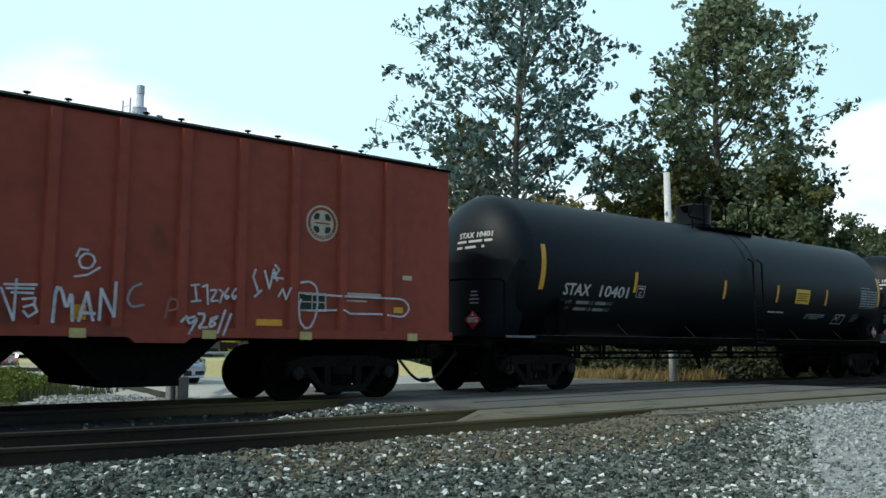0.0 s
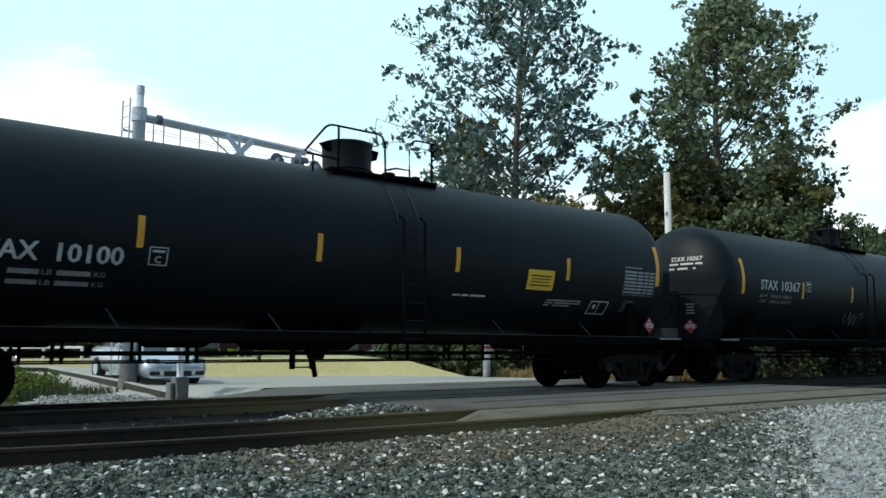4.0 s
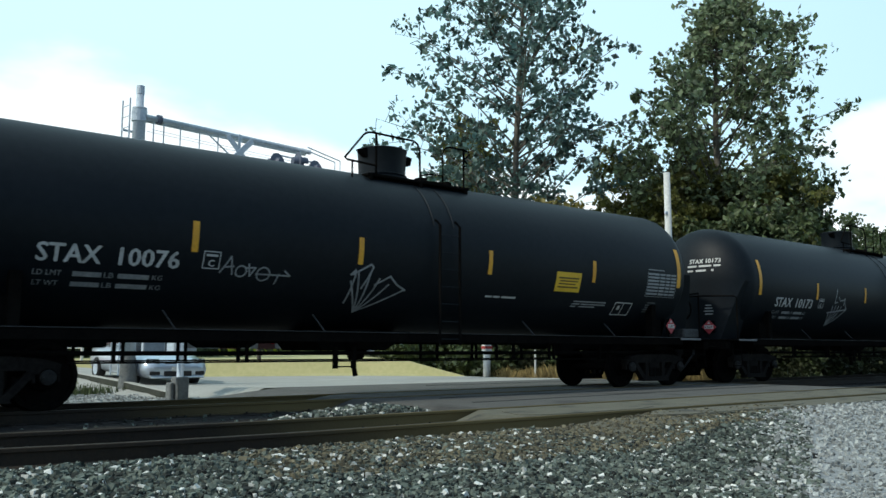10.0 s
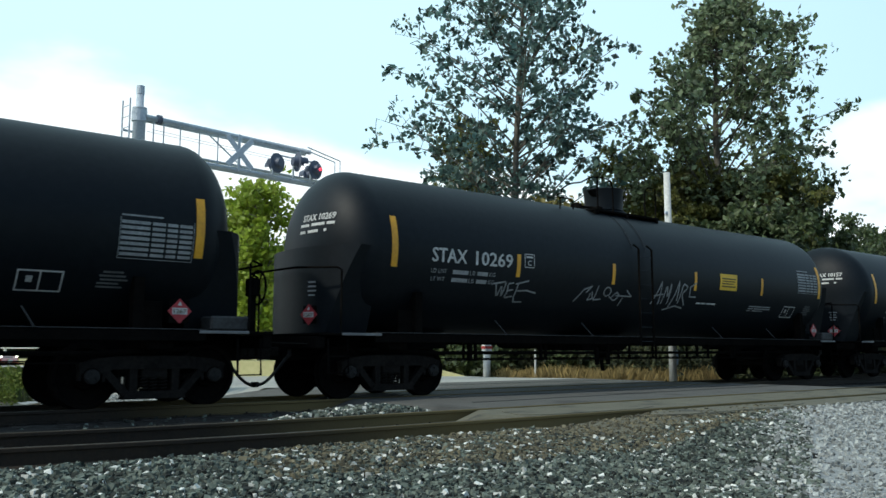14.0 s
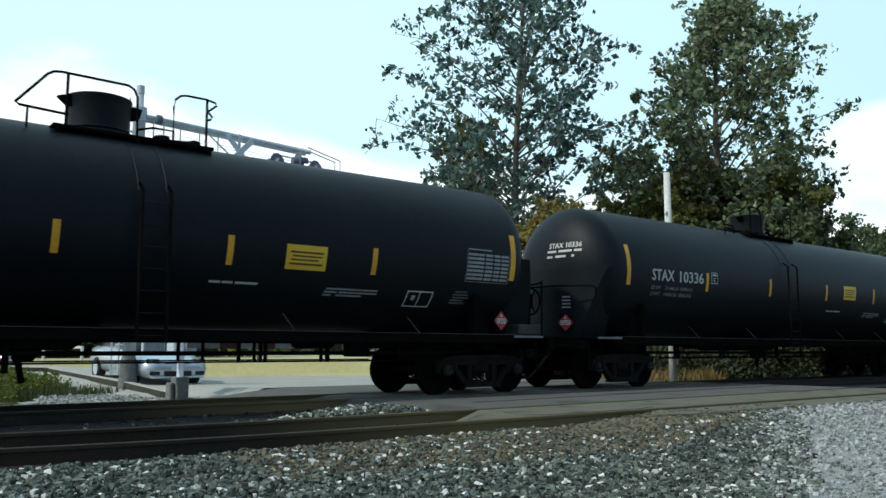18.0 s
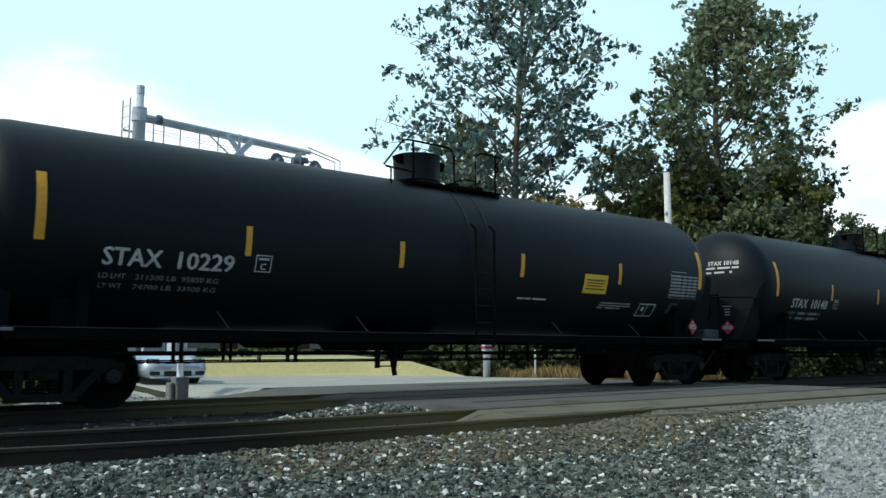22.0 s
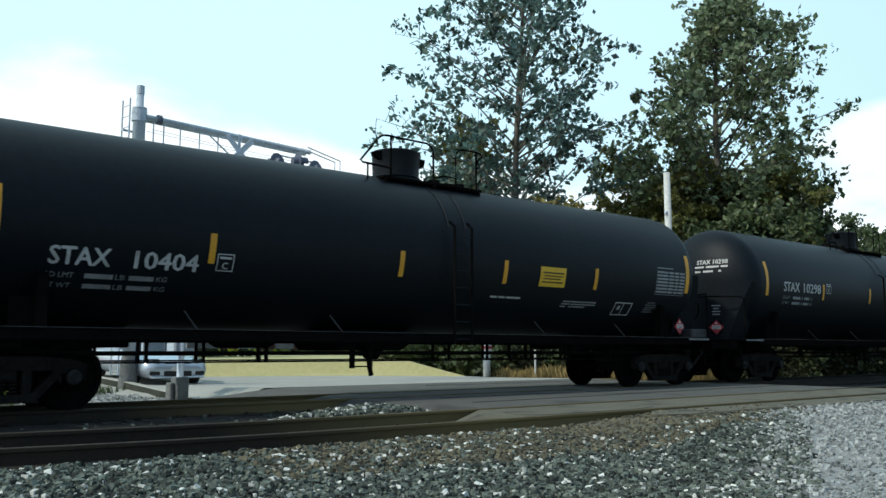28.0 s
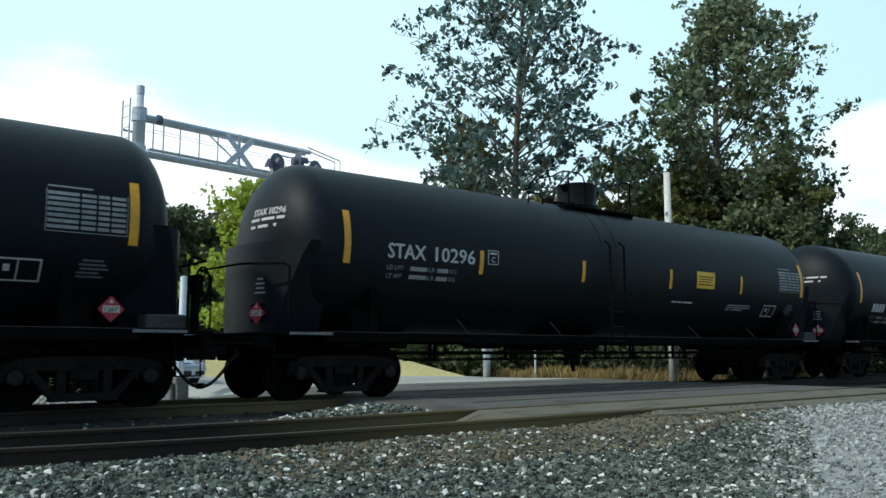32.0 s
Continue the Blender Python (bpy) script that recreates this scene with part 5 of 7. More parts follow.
def letter_car(car, number, kind, art, seed):
    d = LAYOUT[kind]
    sx, sw, z = d["stax"]
    nx, nw = d["number"]
    big, heavy = 0.265, 0.009 if kind < 2 else 0.008
    if number:
        glyph_parts("mark_letter", text_mesh("STAX", big, sw, bold=heavy), sx, z - 0.135, M_WHITE, car, "bold white letter")
        glyph_parts("numeral", text_mesh(number, big, nw, bold=heavy), nx, z - 0.135, M_WHITE, car, "bold white numeral")
    else:
        decal(car, "reporting_mark", [(-0.40, -0.13, -0.22, 0.13), (-0.18, -0.13, 0.0, 0.13), (0.04, -0.13, 0.2, 0.13), (0.24, -0.13, 0.40, 0.13)], sx, z, M_WHITE)
    nums = LIMITS.get(number)
    lx, lw, *lz = d["limits"]
    for j, a in enumerate(("LD LMT", "LT WT")):
        painted("limit_words", wrapped(text_mesh(a, 0.085, 0.36 if j == 0 else 0.32), lx + 0.18, lz[j]), M_GREYINK, car)
        if nums:
            painted("limit_weight", wrapped(text_mesh(nums[2 * j] + " LB  " + nums[2 * j + 1] + " KG", 0.085, lw - 0.5), lx + lw - (lw - 0.5) / 2, lz[j]), M_GREYINK, car)
        else:
            painted("limit_weight", wrapped(text_mesh("LB", 0.085, 0.13), lx + 0.98, lz[j]), M_GREYINK, car)
            painted("limit_weight", wrapped(text_mesh("KG", 0.085, 0.15), lx + lw - 0.08, lz[j]), M_GREYINK, car)
            for u0, u1 in ((0.5, 0.88), (1.10, lw - 0.2)):
                decal(car, "limit_weight", [(lx + u0, 0.0, lx + u1, 0.075)], 0.0, lz[j], M_GREYINK)
    # head marks
    if number:
        painted("end_mark", on_head(finer(text_mesh("STAX " + number, 0.12, 0.82, bold=0.006), 0.12), -0.45, 3.10), M_WHITE, car, "small white lettering on the tank end")
    painted("end_print", on_head(finer(flat_bars([(-0.46, 0.0, -0.2, 0.05), (-0.14, 0.0, 0.2, 0.05), (0.25, 0.0, 0.42, 0.05), (-0.46, -0.12, -0.30, -0.07), (-0.22, -0.12, 0.06, -0.07), (0.2, -0.12, 0.26, -0.07)]), 0.12), -0.45, 3.00), M_WHITE, car)
    rr = random.Random(seed)
    for k in range(4):
        w = rr.uniform(0.12, 0.24)
        part("end_print", box(BM(), (0, 0, 0), (w, 0.004, 0.028)), M_GREYINK, car, at=pose(-8.425, -0.68, 1.98 - 0.075 * k, 0, 0, -70))
    # sprayed tags
    def tag(x, zz, lines, width, material, label="sprayed scrawl"):
        painted("graffiti", wrapped(strokes_mesh(lines, width), x, zz, 0.009), material, car, label)
    def sprayed(one, width, material, label="sprayed tag"):
        (cx, cz), lines = one
        tag(cx, cz, lines, width, material, label)
    if art == "loops":
        tag(-1.0, 1.75, scrawl(5, 4, 1.0, 0.42), 0.022, M_SPRAYDIM)
    elif art == "head side":
        painted("graffiti", on_head(strokes_mesh((((-0.20, 0.30), (-0.32, -0.22), (-0.10, 0.24), (-0.26, 0.02)), ((-0.08, 0.20), (0.04, 0.22), (-0.04, 0.04), (-0.22, -0.20), (-0.30, -0.22), (-0.12, 0.02), (0.02, 0.18)), ((-0.06, 0.04), (0.28, 0.02), (0.12, 0.10)), ((0.16, 0.04), (0.04, -0.20))), 0.055), -0.86, 3.22), M_SPRAY, car, "white sprayed tag on the tank end")
        sprayed(TAG_LOOPS, 0.026, M_SPRAYDIM)
        sprayed(TAG_SPIKES, 0.034, M_SPRAYDIM)
    elif art == "side":
        sprayed(TAG_CROWN, 0.034, M_SPRAYDIM)
    elif art == "streets":
        sprayed(TAG_FAN, 0.042, M_SPRAYDIM)
        sprayed(TAG_TAIL, 0.026, M_SPRAYDIM, "sprayed stroke")
        for k, (word, x, w) in enumerate((("STREETS", -2.05, 0.95), ("IS", -2.38, 0.30), ("WATCHIN", -1.98, 1.02))):
            painted("graffiti", wrapped(text_mesh(word, 0.17, w, bold=0.008, shear=0.1), x, 1.95 - 0.23 * k), M_SPRAYDIM, car, "sprayed words")
        sprayed(TAG_HIGH, 0.040, M_SPRAY, "bright white sprayed tag")
    elif art == "many":
        sprayed(TAG_A, 0.032, M_SPRAYDIM)
        sprayed(TAG_B, 0.030, M_SPRAYDIM)
        sprayed(TAG_C, 0.036, M_SPRAYDIM)
    # warning board, at its own height on each car
    px, pz, hh = d["board"]
    decal(car, "warning_board", [(-0.37, -hh, 0.37, hh)], px, pz, M_PLACARD, "yellow warning board")
    decal(car, "warning_print", [(-0.30, 0.07, 0.30, 0.10), (-0.26, 0.01, 0.28, 0.035), (-0.28, -0.05, 0.22, -0.025), (-0.30, -0.12, 0.30, -0.09)], px, pz, M_INK, "dark small print", off=0.010)


# ---- covered freight car ----
# sprayed letters: middle (x, height) and strokes
NAME = ((1.70, 1.40), (((-0.37, -0.22), (-0.35, 0.23), (-0.28, 0.21), (-0.21, -0.06), (-0.15, 0.19), (-0.13, -0.20)), ((-0.05, -0.20), (0.04, 0.18), (0.13, -0.19)), ((-0.04, -0.09), (0.15, -0.10)), ((0.21, -0.18), (0.22, 0.23), (0.40, -0.13), (0.41, 0.33)),))
CURL = ((2.37, 1.55), (((0.08, 0.18), (-0.05, 0.12), (-0.11, -0.04), (-0.04, -0.15), (0.12, -0.11)),))
STARS = ((0.97, 1.47), (((-0.26, 0.12), (-0.10, -0.28), (-0.09, 0.24)), ((-0.23, 0.17), (0.15, 0.18)), ((-0.20, 0.12), (0.12, 0.13)), ((-0.14, 0.07), (0.11, 0.07)), ((-0.01, -0.01), (0.14, 0.01), (0.13, -0.07), (0.01, -0.11)), ((0.01, -0.16), (0.07, -0.23), (0.17, -0.16), (0.13, -0.07)),))
DIGITS = ((3.54, 1.63), (((-0.38, 0.11), (-0.26, 0.13)), ((-0.32, 0.11), (-0.29, -0.11)), ((-0.37, -0.12), (-0.23, -0.10)), ((-0.21, 0.10), (-0.14, 0.13), (-0.12, -0.15)), ((-0.09, 0.05), (0.00, 0.07), (-0.01, 0.01), (-0.09, -0.11), (0.03, -0.09)), ((0.05, 0.07), (0.11, 0.03), (0.06, -0.12)), ((0.19, 0.10), (0.13, 0.0), (0.16, -0.07), (0.21, -0.02), (0.14, -0.02)), ((0.31, 0.10), (0.24, 0.00), (0.28, -0.07), (0.32, -0.01), (0.25, -0.02)),))
SUMS = ((3.39, 1.23), (((-0.16, 0.07), (-0.28, 0.03), (-0.23, -0.04), (-0.11, 0.06), (-0.24, -0.18)), ((-0.11, 0.11), (-0.01, 0.11), (-0.03, 0.0), (-0.11, -0.10), (0.03, -0.08)), ((0.18, 0.08), (0.06, 0.03), (0.16, -0.03), (0.08, -0.08), (0.06, -0.02), (0.18, 0.07)), ((0.30, 0.17), (0.19, -0.16)), ((0.39, 0.12), (0.28, -0.19)), ((-0.28, 0.07), (-0.36, -0.01)),))
MARKS = ((4.43, 1.85), (((-0.27, 0.18), (-0.31, 0.07), (-0.21, -0.18)), ((-0.28, -0.23), (-0.17, -0.13)), ((-0.12, 0.17), (-0.04, -0.10), (0.03, 0.20), (0.09, 0.03)), ((0.05, 0.27), (0.12, 0.20), (0.03, 0.07), (0.19, 0.07)), ((0.12, -0.21), (0.19, -0.09), (0.25, -0.25), (0.33, -0.07)),))
LOOP = ((5.11, 1.55), (((-0.18, 0.32), (-0.02, 0.35), (0.11, 0.27), (0.13, 0.03), (0.10, -0.20), (0.02, -0.36), (-0.08, -0.40), (-0.18, -0.29), (-0.21, -0.07), (-0.17, 0.06)), ((-0.09, 0.15), (0.58, 0.14)),))
CAPSULE = ((6.29, 1.51), (((-0.54, 0.18), (0.24, 0.18), (0.62, 0.18), (0.74, 0.08), (0.74, -0.03), (0.62, -0.13), (0.30, -0.10)), ((-0.56, -0.04), (-0.43, -0.10), (0.19, -0.09)), ((-1.21, -0.07), (-0.70, -0.05)),))
def hood_mesh():
    """Shallow ridged roof with a thin eave."""
    bm = BM()
    prism(bm, [(-8.0, 4.045), (-8.0, 4.075), (8.0, 4.075), (8.0, 4.045)], -1.59, 1.59)
    for s in (-1, 1):
        v = [bm.verts.new(p) for p in ((-8.0, s * 1.57, 4.079), (8.0, s * 1.57, 4.079), (8.0, 0, 4.22), (-8.0, 0, 4.22))]
        bm.faces.new(v if s < 0 else v[::-1])
    for x in (-8.0, 8.0):
        v = [bm.verts.new(p) for p in ((x, -1.57, 4.079), (x, 1.57, 4.079), (x, 0, 4.22))]
        bm.faces.new(v if x > 0 else v[::-1])
    return bm


def rib_mesh():
    """A shallow pressed post with sloping flanks, on the -y side."""
    bm = BM()
    plan = [(-0.085, 0.0), (-0.068, -0.07), (0.068, -0.07), (0.085, 0.0)]
    low = [bm.verts.new((x, y, 1.10)) for x, y in plan]
    top = [bm.verts.new((x, y, 4.02)) for x, y in plan]
    for i in range(4):
        bm.faces.new((low[i], low[(i + 1) % 4], top[(i + 1) % 4], top[i]))
    bm.faces.new(low[::-1])
    bm.faces.new(top)
    bmesh.ops.recalc_face_normals(bm, faces=bm.faces[:])
    return bm


def freight_car():
    car = thing("freight_car", "oxide-red ribbed steel covered freight car with sprayed tags, rolling", "freight car")
    wheels = []
    part("body", box(BM(), (0, 0, 2.56), (16.0, 3.10, 3.02), bevel=0.02), M_OXIDE, car, "oxide-red steel body")
    part("roof", hood_mesh(), M_STEEL, car, "dark sooty roof")
    for s in (-1, 1):
        for k in range(16):
            x = 6.62 - 0.895 * k
            part("rib", shared("rib", rib_mesh, M_OXIDE), None, car, at=pose(x, s * 1.548, 0, 0, 0, 0 if s < 0 else 180))
        part("side_sill", prism(BM(), [(-8.0, 1.00), (-3.2, 1.00), (-3.1, 0.92), (-2.4, 0.92), (-2.3, 1.00), (2.3, 1.00), (2.4, 0.92), (3.1, 0.92), (3.2, 1.00), (8.0, 1.00), (8.0, 1.14), (-8.0, 1.14)], s * 1.57 - 0.06, s * 1.57 + 0.06), M_OXIDE, car)
        part("end_post", box(BM(), (s * 8.0, 0, 2.5), (0.10, 2.6, 2.6), bevel=0.02), M_OXIDE, car)
        turn = pose(0, 0, 0, 0, 0, 0 if s < 0 else 180)
        part("coupler", SHARED["coupler"], None, car, "rusty knuckle coupler", at=pose(s * 8.60, 0, 0) @ turn)
        part("air_hose", SHARED["air_hose"], None, car, "", at=pose(s * 8.62, 0, 0) @ turn)
        add_truck(car, s * 5.55 + (0.55 if s > 0 else -0.55), wheels)
        part("stub_sill", box(BM(), (s * 6.6, 0, 0.86), (3.2, 0.6, 0.40), bevel=0.02), M_STEEL, car)
    # slope sheets of the hoppers under the body
    for x in (-2.6, 0.0, 2.6):
        part("hopper", prism(BM(), [(x - 1.25, 1.04), (x - 0.5, 0.34), (x + 0.5, 0.34), (x + 1.25, 1.04)], -1.25, 1.25), M_STEEL, car)
        part("hopper_gate", box(BM(), (x, 0, 0.36), (1.1, 2.7, 0.10), bevel=0.01), M_STEEL, car)
    for k in range(8):
        x = 6.1 - 1.62 * k
        hatch = part("roof_hatch", box(BM(), (x, -0.95, 4.165), (0.95, 0.62, 0.07), bevel=0.02), M_HATCH, car, "low grey roof hatch")
        for dx in (-0.26, 0.27):
            part("latch", lathe(BM(), [(4.16, 0.016), (4.275, 0.016), (4.28, 0.05), (4.295, 0.055), (4.30, 0.02)], "z", 10, (x + dx, -1.10, 0)), M_STEEL, hatch)
    part("running_board", box(BM(), (0, -1.25, 4.14), (15.6, 0.40, 0.03)), M_HATCH, car, "grated running board")
    # paint and lettering of the near side
    def flat(name, me, x, z, material, label="", out=0.0):
        me.transform(Matrix.Rotation(radians(90), 4, "X"))
        me.transform(Matrix.Translation((x, -1.558 - out, z)))
        return painted(name, me, material, car, label)
    ring = BM()
    for r0, r1 in ((0.295, 0.262), (0.215, 0.0)):
        for k in range(32):
            a, b = 2 * math.pi * k / 32, 2 * math.pi * (k + 1) / 32
            ring.faces.new([ring.verts.new((r * math.cos(t), r * math.sin(t), 0)) for r, t in ((r0, a), (r0, b), (max(r1, 0.001), b), (max(r1, 0.001), a))])
    me = bpy.data.meshes.new("emblem")
    ring.to_mesh(me)
    ring.free()
    flat("round_emblem", me, 5.34, 2.855, M_CREAM, "cream round emblem with a cross")
    for q in range(4):                       # dark fields between the arms of the cross
        field = BM()
        field.faces.new([field.verts.new((r * math.cos(t), r * math.sin(t), 0)) for r, t in ((0.085, radians(90 * q + 45)), (0.155, radians(90 * q + 18)), (0.195, radians(90 * q + 32)), (0.195, radians(90 * q + 58)), (0.155, radians(90 * q + 72)))])
        me = bpy.data.meshes.new("field")
        field.to_mesh(me)
        field.free()
        flat("emblem_field", me, 5.34, 2.855, M_FIELD, out=0.003)
    for k in range(10):
        t = radians(205 + 13 * k)
        flat("emblem_letter", flat_bars([(0.238 * math.cos(t) - 0.014, 0.238 * math.sin(t) - 0.012, 0.238 * math.cos(t) + 0.014, 0.238 * math.sin(t) + 0.012)]), 5.34, 2.855, M_CREAM, out=0.001)
    flat("emblem_line", flat_bars([(-0.14, -0.012, 0.14, 0.012)]), 5.34, 2.855, M_OXIDE, out=0.003)
    for one, width, m in ((NAME, 0.042, M_SPRAY), (CURL, 0.030, M_SPRAYDIM), (STARS, 0.030, M_SPRAY), (DIGITS, 0.028, M_SPRAY), (SUMS, 0.036, M_SPRAY), (MARKS, 0.032, M_SPRAY), (LOOP, 0.032, M_SPRAY), (CAPSULE, 0.032, M_SPRAY)):
        (cx, cz), lines = one
        flat("graffiti", strokes_mesh(lines, width), cx, cz, m, "sprayed letters", out=0.072)
    flat("graffiti", strokes_mesh([[(0.11, 0.10), (0.06, 0.0), (-0.06, 0.0), (-0.10, 0.11), (-0.02, 0.20), (0.08, 0.18), (0.11, 0.10)], [(-0.13, 0.15), (-0.09, 0.25), (0.02, 0.24)], [(-0.14, -0.12), (0.02, -0.09), (0.18, 0.02)]], 0.028), 1.71, 1.90, M_SPRAY, "sprayed scribble", out=0.072)
    flat("graffiti", strokes_mesh([[(-0.05, -0.13), (0.0, 0.15), (0.12, 0.12), (0.12, 0.0), (0.0, -0.03)]], 0.030), 2.85, 1.40, M_FAINT, "faint sprayed letter", out=0.072)
    flat("stencil_field", flat_bars([(-0.24, -0.13, 0.24, 0.13)]), 5.18, 1.58, M_FIELD, out=0.001)
    flat("stencil_frame", flat_bars([(-0.26, -0.15, 0.26, -0.12), (-0.26, 0.12, 0.26, 0.15), (-0.26, -0.12, -0.23, 0.12), (0.23, -0.12, 0.26, 0.12), (-0.01, -0.12, 0.01, 0.12), (-0.23, -0.01, 0.23, 0.01)]), 5.18, 1.58, M_CREAM, out=0.002)
    flat("stencil_print", flat_bars([(-0.38, 0.03, 0.38, 0.10), (-0.38, -0.05, 0.1, -0.02)]), 6.12, 1.66, M_CREAM, out=0.002)
    flat("stencil_print", flat_bars([(-0.10, 0.0, 0.10, 0.08)]), 7.05, 2.02, M_CREAM, out=0.002)
    flat("side_print", flat_bars([(-0.30, 0.36, 0.05, 0.5), (-0.30, 0.10, 0.05, 0.24), (-0.30, -0.12, 0.05, -0.02)]), 0.55, 2.72, M_CREAM, out=0.002)
    flat("orange_patch", flat_bars([(-0.22, -0.05, 0.22, 0.05)]), 4.44, 1.24, M_STRIPE, out=0.002)
    flat("orange_patch", flat_bars([(-0.10, -0.10, 0.10, 0.10)]), 1.66, 1.32, M_STRIPE, out=0.002)
    flat("orange_patch", flat_bars([(-0.10, -0.05, 0.10, 0.05)]), 6.86, 1.50, M_STRIPE, out=0.002)
    for x in (1.64, 3.45, 5.03, 7.10):
        flat("reflector", flat_bars([(-0.105, -0.062, 0.105, 0.062)]), x, 1.045, M_REFLECT, "cream reflective patch", out=0.09)
    return car


M_ENDPLATE = mat("pale_end_plate", (0.20, 0.205, 0.21), (0.10, 0.10, 0.10), rough=0.6, fine=20, broad=3)
M_LIGHTSTEEL = mat("scuffed_steel", (0.055, 0.057, 0.058), (0.028, 0.028, 0.028), rough=0.6, spec=0.2, fine=20, broad=3)
M_HATCH = mat("sooty_grey_roof_metal", (0.16, 0.15, 0.14), (0.08, 0.07, 0.065), rough=0.8, fine=18, broad=3)
M_FIELD = mat("dark_green_stencil", (0.02, 0.03, 0.022), rough=0.7)
M_REFLECT = mat("dull_yellow_reflector", (0.62, 0.50, 0.17), (0.45, 0.36, 0.14), rough=0.6, fine=20, broad=3)
M_FAINT = mat("washed_out_spray_paint", (0.33, 0.15, 0.12), (0.27, 0.10, 0.075), rough=0.7, fine=20, broad=3)
M_CREAM = mat("cream_paint", (0.58, 0.52, 0.38), (0.42, 0.36, 0.26), rough=0.7, fine=20, broad=3)

CARS = []
protos = [tank_car(0), tank_car(1), tank_car(2)]
used = [False, False, False]
for index, (number, kind, art) in enumerate(CAR_DATA):
    if used[kind]:
        car = copy_thing(protos[kind], pose(0, 0, 0))
    else:
        car, used[kind] = protos[kind], True
    CARS.append((car, index * CAR_L))
MADE = [(car, CAR_DATA[i], i) for i, (car, offset) in enumerate(CARS)]
for car, (number, kind, art), i in MADE:
    letter_car(car, number, kind, art, 100 + i)
CARS.append((freight_car(), -17.77))


# ---- crossing signal with overhead arm ----
MAST = Vector((7.45, 22.15))
ARM_AZ = radians(81.0)


def lamp_unit(parent, m, big=True, lit=False):
    """A flashing-light head: black disc, hood and red lens, facing -y in its own space."""
    r = 0.30 if big else 0.22
    head = part("signal_head", lathe(BM(), [(0.0, r), (0.02, r), (0.03, r * 0.55), (0.18, r * 0.45), (0.20, 0.0)], "y", 28), M_DARKBOX, parent, "round black backing disc", at=m)
    hood = BM()
    for k in range(15):
        t0, t1 = radians(-20 + k * 220 / 15), radians(-20 + (k + 1) * 220 / 15)
        q = [hood.verts.new((0.17 * math.cos(t), y, 0.17 * math.sin(t))) for t, y in ((t0, 0.0), (t1, 0.0), (t1, -0.28), (t0, -0.28))]
        hood.faces.new(q)
    part("hood", hood, M_DARKBOX, head)
    part("lens", lathe(BM(), [(-0.02, 0.14), (-0.05, 0.09), (-0.06, 0.0)], "y", 20), M_LENS, head, "dark red lens")
    if lit:
        part("back_indicator", lathe(BM(), [(0.20, 0.05), (0.23, 0.045), (0.24, 0.0)], "y", 12), M_LIT, head, "small lit red indicator")
    return head


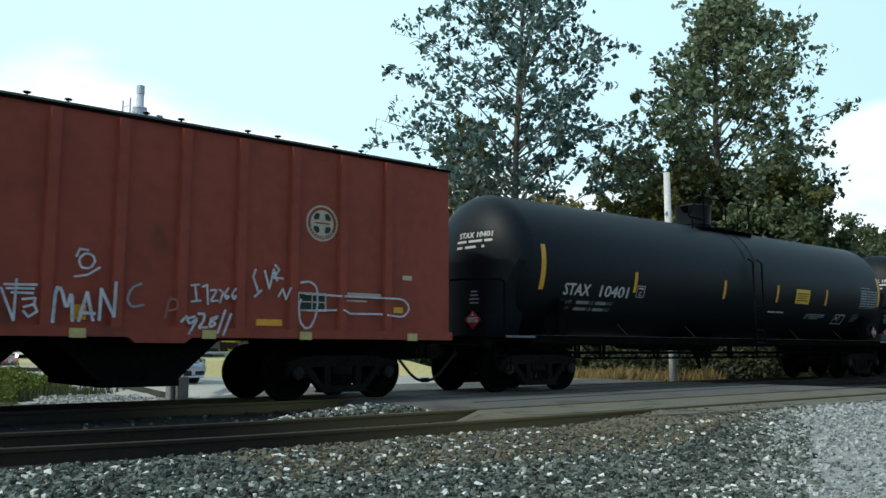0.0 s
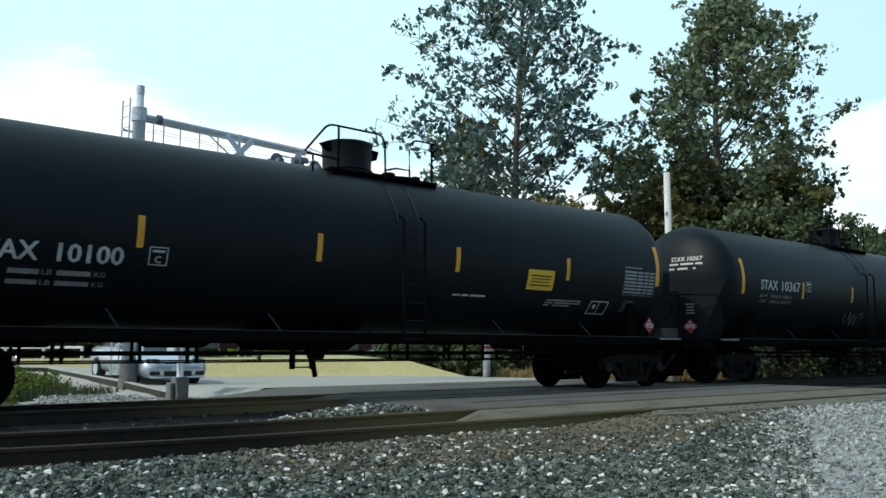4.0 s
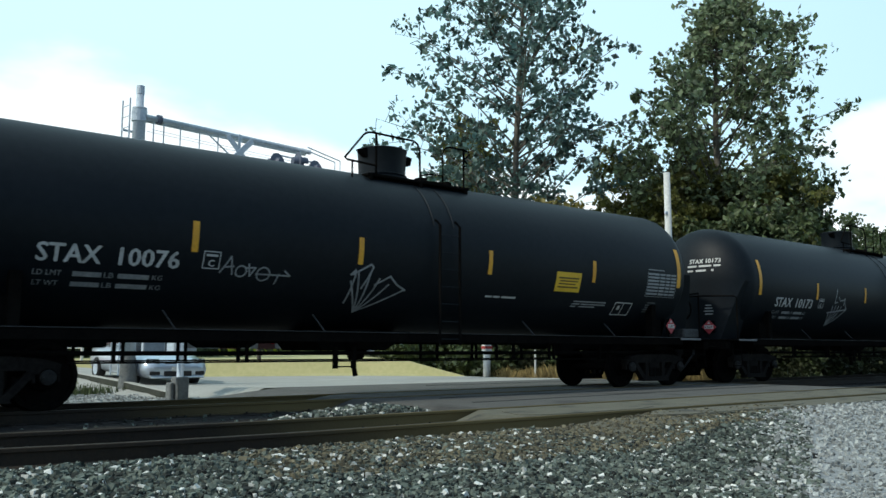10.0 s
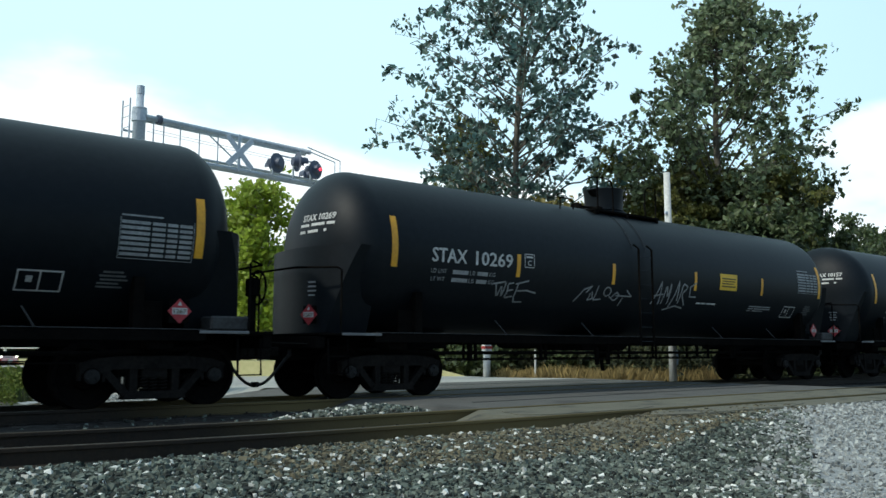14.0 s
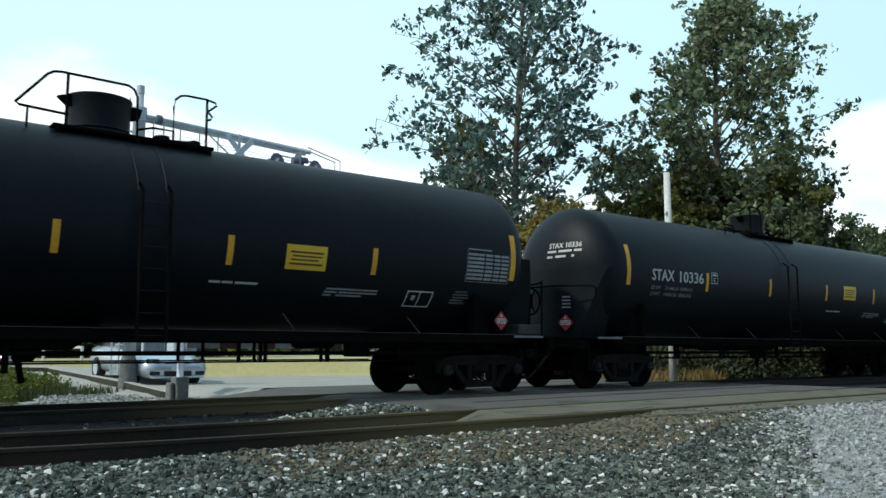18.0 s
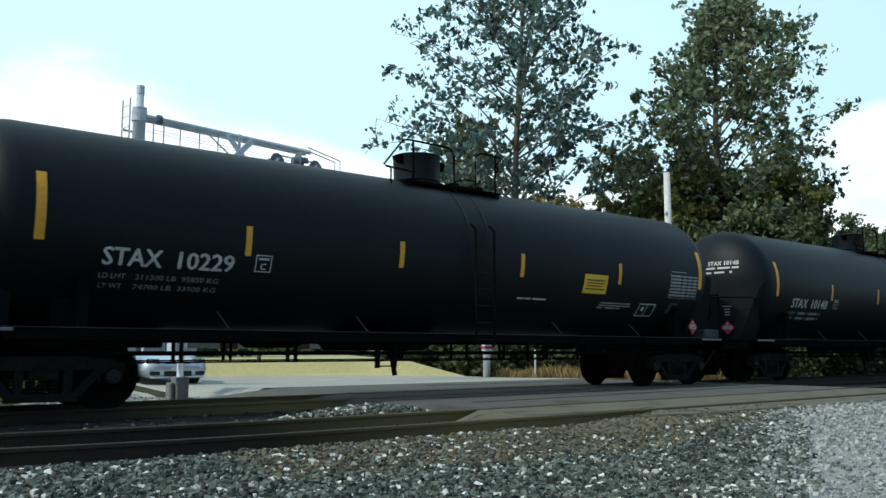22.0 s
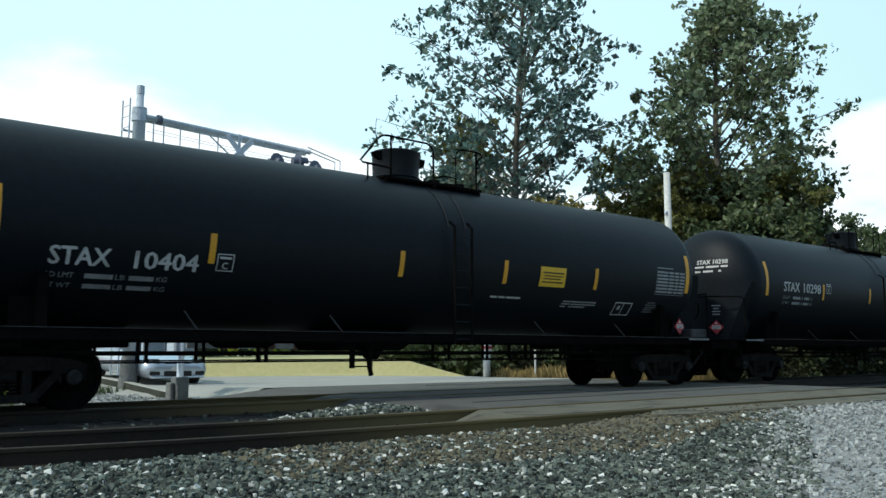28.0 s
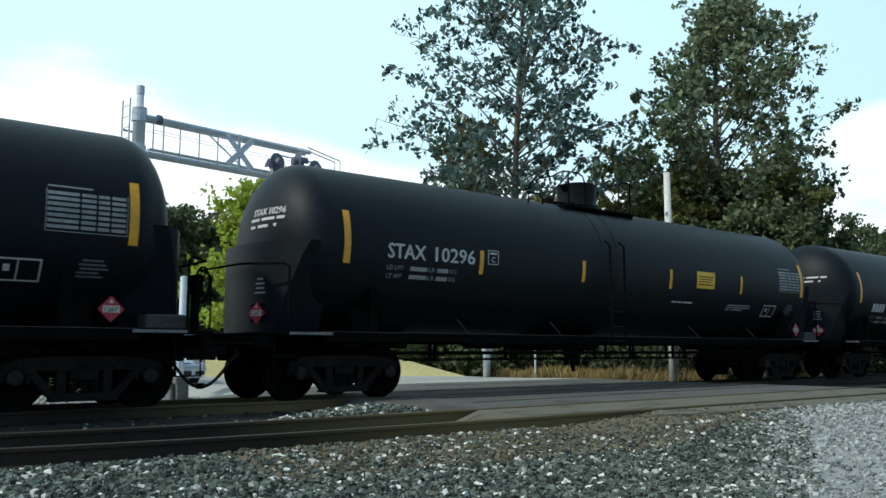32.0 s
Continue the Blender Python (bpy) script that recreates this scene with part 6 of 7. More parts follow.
def crossing_signal():
    sig = thing("crossing_signal", "galvanised railway crossing signal mast with overhead truss arm", "crossing signal", pose(MAST.x, MAST.y, -0.30, 0, 0, 90 - 81.0))
    part("foundation", box(BM(), (0, 0, 0.04), (0.62, 0.62, 0.16), bevel=0.03), M_CONCRETE, sig, "concrete foundation")
    base = BM()
    lathe(base, [(0.08, 0.30), (0.12, 0.30), (0.16, 0.24), (0.9, 0.19), (1.0, 0.165)], "z", 20)
    for k in range(8):
        t = k * math.pi / 4
        box(base, (0.25 * math.cos(t), 0.25 * math.sin(t), 0.14), (0.06, 0.06, 0.10))
    part("mast_base", base, M_BASECAST, sig, "flanged pole base")
    part("mast", lathe(BM(), [(0.1, 0.165), (7.50, 0.165), (7.53, 0.19), (7.58, 0.19), (7.60, 0.10), (8.16, 0.095), (8.18, 0.0)], "z", 20), M_GALV, sig, "grey galvanised tube", smooth=True)
    part("mast_cap", lathe(BM(), [(7.95, 0.105), (8.18, 0.105), (8.19, 0.08)], "z", 16), M_GALV, sig)
    lad = BM()
    for s in (-1, 1):
        tube(lad, [(-0.35, s * 0.2 + 0.05, 0.5), (-0.35, s * 0.2 + 0.05, 7.75)], 0.022, 6)
    for k in range(25):
        tube(lad, [(-0.35, -0.15, 0.6 + 0.29 * k), (-0.35, 0.25, 0.6 + 0.29 * k)], 0.013, 5)
    part("ladder", lad, M_GALV, sig, "steel ladder behind the mast")
    for z in (2.2, 4.6, 6.9):
        part("ladder_bracket", box(BM(), (-0.28, 0.05, z), (0.30, 0.05, 0.05)), M_GALV, sig)
    for s in (-1, 1):
        y = s * 0.13
        part("top_chord", tube(BM(), [(0.1, y, 7.33), (5.7, y, 7.35)], 0.075, 12), M_GALV, sig, smooth=True)
        part("bottom_chord", tube(BM(), [(0.1, y, 6.35), (6.9, y, 6.37)], 0.06, 10), M_GALV, sig, smooth=True)
        part("wire_rail", tube(BM(), [(0.3, y, 7.02), (5.0, y, 6.95)], 0.007, 5), M_GALV, sig)
        part("post_rail", tube(BM(), [(5.6, y, 7.50), (6.95, y, 7.28), (6.95, y, 6.37)], 0.02, 6), M_GALV, sig)
    for x in (0.35, 0.65, 1.15, 1.75, 2.35):
        part("upright", tube(BM(), [(x, -0.13, 6.35), (x, -0.13, 7.33)], 0.018, 6), M_GALV, sig)
    part("diagonal", tube(BM(), [(1.9, -0.13, 7.31), (3.3, -0.13, 6.39)], 0.022, 6), M_GALV, sig)
    part("walkway", box(BM(), (3.6, 0, 6.50), (6.6, 0.22, 0.03)), M_GALV, sig, "grated walkway")
    part("collar", lathe(BM(), [(7.2, 0.20), (7.5, 0.20)], "z", 16), M_GALV, sig)
    part("collar", lathe(BM(), [(6.3, 0.20), (6.55, 0.20)], "z", 16), M_GALV, sig)
    part("flange", lathe(BM(), [(0.45, 0.13), (0.55, 0.13)], "x", 16, (0, -0.13, 7.33)), M_DARKBOX, sig)
    # crossbuck boards
    for a in (45, -45):
        buck = BM()
        box(buck, (0, 0, 0), (0.17, 0.02, 1.20), Matrix.Rotation(radians(a), 3, "Y"), bevel=0.006)
        part("crossbuck_board", buck, M_SIGNBACK, sig, "pale crossbuck board", at=pose(3.02, -0.24 - (0.024 if a > 0 else 0.0), 6.86))
    part("crossbuck_post", box(BM(), (3.02, -0.20, 6.85), (0.07, 0.05, 1.1)), M_GALV, sig)
    for x, z, back in ((4.22, 6.72, -0.42), (5.00, 6.88, -0.42), (5.68, 6.74, -0.42)):
        lamp_unit(sig, pose(x, back, z, 0, 0, 75 if x == 5.0 else 190), lit=x > 5.5)
        part("lamp_post", tube(BM(), [(x, -0.20, 6.37), (x, -0.20, z)], 0.03, 8), M_GALV, sig)
    part("cross_pipe", tube(BM(), [(4.22, -0.20, 7.03), (5.9, -0.20, 7.03)], 0.025, 6), M_GALV, sig)
    for x, z in ((4.8, 6.88), (6.15, 6.80)):
        lamp_unit(sig, pose(x, 0.50, z, 0, 0, 180), big=False)
    # crossbuck and lamp pair on the mast, facing the road
    for a in (45, -45):
        part("crossbuck_board", box(BM(), (0, 0, 0), (0.20, 0.02, 1.22), Matrix.Rotation(radians(a), 3, "Y"), bevel=0.006), M_SIGNBACK, sig, "pale crossbuck board", at=pose(-0.05, 0.24 + (0.024 if a > 0 else 0.0), 4.50))
    for s in (-1, 1):
        lamp_unit(sig, pose(s * 0.46, -0.10, 3.05, 0, 0, 190), lit=s > 0)
    part("lamp_arm", tube(BM(), [(-0.55, -0.02, 3.05), (0.55, -0.02, 3.05)], 0.035, 8), M_GALV, sig)
    part("lamp_clamp", lathe(BM(), [(2.93, 0.21), (3.17, 0.21)], "z", 16), M_GALV, sig)
    return sig


M_LIT = mat("lit_red_lens", (0.6, 0.02, 0.04), rough=0.3)
M_LIT.node_tree.nodes["Principled BSDF"].inputs["Emission Color"].default_value = (1.0, 0.05, 0.08, 1)
M_LIT.node_tree.nodes["Principled BSDF"].inputs["Emission Strength"].default_value = 2.5
M_SIGNBACK = mat("weathered_sign_board", (0.70, 0.75, 0.80), (0.55, 0.60, 0.65), rough=0.6, fine=14, broad=3)
crossing_signal()


# Darker copies of white and red paint, with the arm's shade mixed in.
M_ARMWHITE = mat("shaded_white_arm_paint", (0.30, 0.30, 0.29), (0.20, 0.20, 0.19), rough=0.7, fine=14, broad=2)
M_ARMRED = mat("shaded_red_arm_paint", (0.085, 0.022, 0.018), (0.05, 0.016, 0.014), rough=0.7, fine=14, broad=2)


def crossing_gate():
    gate = thing("crossing_gate", "galvanised crossing gate post with its striped arm lowered", "crossing gate", pose(7.24, 18.15, -0.30, 0, 0, 6))
    part("post", lathe(BM(), [(0.0, 0.14), (0.05, 0.14), (0.06, 0.075), (2.75, 0.075), (2.78, 0.0)], "z", 16), M_GALV, gate, "galvanised post", smooth=True)
    part("base_casting", box(box(BM(), (0, 0, 0.30), (0.30, 0.30, 0.50), bevel=0.03), (-0.22, 0.02, 0.22), (0.10, 0.22, 0.42), bevel=0.02), M_BASECAST, gate, "ribbed base casting")
    part("drive_housing", box(BM(), (0.10, 0.16, 1.30), (0.55, 0.40, 0.46), bevel=0.04), M_GALV, gate, "grey gate drive housing")
    part("counterweight", box(BM(), (-0.65, 0.0, 1.22), (0.50, 0.10, 0.30), bevel=0.02), M_GALV, gate)
    arm = part("gate_arm", prism(BM(), [(0.0, 1.17), (5.4, 1.16), (5.4, 1.26), (0.0, 1.32)], -0.26, -0.20), M_ARMWHITE, gate, "white gate arm with red bands, both coloured darker for shade")
    part("truss_tube", tube(BM(), [(0.1, -0.23, 1.07), (5.0, -0.23, 1.06), (5.35, -0.23, 1.14)], 0.028, 8), M_CARWHITE, arm, "bright tube under the arm")
    for k in range(5):
        x = 0.8 + 1.0 * k
        part("red_band", prism(BM(), [(x, 1.155), (x + 0.46, 1.155), (x + 0.46, 1.295), (x, 1.305)], -0.266, -0.194), M_ARMRED, arm)
    for x in (2.2, 3.7, 5.2):
        part("arm_lamp", lathe(BM(), [(1.28, 0.055), (1.33, 0.06), (1.42, 0.06), (1.44, 0.0)], "z", 12, (x, -0.23, 0)), M_LENS, arm, "small red arm lamp")
    return gate


crossing_gate()


# ---- posts and pole ----
def marker_post(x, y):
    p = thing("marker_post", "white round post with a weathered red top beside the road", "post", pose(x, y, -0.22))
    part("post", lathe(BM(), [(0.0, 0.13), (0.95, 0.13), (0.98, 0.11), (0.99, 0.0)], "z", 16), M_WHITEPAINT, p, smooth=True)
    part("head_box", box(BM(), (0, 0, 1.14), (0.34, 0.20, 0.28), bevel=0.02), M_WHITEPAINT, p, "dull red and white box")
    part("band", box(BM(), (0, 0, 1.16), (0.35, 0.21, 0.10)), M_REDPAINT, p)


marker_post(20.35, 22.69)
pole = thing("wooden_pole", "pale weathered utility pole beyond the train", "utility pole", pose(22.85, 16.55, -0.3))
part("shaft", lathe(BM(), [(0.0, 0.125), (3.5, 0.115), (6.95, 0.105), (6.97, 0.0)], "z", 14), M_WHITEPAINT, pole, smooth=True)
part("fitting", box(BM(), (-0.13, -0.02, 5.6), (0.10, 0.08, 0.10), bevel=0.01), M_GALV, pole)
part("fitting", box(BM(), (0.10, -0.06, 0.9), (0.10, 0.10, 0.45), bevel=0.01), M_GALV, pole)
stake = thing("thin_stake", "thin pale stake in the dry grass", "stake", pose(20.6, 20.5, -0.3))
part("shaft", lathe(BM(), [(0.0, 0.035), (1.15, 0.03), (1.16, 0.0)], "z", 8), M_WHITEPAINT, stake)
short_post = thing("short_post", "thin dark short post on the dry bank", "post", pose(12.4, 38.0, 0.40))
part("shaft", lathe(BM(), [(0.0, 0.05), (0.95, 0.045), (0.96, 0.0)], "z", 8), M_WOOD, short_post)
lamp = thing("street_lamp", "tall slim grey street lamp far off", "street lamp", pose(91.0, 52.0, -0.3))
part("pole", tube(BM(), [(0, 0, 0), (0, 0, 16.0), (0.2, -0.2, 17.0), (1.2, -0.9, 17.9)], 0.14, 8), M_GALV, lamp)
part("lamp_head", box(BM(), (1.6, -1.2, 17.95), (0.9, 0.4, 0.18), Matrix.Rotation(radians(-37), 3, "Z"), bevel=0.04), M_GALV, lamp)


# ---- waiting cars ----
def car_body(profile):
    """A body from (x, roof height, floor height, half width) stations."""
    bm = BM()
    rings = []
    for x, top, low, w in profile:
        ring = []
        for i in range(14):
            t = 2 * math.pi * i / 14
            c, s = math.cos(t), math.sin(t)
            ring.append(bm.verts.new((x, w * math.copysign(abs(c) ** 0.45, c), (top + low) / 2 + (top - low) / 2 * math.copysign(abs(s) ** 0.45, s))))
        rings.append(ring)
    for a, b in zip(rings, rings[1:]):
        for i in range(14):
            bm.faces.new((a[i], a[(i + 1) % 14], b[(i + 1) % 14], b[i]))
    bm.faces.new(rings[0][::-1])
    bm.faces.new(rings[-1])
    bmesh.ops.recalc_face_normals(bm, faces=bm.faces[:])
    return bm


M_HEADLIT = mat("lit_headlamp", (0.9, 0.9, 0.85), rough=0.2)
M_HEADLIT.node_tree.nodes["Principled BSDF"].inputs["Emission Color"].default_value = (1.0, 0.95, 0.82, 1)
M_HEADLIT.node_tree.nodes["Principled BSDF"].inputs["Emission Strength"].default_value = 6.0
M_BLACKTRIM = mat("black_car_trim", (0.012, 0.012, 0.013), rough=0.5, fine=60)


def waiting_car(label, m, paint, tall, lit=False):
    """Faces -x in its own space; the ground is z = 0."""
    c = thing("sedan" if not tall else "van", label, "car", m)
    if not tall:
        part("body", car_body([(-2.32, 0.55, 0.32, 0.60), (-2.26, 0.66, 0.24, 0.80), (-2.0, 0.76, 0.20, 0.88), (-1.2, 0.92, 0.20, 0.90), (1.3, 0.95, 0.20, 0.90), (2.0, 0.96, 0.22, 0.88), (2.30, 0.85, 0.30, 0.78)]), paint, c, smooth=True)
        part("cabin", car_body([(-1.25, 0.93, 0.80, 0.74), (-0.55, 1.34, 0.80, 0.70), (-0.1, 1.44, 0.8, 0.66), (0.7, 1.44, 0.8, 0.66), (1.1, 1.36, 0.8, 0.68), (1.75, 0.97, 0.8, 0.72)]), M_GLASS, c, "dark glazed cabin", smooth=True)
        part("roof", car_body([(-0.32, 1.44, 1.38, 0.60), (-0.1, 1.47, 1.39, 0.64), (0.7, 1.47, 1.39, 0.64), (0.95, 1.42, 1.36, 0.60)]), paint, c, smooth=True)
        front, wh, ax = -2.30, 0.32, 1.36
    else:
        part("body", car_body([(-2.5, 0.8, 0.35, 0.8), (-2.42, 1.0, 0.28, 0.92), (-1.5, 1.15, 0.25, 0.97), (-0.7, 1.15, 0.25, 0.98), (2.4, 1.15, 0.25, 0.98), (2.5, 1.05, 0.35, 0.92)]), paint, c, smooth=True)
        part("cabin", car_body([(-1.5, 1.16, 1.0, 0.86), (-0.75, 1.70, 1.0, 0.82), (2.3, 1.72, 1.0, 0.82), (2.45, 1.16, 1.0, 0.88)]), M_GLASS, c, "dark glazed cabin", smooth=True)
        part("roof", car_body([(-0.85, 1.72, 1.64, 0.78), (-0.6, 1.80, 1.66, 0.82), (2.25, 1.80, 1.66, 0.82), (2.4, 1.72, 1.62, 0.78)]), paint, c, smooth=True)
        front, wh, ax = -2.47, 0.36, 1.55
    for s in (-1, 1):
        part("headlight", box(BM(), (front + 0.14, s * 0.62, 0.66 if not tall else 0.88), (0.20, 0.34, 0.15), Matrix.Rotation(radians(-s * 16), 3, "Z"), bevel=0.03), M_GLASS, c, "dark headlight housing")
        for dy in (-0.08, 0.08):
            part("headlight_bowl", lathe(BM(), [(0.0, 0.058), (0.02, 0.05), (0.03, 0.0)], "x", 14), M_HEADLIT if lit else M_CHROME, c, "round headlight bowl", at=pose(front + 0.02 + (0.05 if dy * s > 0 else 0.0), s * 0.62 + dy, 0.665, 0, 0, 180))
        part("fog_light", box(BM(), (front + 0.02, s * 0.60, 0.37), (0.10, 0.26, 0.10), bevel=0.015), M_BLACKTRIM, c)
        part("mirror", box(BM(), (-0.75, s * 1.0, 1.0 if not tall else 1.2), (0.12, 0.22, 0.15), bevel=0.03), paint, c)
        for a in (-ax, ax):
            w = part("wheel", lathe(BM(), [(-0.10, 0.18), (-0.11, wh - 0.03), (-0.08, wh), (0.08, wh), (0.11, wh - 0.03), (0.10, 0.18)], "y", 24, (a, s * 0.82, wh)), M_RUBBER, c, "black tyre", smooth=True)
            part("rim", lathe(BM(), [(-0.06, 0.19), (0.06, 0.19)], "y", 16, (a, s * 0.87, wh)), M_GALV, w)
    part("grille", box(BM(), (front + 0.04, 0, 0.58 if not tall else 0.82), (0.06, 0.70, 0.10), bevel=0.01), M_BLACKTRIM, c, "dark grille")
    part("bumper_lip", box(BM(), (front + 0.02, 0, 0.265), (0.16, 1.45, 0.05), bevel=0.02), paint, c)
    part("lower_grille", box(BM(), (front - 0.01, 0, 0.36), (0.08, 0.74, 0.13), bevel=0.015), M_BLACKTRIM, c)
    part("plate", box(BM(), (front - 0.03, 0, 0.48), (0.02, 0.32, 0.11)), M_WHITEPAINT, c, "blank pale plate")
    return c


# heading: forward is -x in the car's space
waiting_car("silver sedan waiting at the lowered gate", pose(8.50, 23.9, -0.04, 0, -2.2, 91), M_CARPAINT, False)
waiting_car("red car waiting farther up the road with headlights on", pose(4.95, 33.75, -0.02, 0, 0, 143), M_CARRED, False, lit=True)


def polar(px, reach):
    """Plan place at a bearing given by the share across the view and a range."""
    a = AZ + math.atan((px - 784) / 1488.0)
    return reach * math.sin(a), reach * math.cos(a)


def guard_rail():
    g0 = thing("guard_rail", "long white two-rail barrier beyond the road", "guard rail", pose(0, 0, -0.1))
    a, b = Vector((*polar(-120, 40), 0)), Vector((*polar(150, 37), 0))
    for z in (0.82, 1.06):
        part("beam", box(BM(), (a + b) / 2 + Vector((0, 0, z)), ((b - a).length, 0.05, 0.10), Matrix.Rotation(math.atan2(b.y - a.y, b.x - a.x), 3, "Z"), bevel=0.01), M_CARWHITE, g0)
    for k in range(5):
        p = a.lerp(b, k / 4)
        part("post", box(BM(), p + Vector((0, 0, 0.5)), (0.10, 0.10, 1.2), bevel=0.01), M_CARWHITE, g0)


guard_rail()
M_LEAFGOLD = mat("yellowing_leaf", (0.16, 0.15, 0.035), (0.26, 0.20, 0.05), rough=0.5, fine=3, broad=0.5, island=0.4, trans=0.4)


# ---- trees and growth ----
def leaf_cloud(name, clumps, size, seed, flat=0.75):
    """Leaves, each a bent pair of triangles, gathered in clumps (x, y, z, radius, count)."""
    r = np.random.RandomState(seed)
    C, S = [], []
    for x, y, z, rad, n in clumps:
        d = r.normal(0, 0.5, (int(n), 3)) * np.array([rad, rad, rad * flat])
        C.append(np.array([x, y, z]) + d)
    C = np.concatenate(C)
    n = len(C)
    a = r.normal(0, 1, (n, 3))
    a /= np.linalg.norm(a, axis=1)[:, None]
    b = np.cross(a, r.normal(0, 1, (n, 3)))
    b /= np.linalg.norm(b, axis=1)[:, None]
    k = size * r.uniform(0.6, 1.35, n)[:, None]
    nrm = np.cross(a, b)
    V = np.stack([C - a * k * 0.55, C + b * k * 0.38 + nrm * k * 0.12, C + a * k * 0.6, C - b * k * 0.38 + nrm * k * 0.12], 1).reshape(-1, 3)
    q = 4 * np.arange(n)[:, None]
    F = np.concatenate([q + np.array([0, 1, 2]), q + np.array([0, 2, 3])])
    me = bpy.data.meshes.new(name)
    me.from_pydata(V.tolist(), [], F.tolist())
    return me


def tree(label, x, y, height, trunk_r, envelope, limbs, seed, leaf, leaf_size=0.26, per_clump=60, clump_r=0.6, low=0.2, twigs=6, name="tree", lean=0.0):
    """envelope: crown radius by height share; limbs grow round the trunk and fork into twigs that carry the leaves."""
    r = random.Random(seed)
    t = thing(name, label, "tree", pose(x, y, GROUND_Z - 0.1))
    spine = [Vector((lean * f * f * height + 0.25 * math.sin(3 * f + seed), 0.25 * math.sin(4 * f + seed * 2), f * height)) for f in [i / 12 for i in range(13)]]
    spine[0] = Vector((0, 0, 0))
    part("trunk", tube(BM(), spine, trunk_r, 9, trunk_r * 0.12), M_BARK, t, "tapered grey trunk", smooth=True)
    wood, clumps = BM(), []

    def spine_at(f):
        k = min(int(f * 12), 11)
        return spine[k].lerp(spine[k + 1], f * 12 - k)
    for i in range(limbs):
        f = low + (0.97 - low) * (i + r.random() * 0.8) / limbs
        az = i * 2.39996 + r.uniform(-0.4, 0.4)
        reach = float(np.interp(f, [e[0] for e in envelope], [e[1] for e in envelope])) * r.uniform(0.52, 1.0)
        start = spine_at(max(f - 0.16, low * 0.6))
        end = spine_at(f) + Vector((reach * math.cos(az), reach * math.sin(az), reach * r.uniform(0.0, 0.35)))
        mid = start.lerp(end, 0.5) + Vector((0, 0, -0.05 * reach))
        pts = [start, start.lerp(mid, 0.5) + Vector((0, 0, 0.03 * reach)), mid, mid.lerp(end, 0.55) + Vector((0, 0, 0.06 * reach)), end]
        tube(wood, pts, trunk_r * 0.26 * (1 - 0.6 * f), 5, 0.010)
        for j in range(twigs):
            g0 = r.uniform(0.35, 1.0)
            k = min(int(g0 * 4), 3)
            p = pts[k].lerp(pts[k + 1], g0 * 4 - k)
            q = p + Vector((r.gauss(0, 1), r.gauss(0, 1), r.gauss(0.15, 0.7))) * (0.17 * reach + 0.35)
            tube(wood, [p, p.lerp(q, 0.5) + Vector((0, 0, 0.08)), q], 0.022, 4, 0.006)
            n = per_clump * r.uniform(0.5, 1.4)
            clumps.append((q.x, q.y, q.z, clump_r * r.uniform(0.6, 1.3), n))
            m = p.lerp(q, 0.55)
            clumps.append((m.x, m.y, m.z, clump_r * 0.6, n * 0.4))
    part("branch_work", wood, M_BARK, t, "forking grey limbs")
    me = leaf_cloud("crown", clumps, leaf_size, seed)
    me.materials.append(leaf)
    tagged(part("crown", me, None, t, "many small leaves with gaps of sky"), kind="stuff")
    return t


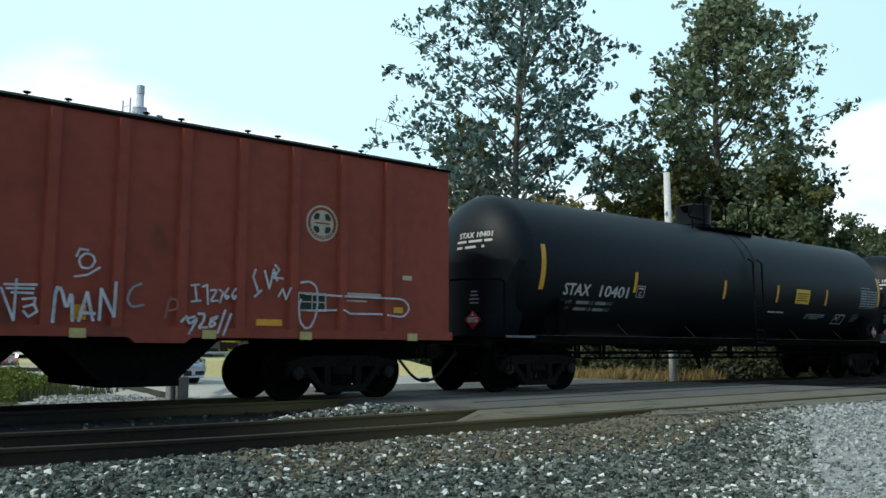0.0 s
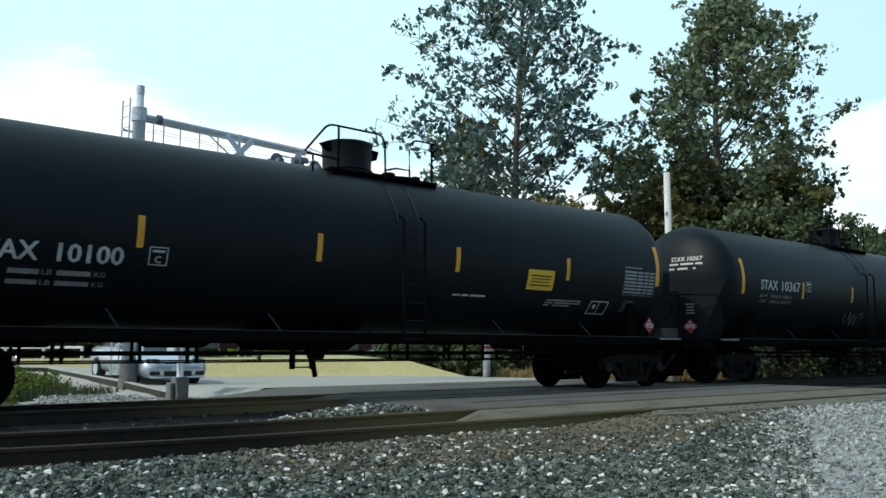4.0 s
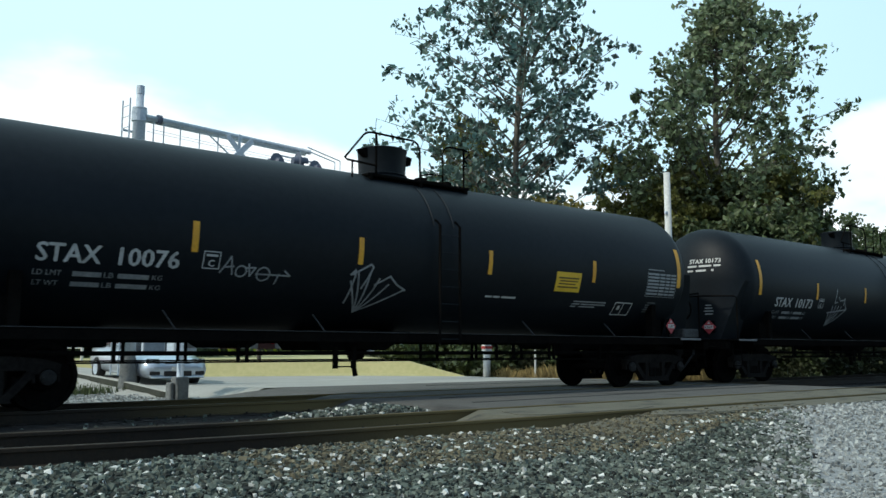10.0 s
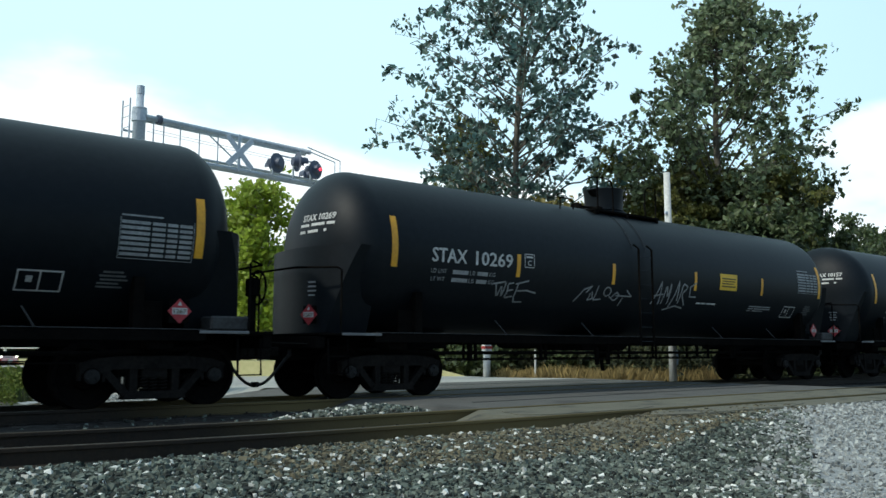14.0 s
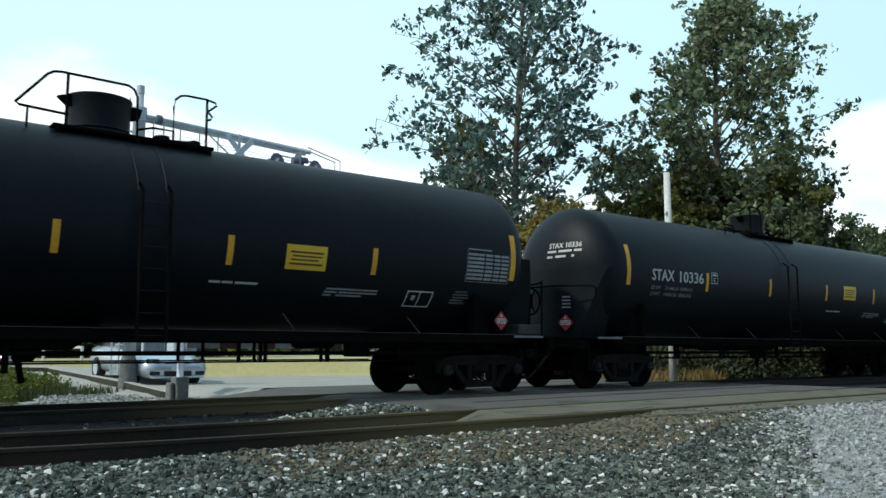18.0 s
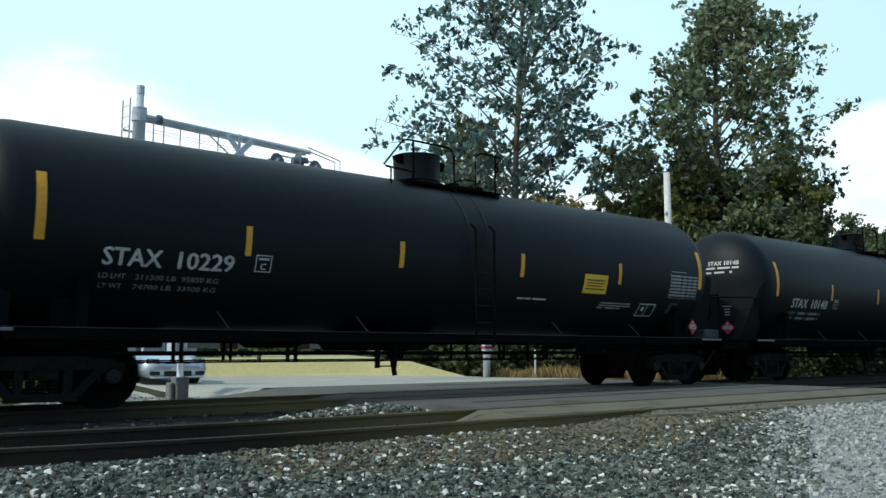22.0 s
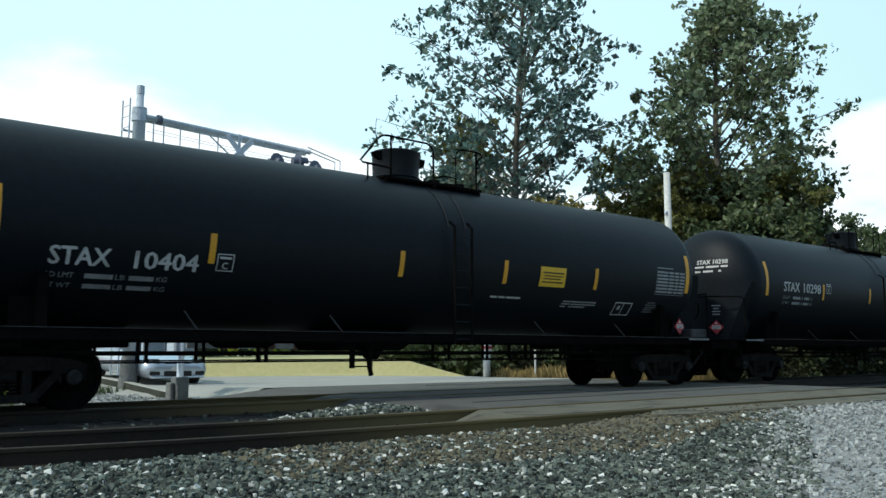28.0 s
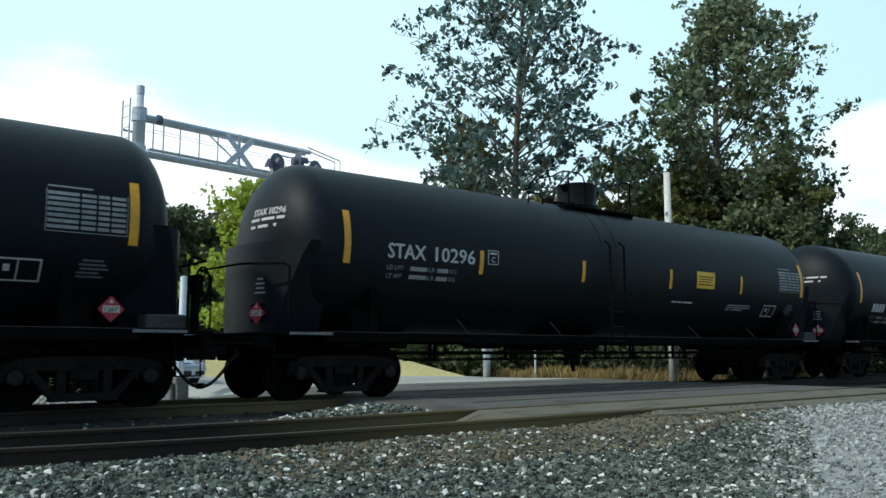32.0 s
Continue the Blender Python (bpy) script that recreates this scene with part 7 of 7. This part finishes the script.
def boughed_tree(label, x, y, height, trunk_r, outline, boughs, seed, leaf, leaf_size=0.20, leaves=24, spray=0.34, lean=0.0, name="tree", twigs=7):
    """A large tree whose crown is wider on one side: outline rows of (height, reach to one side, reach to the other); every bough forks into twigs set with sprays of leaves."""
    r = random.Random(seed)
    t = thing(name, label, "tree", pose(x, y, GROUND_Z - 0.1))
    side = Vector((y, -x, 0)).normalized()
    deep = Vector((x, y, 0)).normalized()
    spine = [side * (lean * f * height + 0.30 * math.sin(5 * f + seed)) + deep * 0.25 * math.sin(4 * f + seed * 2) + Vector((0, 0, f * height)) for f in [i / 14 for i in range(15)]]
    spine[0] = Vector((0, 0, 0))
    part("trunk", tube(BM(), spine, trunk_r, 9, trunk_r * 0.15), M_BARK, t, "tapered pale grey trunk", smooth=True)
    wood, clumps = BM(), []
    zs = [row[0] for row in outline]

    def spine_at(z):
        f = max(0.0, min(0.999, z / height)) * 14
        return spine[int(f)].lerp(spine[int(f) + 1], f - int(f))
    for i in range(boughs):
        z = zs[0] + (zs[-1] - zs[0]) * (i + r.random()) / boughs
        az = i * 2.39996 + r.uniform(-0.5, 0.5)
        u, w = math.cos(az), math.sin(az)
        u = math.copysign(abs(u) ** 0.7, u)
        one, two = float(np.interp(z, zs, [row[1] for row in outline])), float(np.interp(z, zs, [row[2] for row in outline]))
        share = r.uniform(0.55, 1.12) if i % 4 else r.uniform(0.12, 0.6)
        out = side * (u * (two if u > 0 else one)) + deep * (w * 0.5 * (one + two))
        end = spine_at(z) * 1.0 + out * share
        end.z = z + r.uniform(-0.3, 0.3)
        reach = out.length * share
        start = spine_at(max(z - 0.55 * reach - 0.4, zs[0] * 0.55))
        mid = start.lerp(end, 0.5) + Vector((0, 0, 0.04 * reach))
        pts = [start, start.lerp(mid, 0.5), mid, mid.lerp(end, 0.5) + Vector((0, 0, 0.05 * reach)), end]
        tube(wood, pts, trunk_r * 0.30 * (1 - 0.7 * z / height) + 0.012, 5, 0.010)
        for j in range(twigs):
            g0 = 1.0 - 0.62 * (j / twigs) * r.uniform(0.7, 1.0)
            k = min(int(g0 * 4), 3)
            p = pts[k].lerp(pts[k + 1], g0 * 4 - k)
            q = p + (side * r.gauss(0, 0.85) + deep * r.gauss(0, 0.85) + Vector((0, 0, r.gauss(0.1, 0.62)))) * 0.72
            tube(wood, [p, p.lerp(q, 0.5) + Vector((0, 0, 0.05)), q], 0.018, 4, 0.005)
            for g1, n in ((0.55, 0.7), (1.0, 1.0)):
                c = p.lerp(q, g1)
                clumps.append((c.x, c.y, c.z, spray * r.uniform(0.55, 1.35), leaves * n * r.uniform(0.5, 1.4)))
    part("branch_work", wood, M_BARK, t, "forking pale grey limbs")
    me = leaf_cloud("crown", clumps, leaf_size, seed, 0.8)
    me.materials.append(leaf)
    tagged(part("crown", me, None, t, "many small leaves with gaps of sky"), kind="stuff")
    return t


boughed_tree("tall thin-crowned cottonwood with grey-green leaves", *polar(925, 40), 23.0, 0.25, ((7.4, 3.4, 3.8), (9.5, 5.0, 4.4), (12.4, 6.2, 4.8), (15.2, 6.8, 4.9), (18.1, 6.6, 5.6), (20.5, 5.4, 5.2), (22.8, 2.0, 2.0)), 102, 3, M_LEAF, 0.28, 9, 0.42)
boughed_tree("broad cottonwood with dense dark green leaves", *polar(1290, 44), 19.8, 0.30, ((5.0, 4.4, 4.0), (8.5, 5.2, 5.2), (11.4, 5.4, 7.2), (12.9, 5.5, 7.8), (14.3, 3.6, 6.4), (15.8, 2.5, 5.4), (17.6, 1.4, 4.0), (19.3, 0.9, 1.0)), 114, 8, M_LEAFDARK, 0.28, 13, 0.44, twigs=8)
boughed_tree("leafy olive-green tree behind the tall cottonwood", *polar(825, 45), 13.6, 0.15, ((7.5, 1.5, 1.5), (10.0, 2.2, 1.9), (12.2, 1.8, 1.6), (13.4, 0.6, 0.6)), 26, 17, M_LEAFOLIVE, 0.28, 12)
tree("leafy young tree between the tall trees", *polar(1110, 46), 12.4, 0.16, ((0.1, 3.0), (0.5, 3.4), (1.0, 1.0)), 26, 5, M_LEAFOLIVE, 0.26, 36, 0.5, 0.15)
tree("broad olive-green tree with dense low foliage", *polar(1235, 43), 11.0, 0.16, ((0.05, 3.2), (0.4, 3.6), (0.7, 3.0), (1.0, 0.8)), 40, 15, M_LEAFOLIVE, 0.26, 60, 0.6, 0.08)
tree("broad olive-green tree with dense low foliage", *polar(1370, 44), 10.4, 0.16, ((0.05, 3.0), (0.4, 3.4), (0.7, 2.6), (1.0, 0.6)), 38, 16, M_LEAFOLIVE, 0.26, 60, 0.6, 0.08)
tree("small tree with yellowing leaves", *polar(985, 36), 7.6, 0.12, ((0.1, 2.2), (0.6, 2.6), (1.0, 0.6)), 20, 6, M_LEAFGOLD, 0.24, 40, 0.5, 0.2)
tree("bright sunlit sapling on the bank", *polar(458, 35), 8.3, 0.10, ((0.05, 1.7), (0.5, 2.0), (1.0, 0.7)), 40, 9, M_LEAF3, 0.24, 24, 0.46, 0.27)
for k, (px, reach, h) in enumerate(((-60, 50, 13.0), (30, 54, 13.0), (120, 52, 12.0), (200, 58, 12.3), (290, 60, 11.2), (360, 62, 10.5))):
    tree("dark dense woodland tree", *polar(px, reach), h, 0.28, ((0.05, 3.6), (0.5, 4.2), (1.0, 1.2)), 30, 20 + k, M_LEAF2, 0.34, 70, 0.95, 0.08, 5)
for k, (px, reach, h) in enumerate(((770, 44, 4.0), (830, 40, 3.2), (890, 36, 2.8), (950, 36, 3.0), (1010, 36, 3.4), (1070, 37, 4.0), (1120, 38, 5.0), (1200, 37, 5.5), (1290, 39, 7.0), (1370, 40, 7.5), (1430, 46, 9.5), (1480, 60, 9.0), (1540, 70, 11.0), (1620, 66, 11.0))):
    tree("dense dark roadside bush", *polar(px, reach), h, 0.12, ((0.0, 2.6), (0.5, 2.6), (1.0, 0.8)), 24, 40 + k, M_LEAF2, 0.28, 60, 0.7, 0.03, 5, name="bush")


def blades(name, n, area, height, material, label, seed, width=0.02, keep=None, lean=0.3, tuft=0.0):
    r = np.random.RandomState(seed)
    V, F = [], []
    x0, x1, y0, y1 = area
    while len(F) < n:
        x, y = r.uniform(x0, x1), r.uniform(y0, y1)
        if keep and not keep(x, y):
            continue
        h = height * r.uniform(0.45, 1.15) * (1.0 + tuft * wob(x, y, 1.1, 8.0))
        a, b = r.uniform(0, 6.28), r.uniform(0, 6.28)
        dx, dy = width * math.cos(a), width * math.sin(a)
        ox, oy = lean * h * math.cos(b) * r.random_sample(), lean * h * math.sin(b) * r.random_sample()
        k = len(V)
        z = GROUND_Z - 0.1
        V += [(x - dx, y - dy, z), (x + dx, y + dy, z), (x + ox * 0.4 + dx * 0.7, y + oy * 0.4 + dy * 0.7, z + h * 0.6), (x + ox, y + oy, z + h)]
        F += [(k, k + 1, k + 2), (k, k + 2, k + 3)]
    me = bpy.data.meshes.new(name)
    me.from_pydata(V, [], F)
    me.materials.append(material)
    return tagged(new(name, me), label, "grass", kind="stuff")


def weed_mound():
    """Rank leafy weeds heaped beside the gravel."""
    r = np.random.RandomState(33)
    clumps = []
    while len(clumps) < 900:
        x, y = r.uniform(-3.0, 7.0), r.uniform(19.6, 27.5)
        edge = min(6.7, 4.7 + (y - 21.5) / 1.6) + 0.5 * wob(x, y, 0.8)
        if x > edge:
            continue
        h = (0.72 + 0.25 * wob(x, y, 0.7, 5.0)) * min(1.0, 0.25 + (edge - x) / 1.0)
        z = GROUND_Z - 0.05 + h * r.uniform(0.15, 0.85)
        clumps.append((x, y, z, 0.26, 42))
    me = leaf_cloud("weed_mound", clumps, 0.085, 34)
    me.materials.append(M_GRASS)
    tagged(new("weed_mound", me), "low heaped mound of leafy yellow-green weeds", "weeds", kind="stuff")


weed_mound()
blades("low_weeds", 9000, (4.8, 7.3, 21.0, 28.0), 0.34, M_SHADEGRASS, "low grass round the mast, coloured dark for shade", 6, 0.02, keep=lambda x, y: y > 21.5 + 0.5 * wob(x, y, 1.5))
blades("dry_grass", 30000, (20.0, 27.0, 17.2, 22.5), 0.56, M_DRYGRASS, "tall dry brown grass beyond the crossing", 4, 0.012, keep=lambda x, y: x > 20.2 + 0.3 * wob(x, y, 1.0) and wob(x, y, 0.9, 4.0) > -0.45, tuft=0.5, lean=0.5)


def bramble():
    r = np.random.RandomState(71)
    clumps = []
    while len(clumps) < 1500:
        x, y = r.uniform(22.6, 70.0), r.uniform(17.0, 25.0)
        if x > 24.2 + 1.0 * wob(x, y, 0.5) - (y - 17) * 0.2:
            clumps.append((x, y, GROUND_Z + r.uniform(0.05, 1.5 + 0.5 * wob(x, y, 0.3)), 0.5, 34))
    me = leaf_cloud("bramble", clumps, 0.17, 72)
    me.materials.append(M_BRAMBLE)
    tagged(new("bramble", me), "tangled brambles and weeds beside the line, tree shade put into their colour", "bramble", kind="stuff")


bramble()


def far_woods():
    r = np.random.RandomState(9)
    clumps = []
    for k in range(420):
        a = radians(r.uniform(-12, 88))
        d = r.uniform(85, 120)
        h = 5.5 + 3.5 * wob(math.degrees(a) * 0.25, 0.0) + r.uniform(-1, 1)
        x, y = d * math.sin(a), d * math.cos(a)
        clumps += [(x, y, z, 2.6, 26) for z in (h * 0.2, h * 0.5, h * 0.8)]
    me = leaf_cloud("far_woods", clumps, 1.1, 12)
    me.materials.append(M_LEAF2)
    tagged(new("far_woods", me), "belt of far dark green woods", "woods", kind="stuff")


far_woods()


# ---- the train rolls ----
TRAVEL = ((0.0, 19.28), (0.7, 10.57), (1.0, 7.22), (1.5, 1.491), (2.0, -4.40), (2.25, -7.43), (3.0, -16.328), (3.5, -22.232), (5.5, -46.105), (6.0, -52.096), (6.8, -61.635), (8.0, -76.31), (8.3, -80.045), (9.0, -88.055),
          (9.8, -97.669), (11.0, -112.15), (11.3, -115.687), (12.0, -124.46), (13.0, -136.058), (14.0, -148.17), (14.4, -152.91), (16.5, -178.307), (17.0, -184.285), (17.3, -187.925), (19.0, -208.797), (20.0, -220.96), (20.3, -224.25), (21.0, -232.734), (21.9, -243.668), (22.0, -244.86), (23.0, -257.473), (23.3, -261.121),
          (24.0, -269.24), (24.8, -279.006), (25.5, -287.567), (28.0, -318.167), (29.0, -330.62), (29.2, -332.966), (30.0, -343.259), (30.8, -353.16), (31.0, -355.58), (31.6, -362.599), (32.0, -367.512))


def travelled(t):
    return float(np.interp(t, [a for a, _ in TRAVEL], [b for _, b in TRAVEL]))


def motions():
    for car, offset in CARS:
        walk(car, [(t, pose(x + offset - PAINT_X, TRACK_Y, 0)) for t, x in TRAVEL])
    turns = [(k / 19, travelled(k / 19) / 0.457) for k in range(0, 609)]
    for car, offset in CARS:
        for ob in car.children_recursive:
            if ob.name.startswith("wheelset"):
                home = ob.matrix_basis.translation.copy()
                walk(ob, [(t, Matrix.Translation(home) @ Matrix.Rotation(a, 4, "Y")) for t, a in turns])


motions()
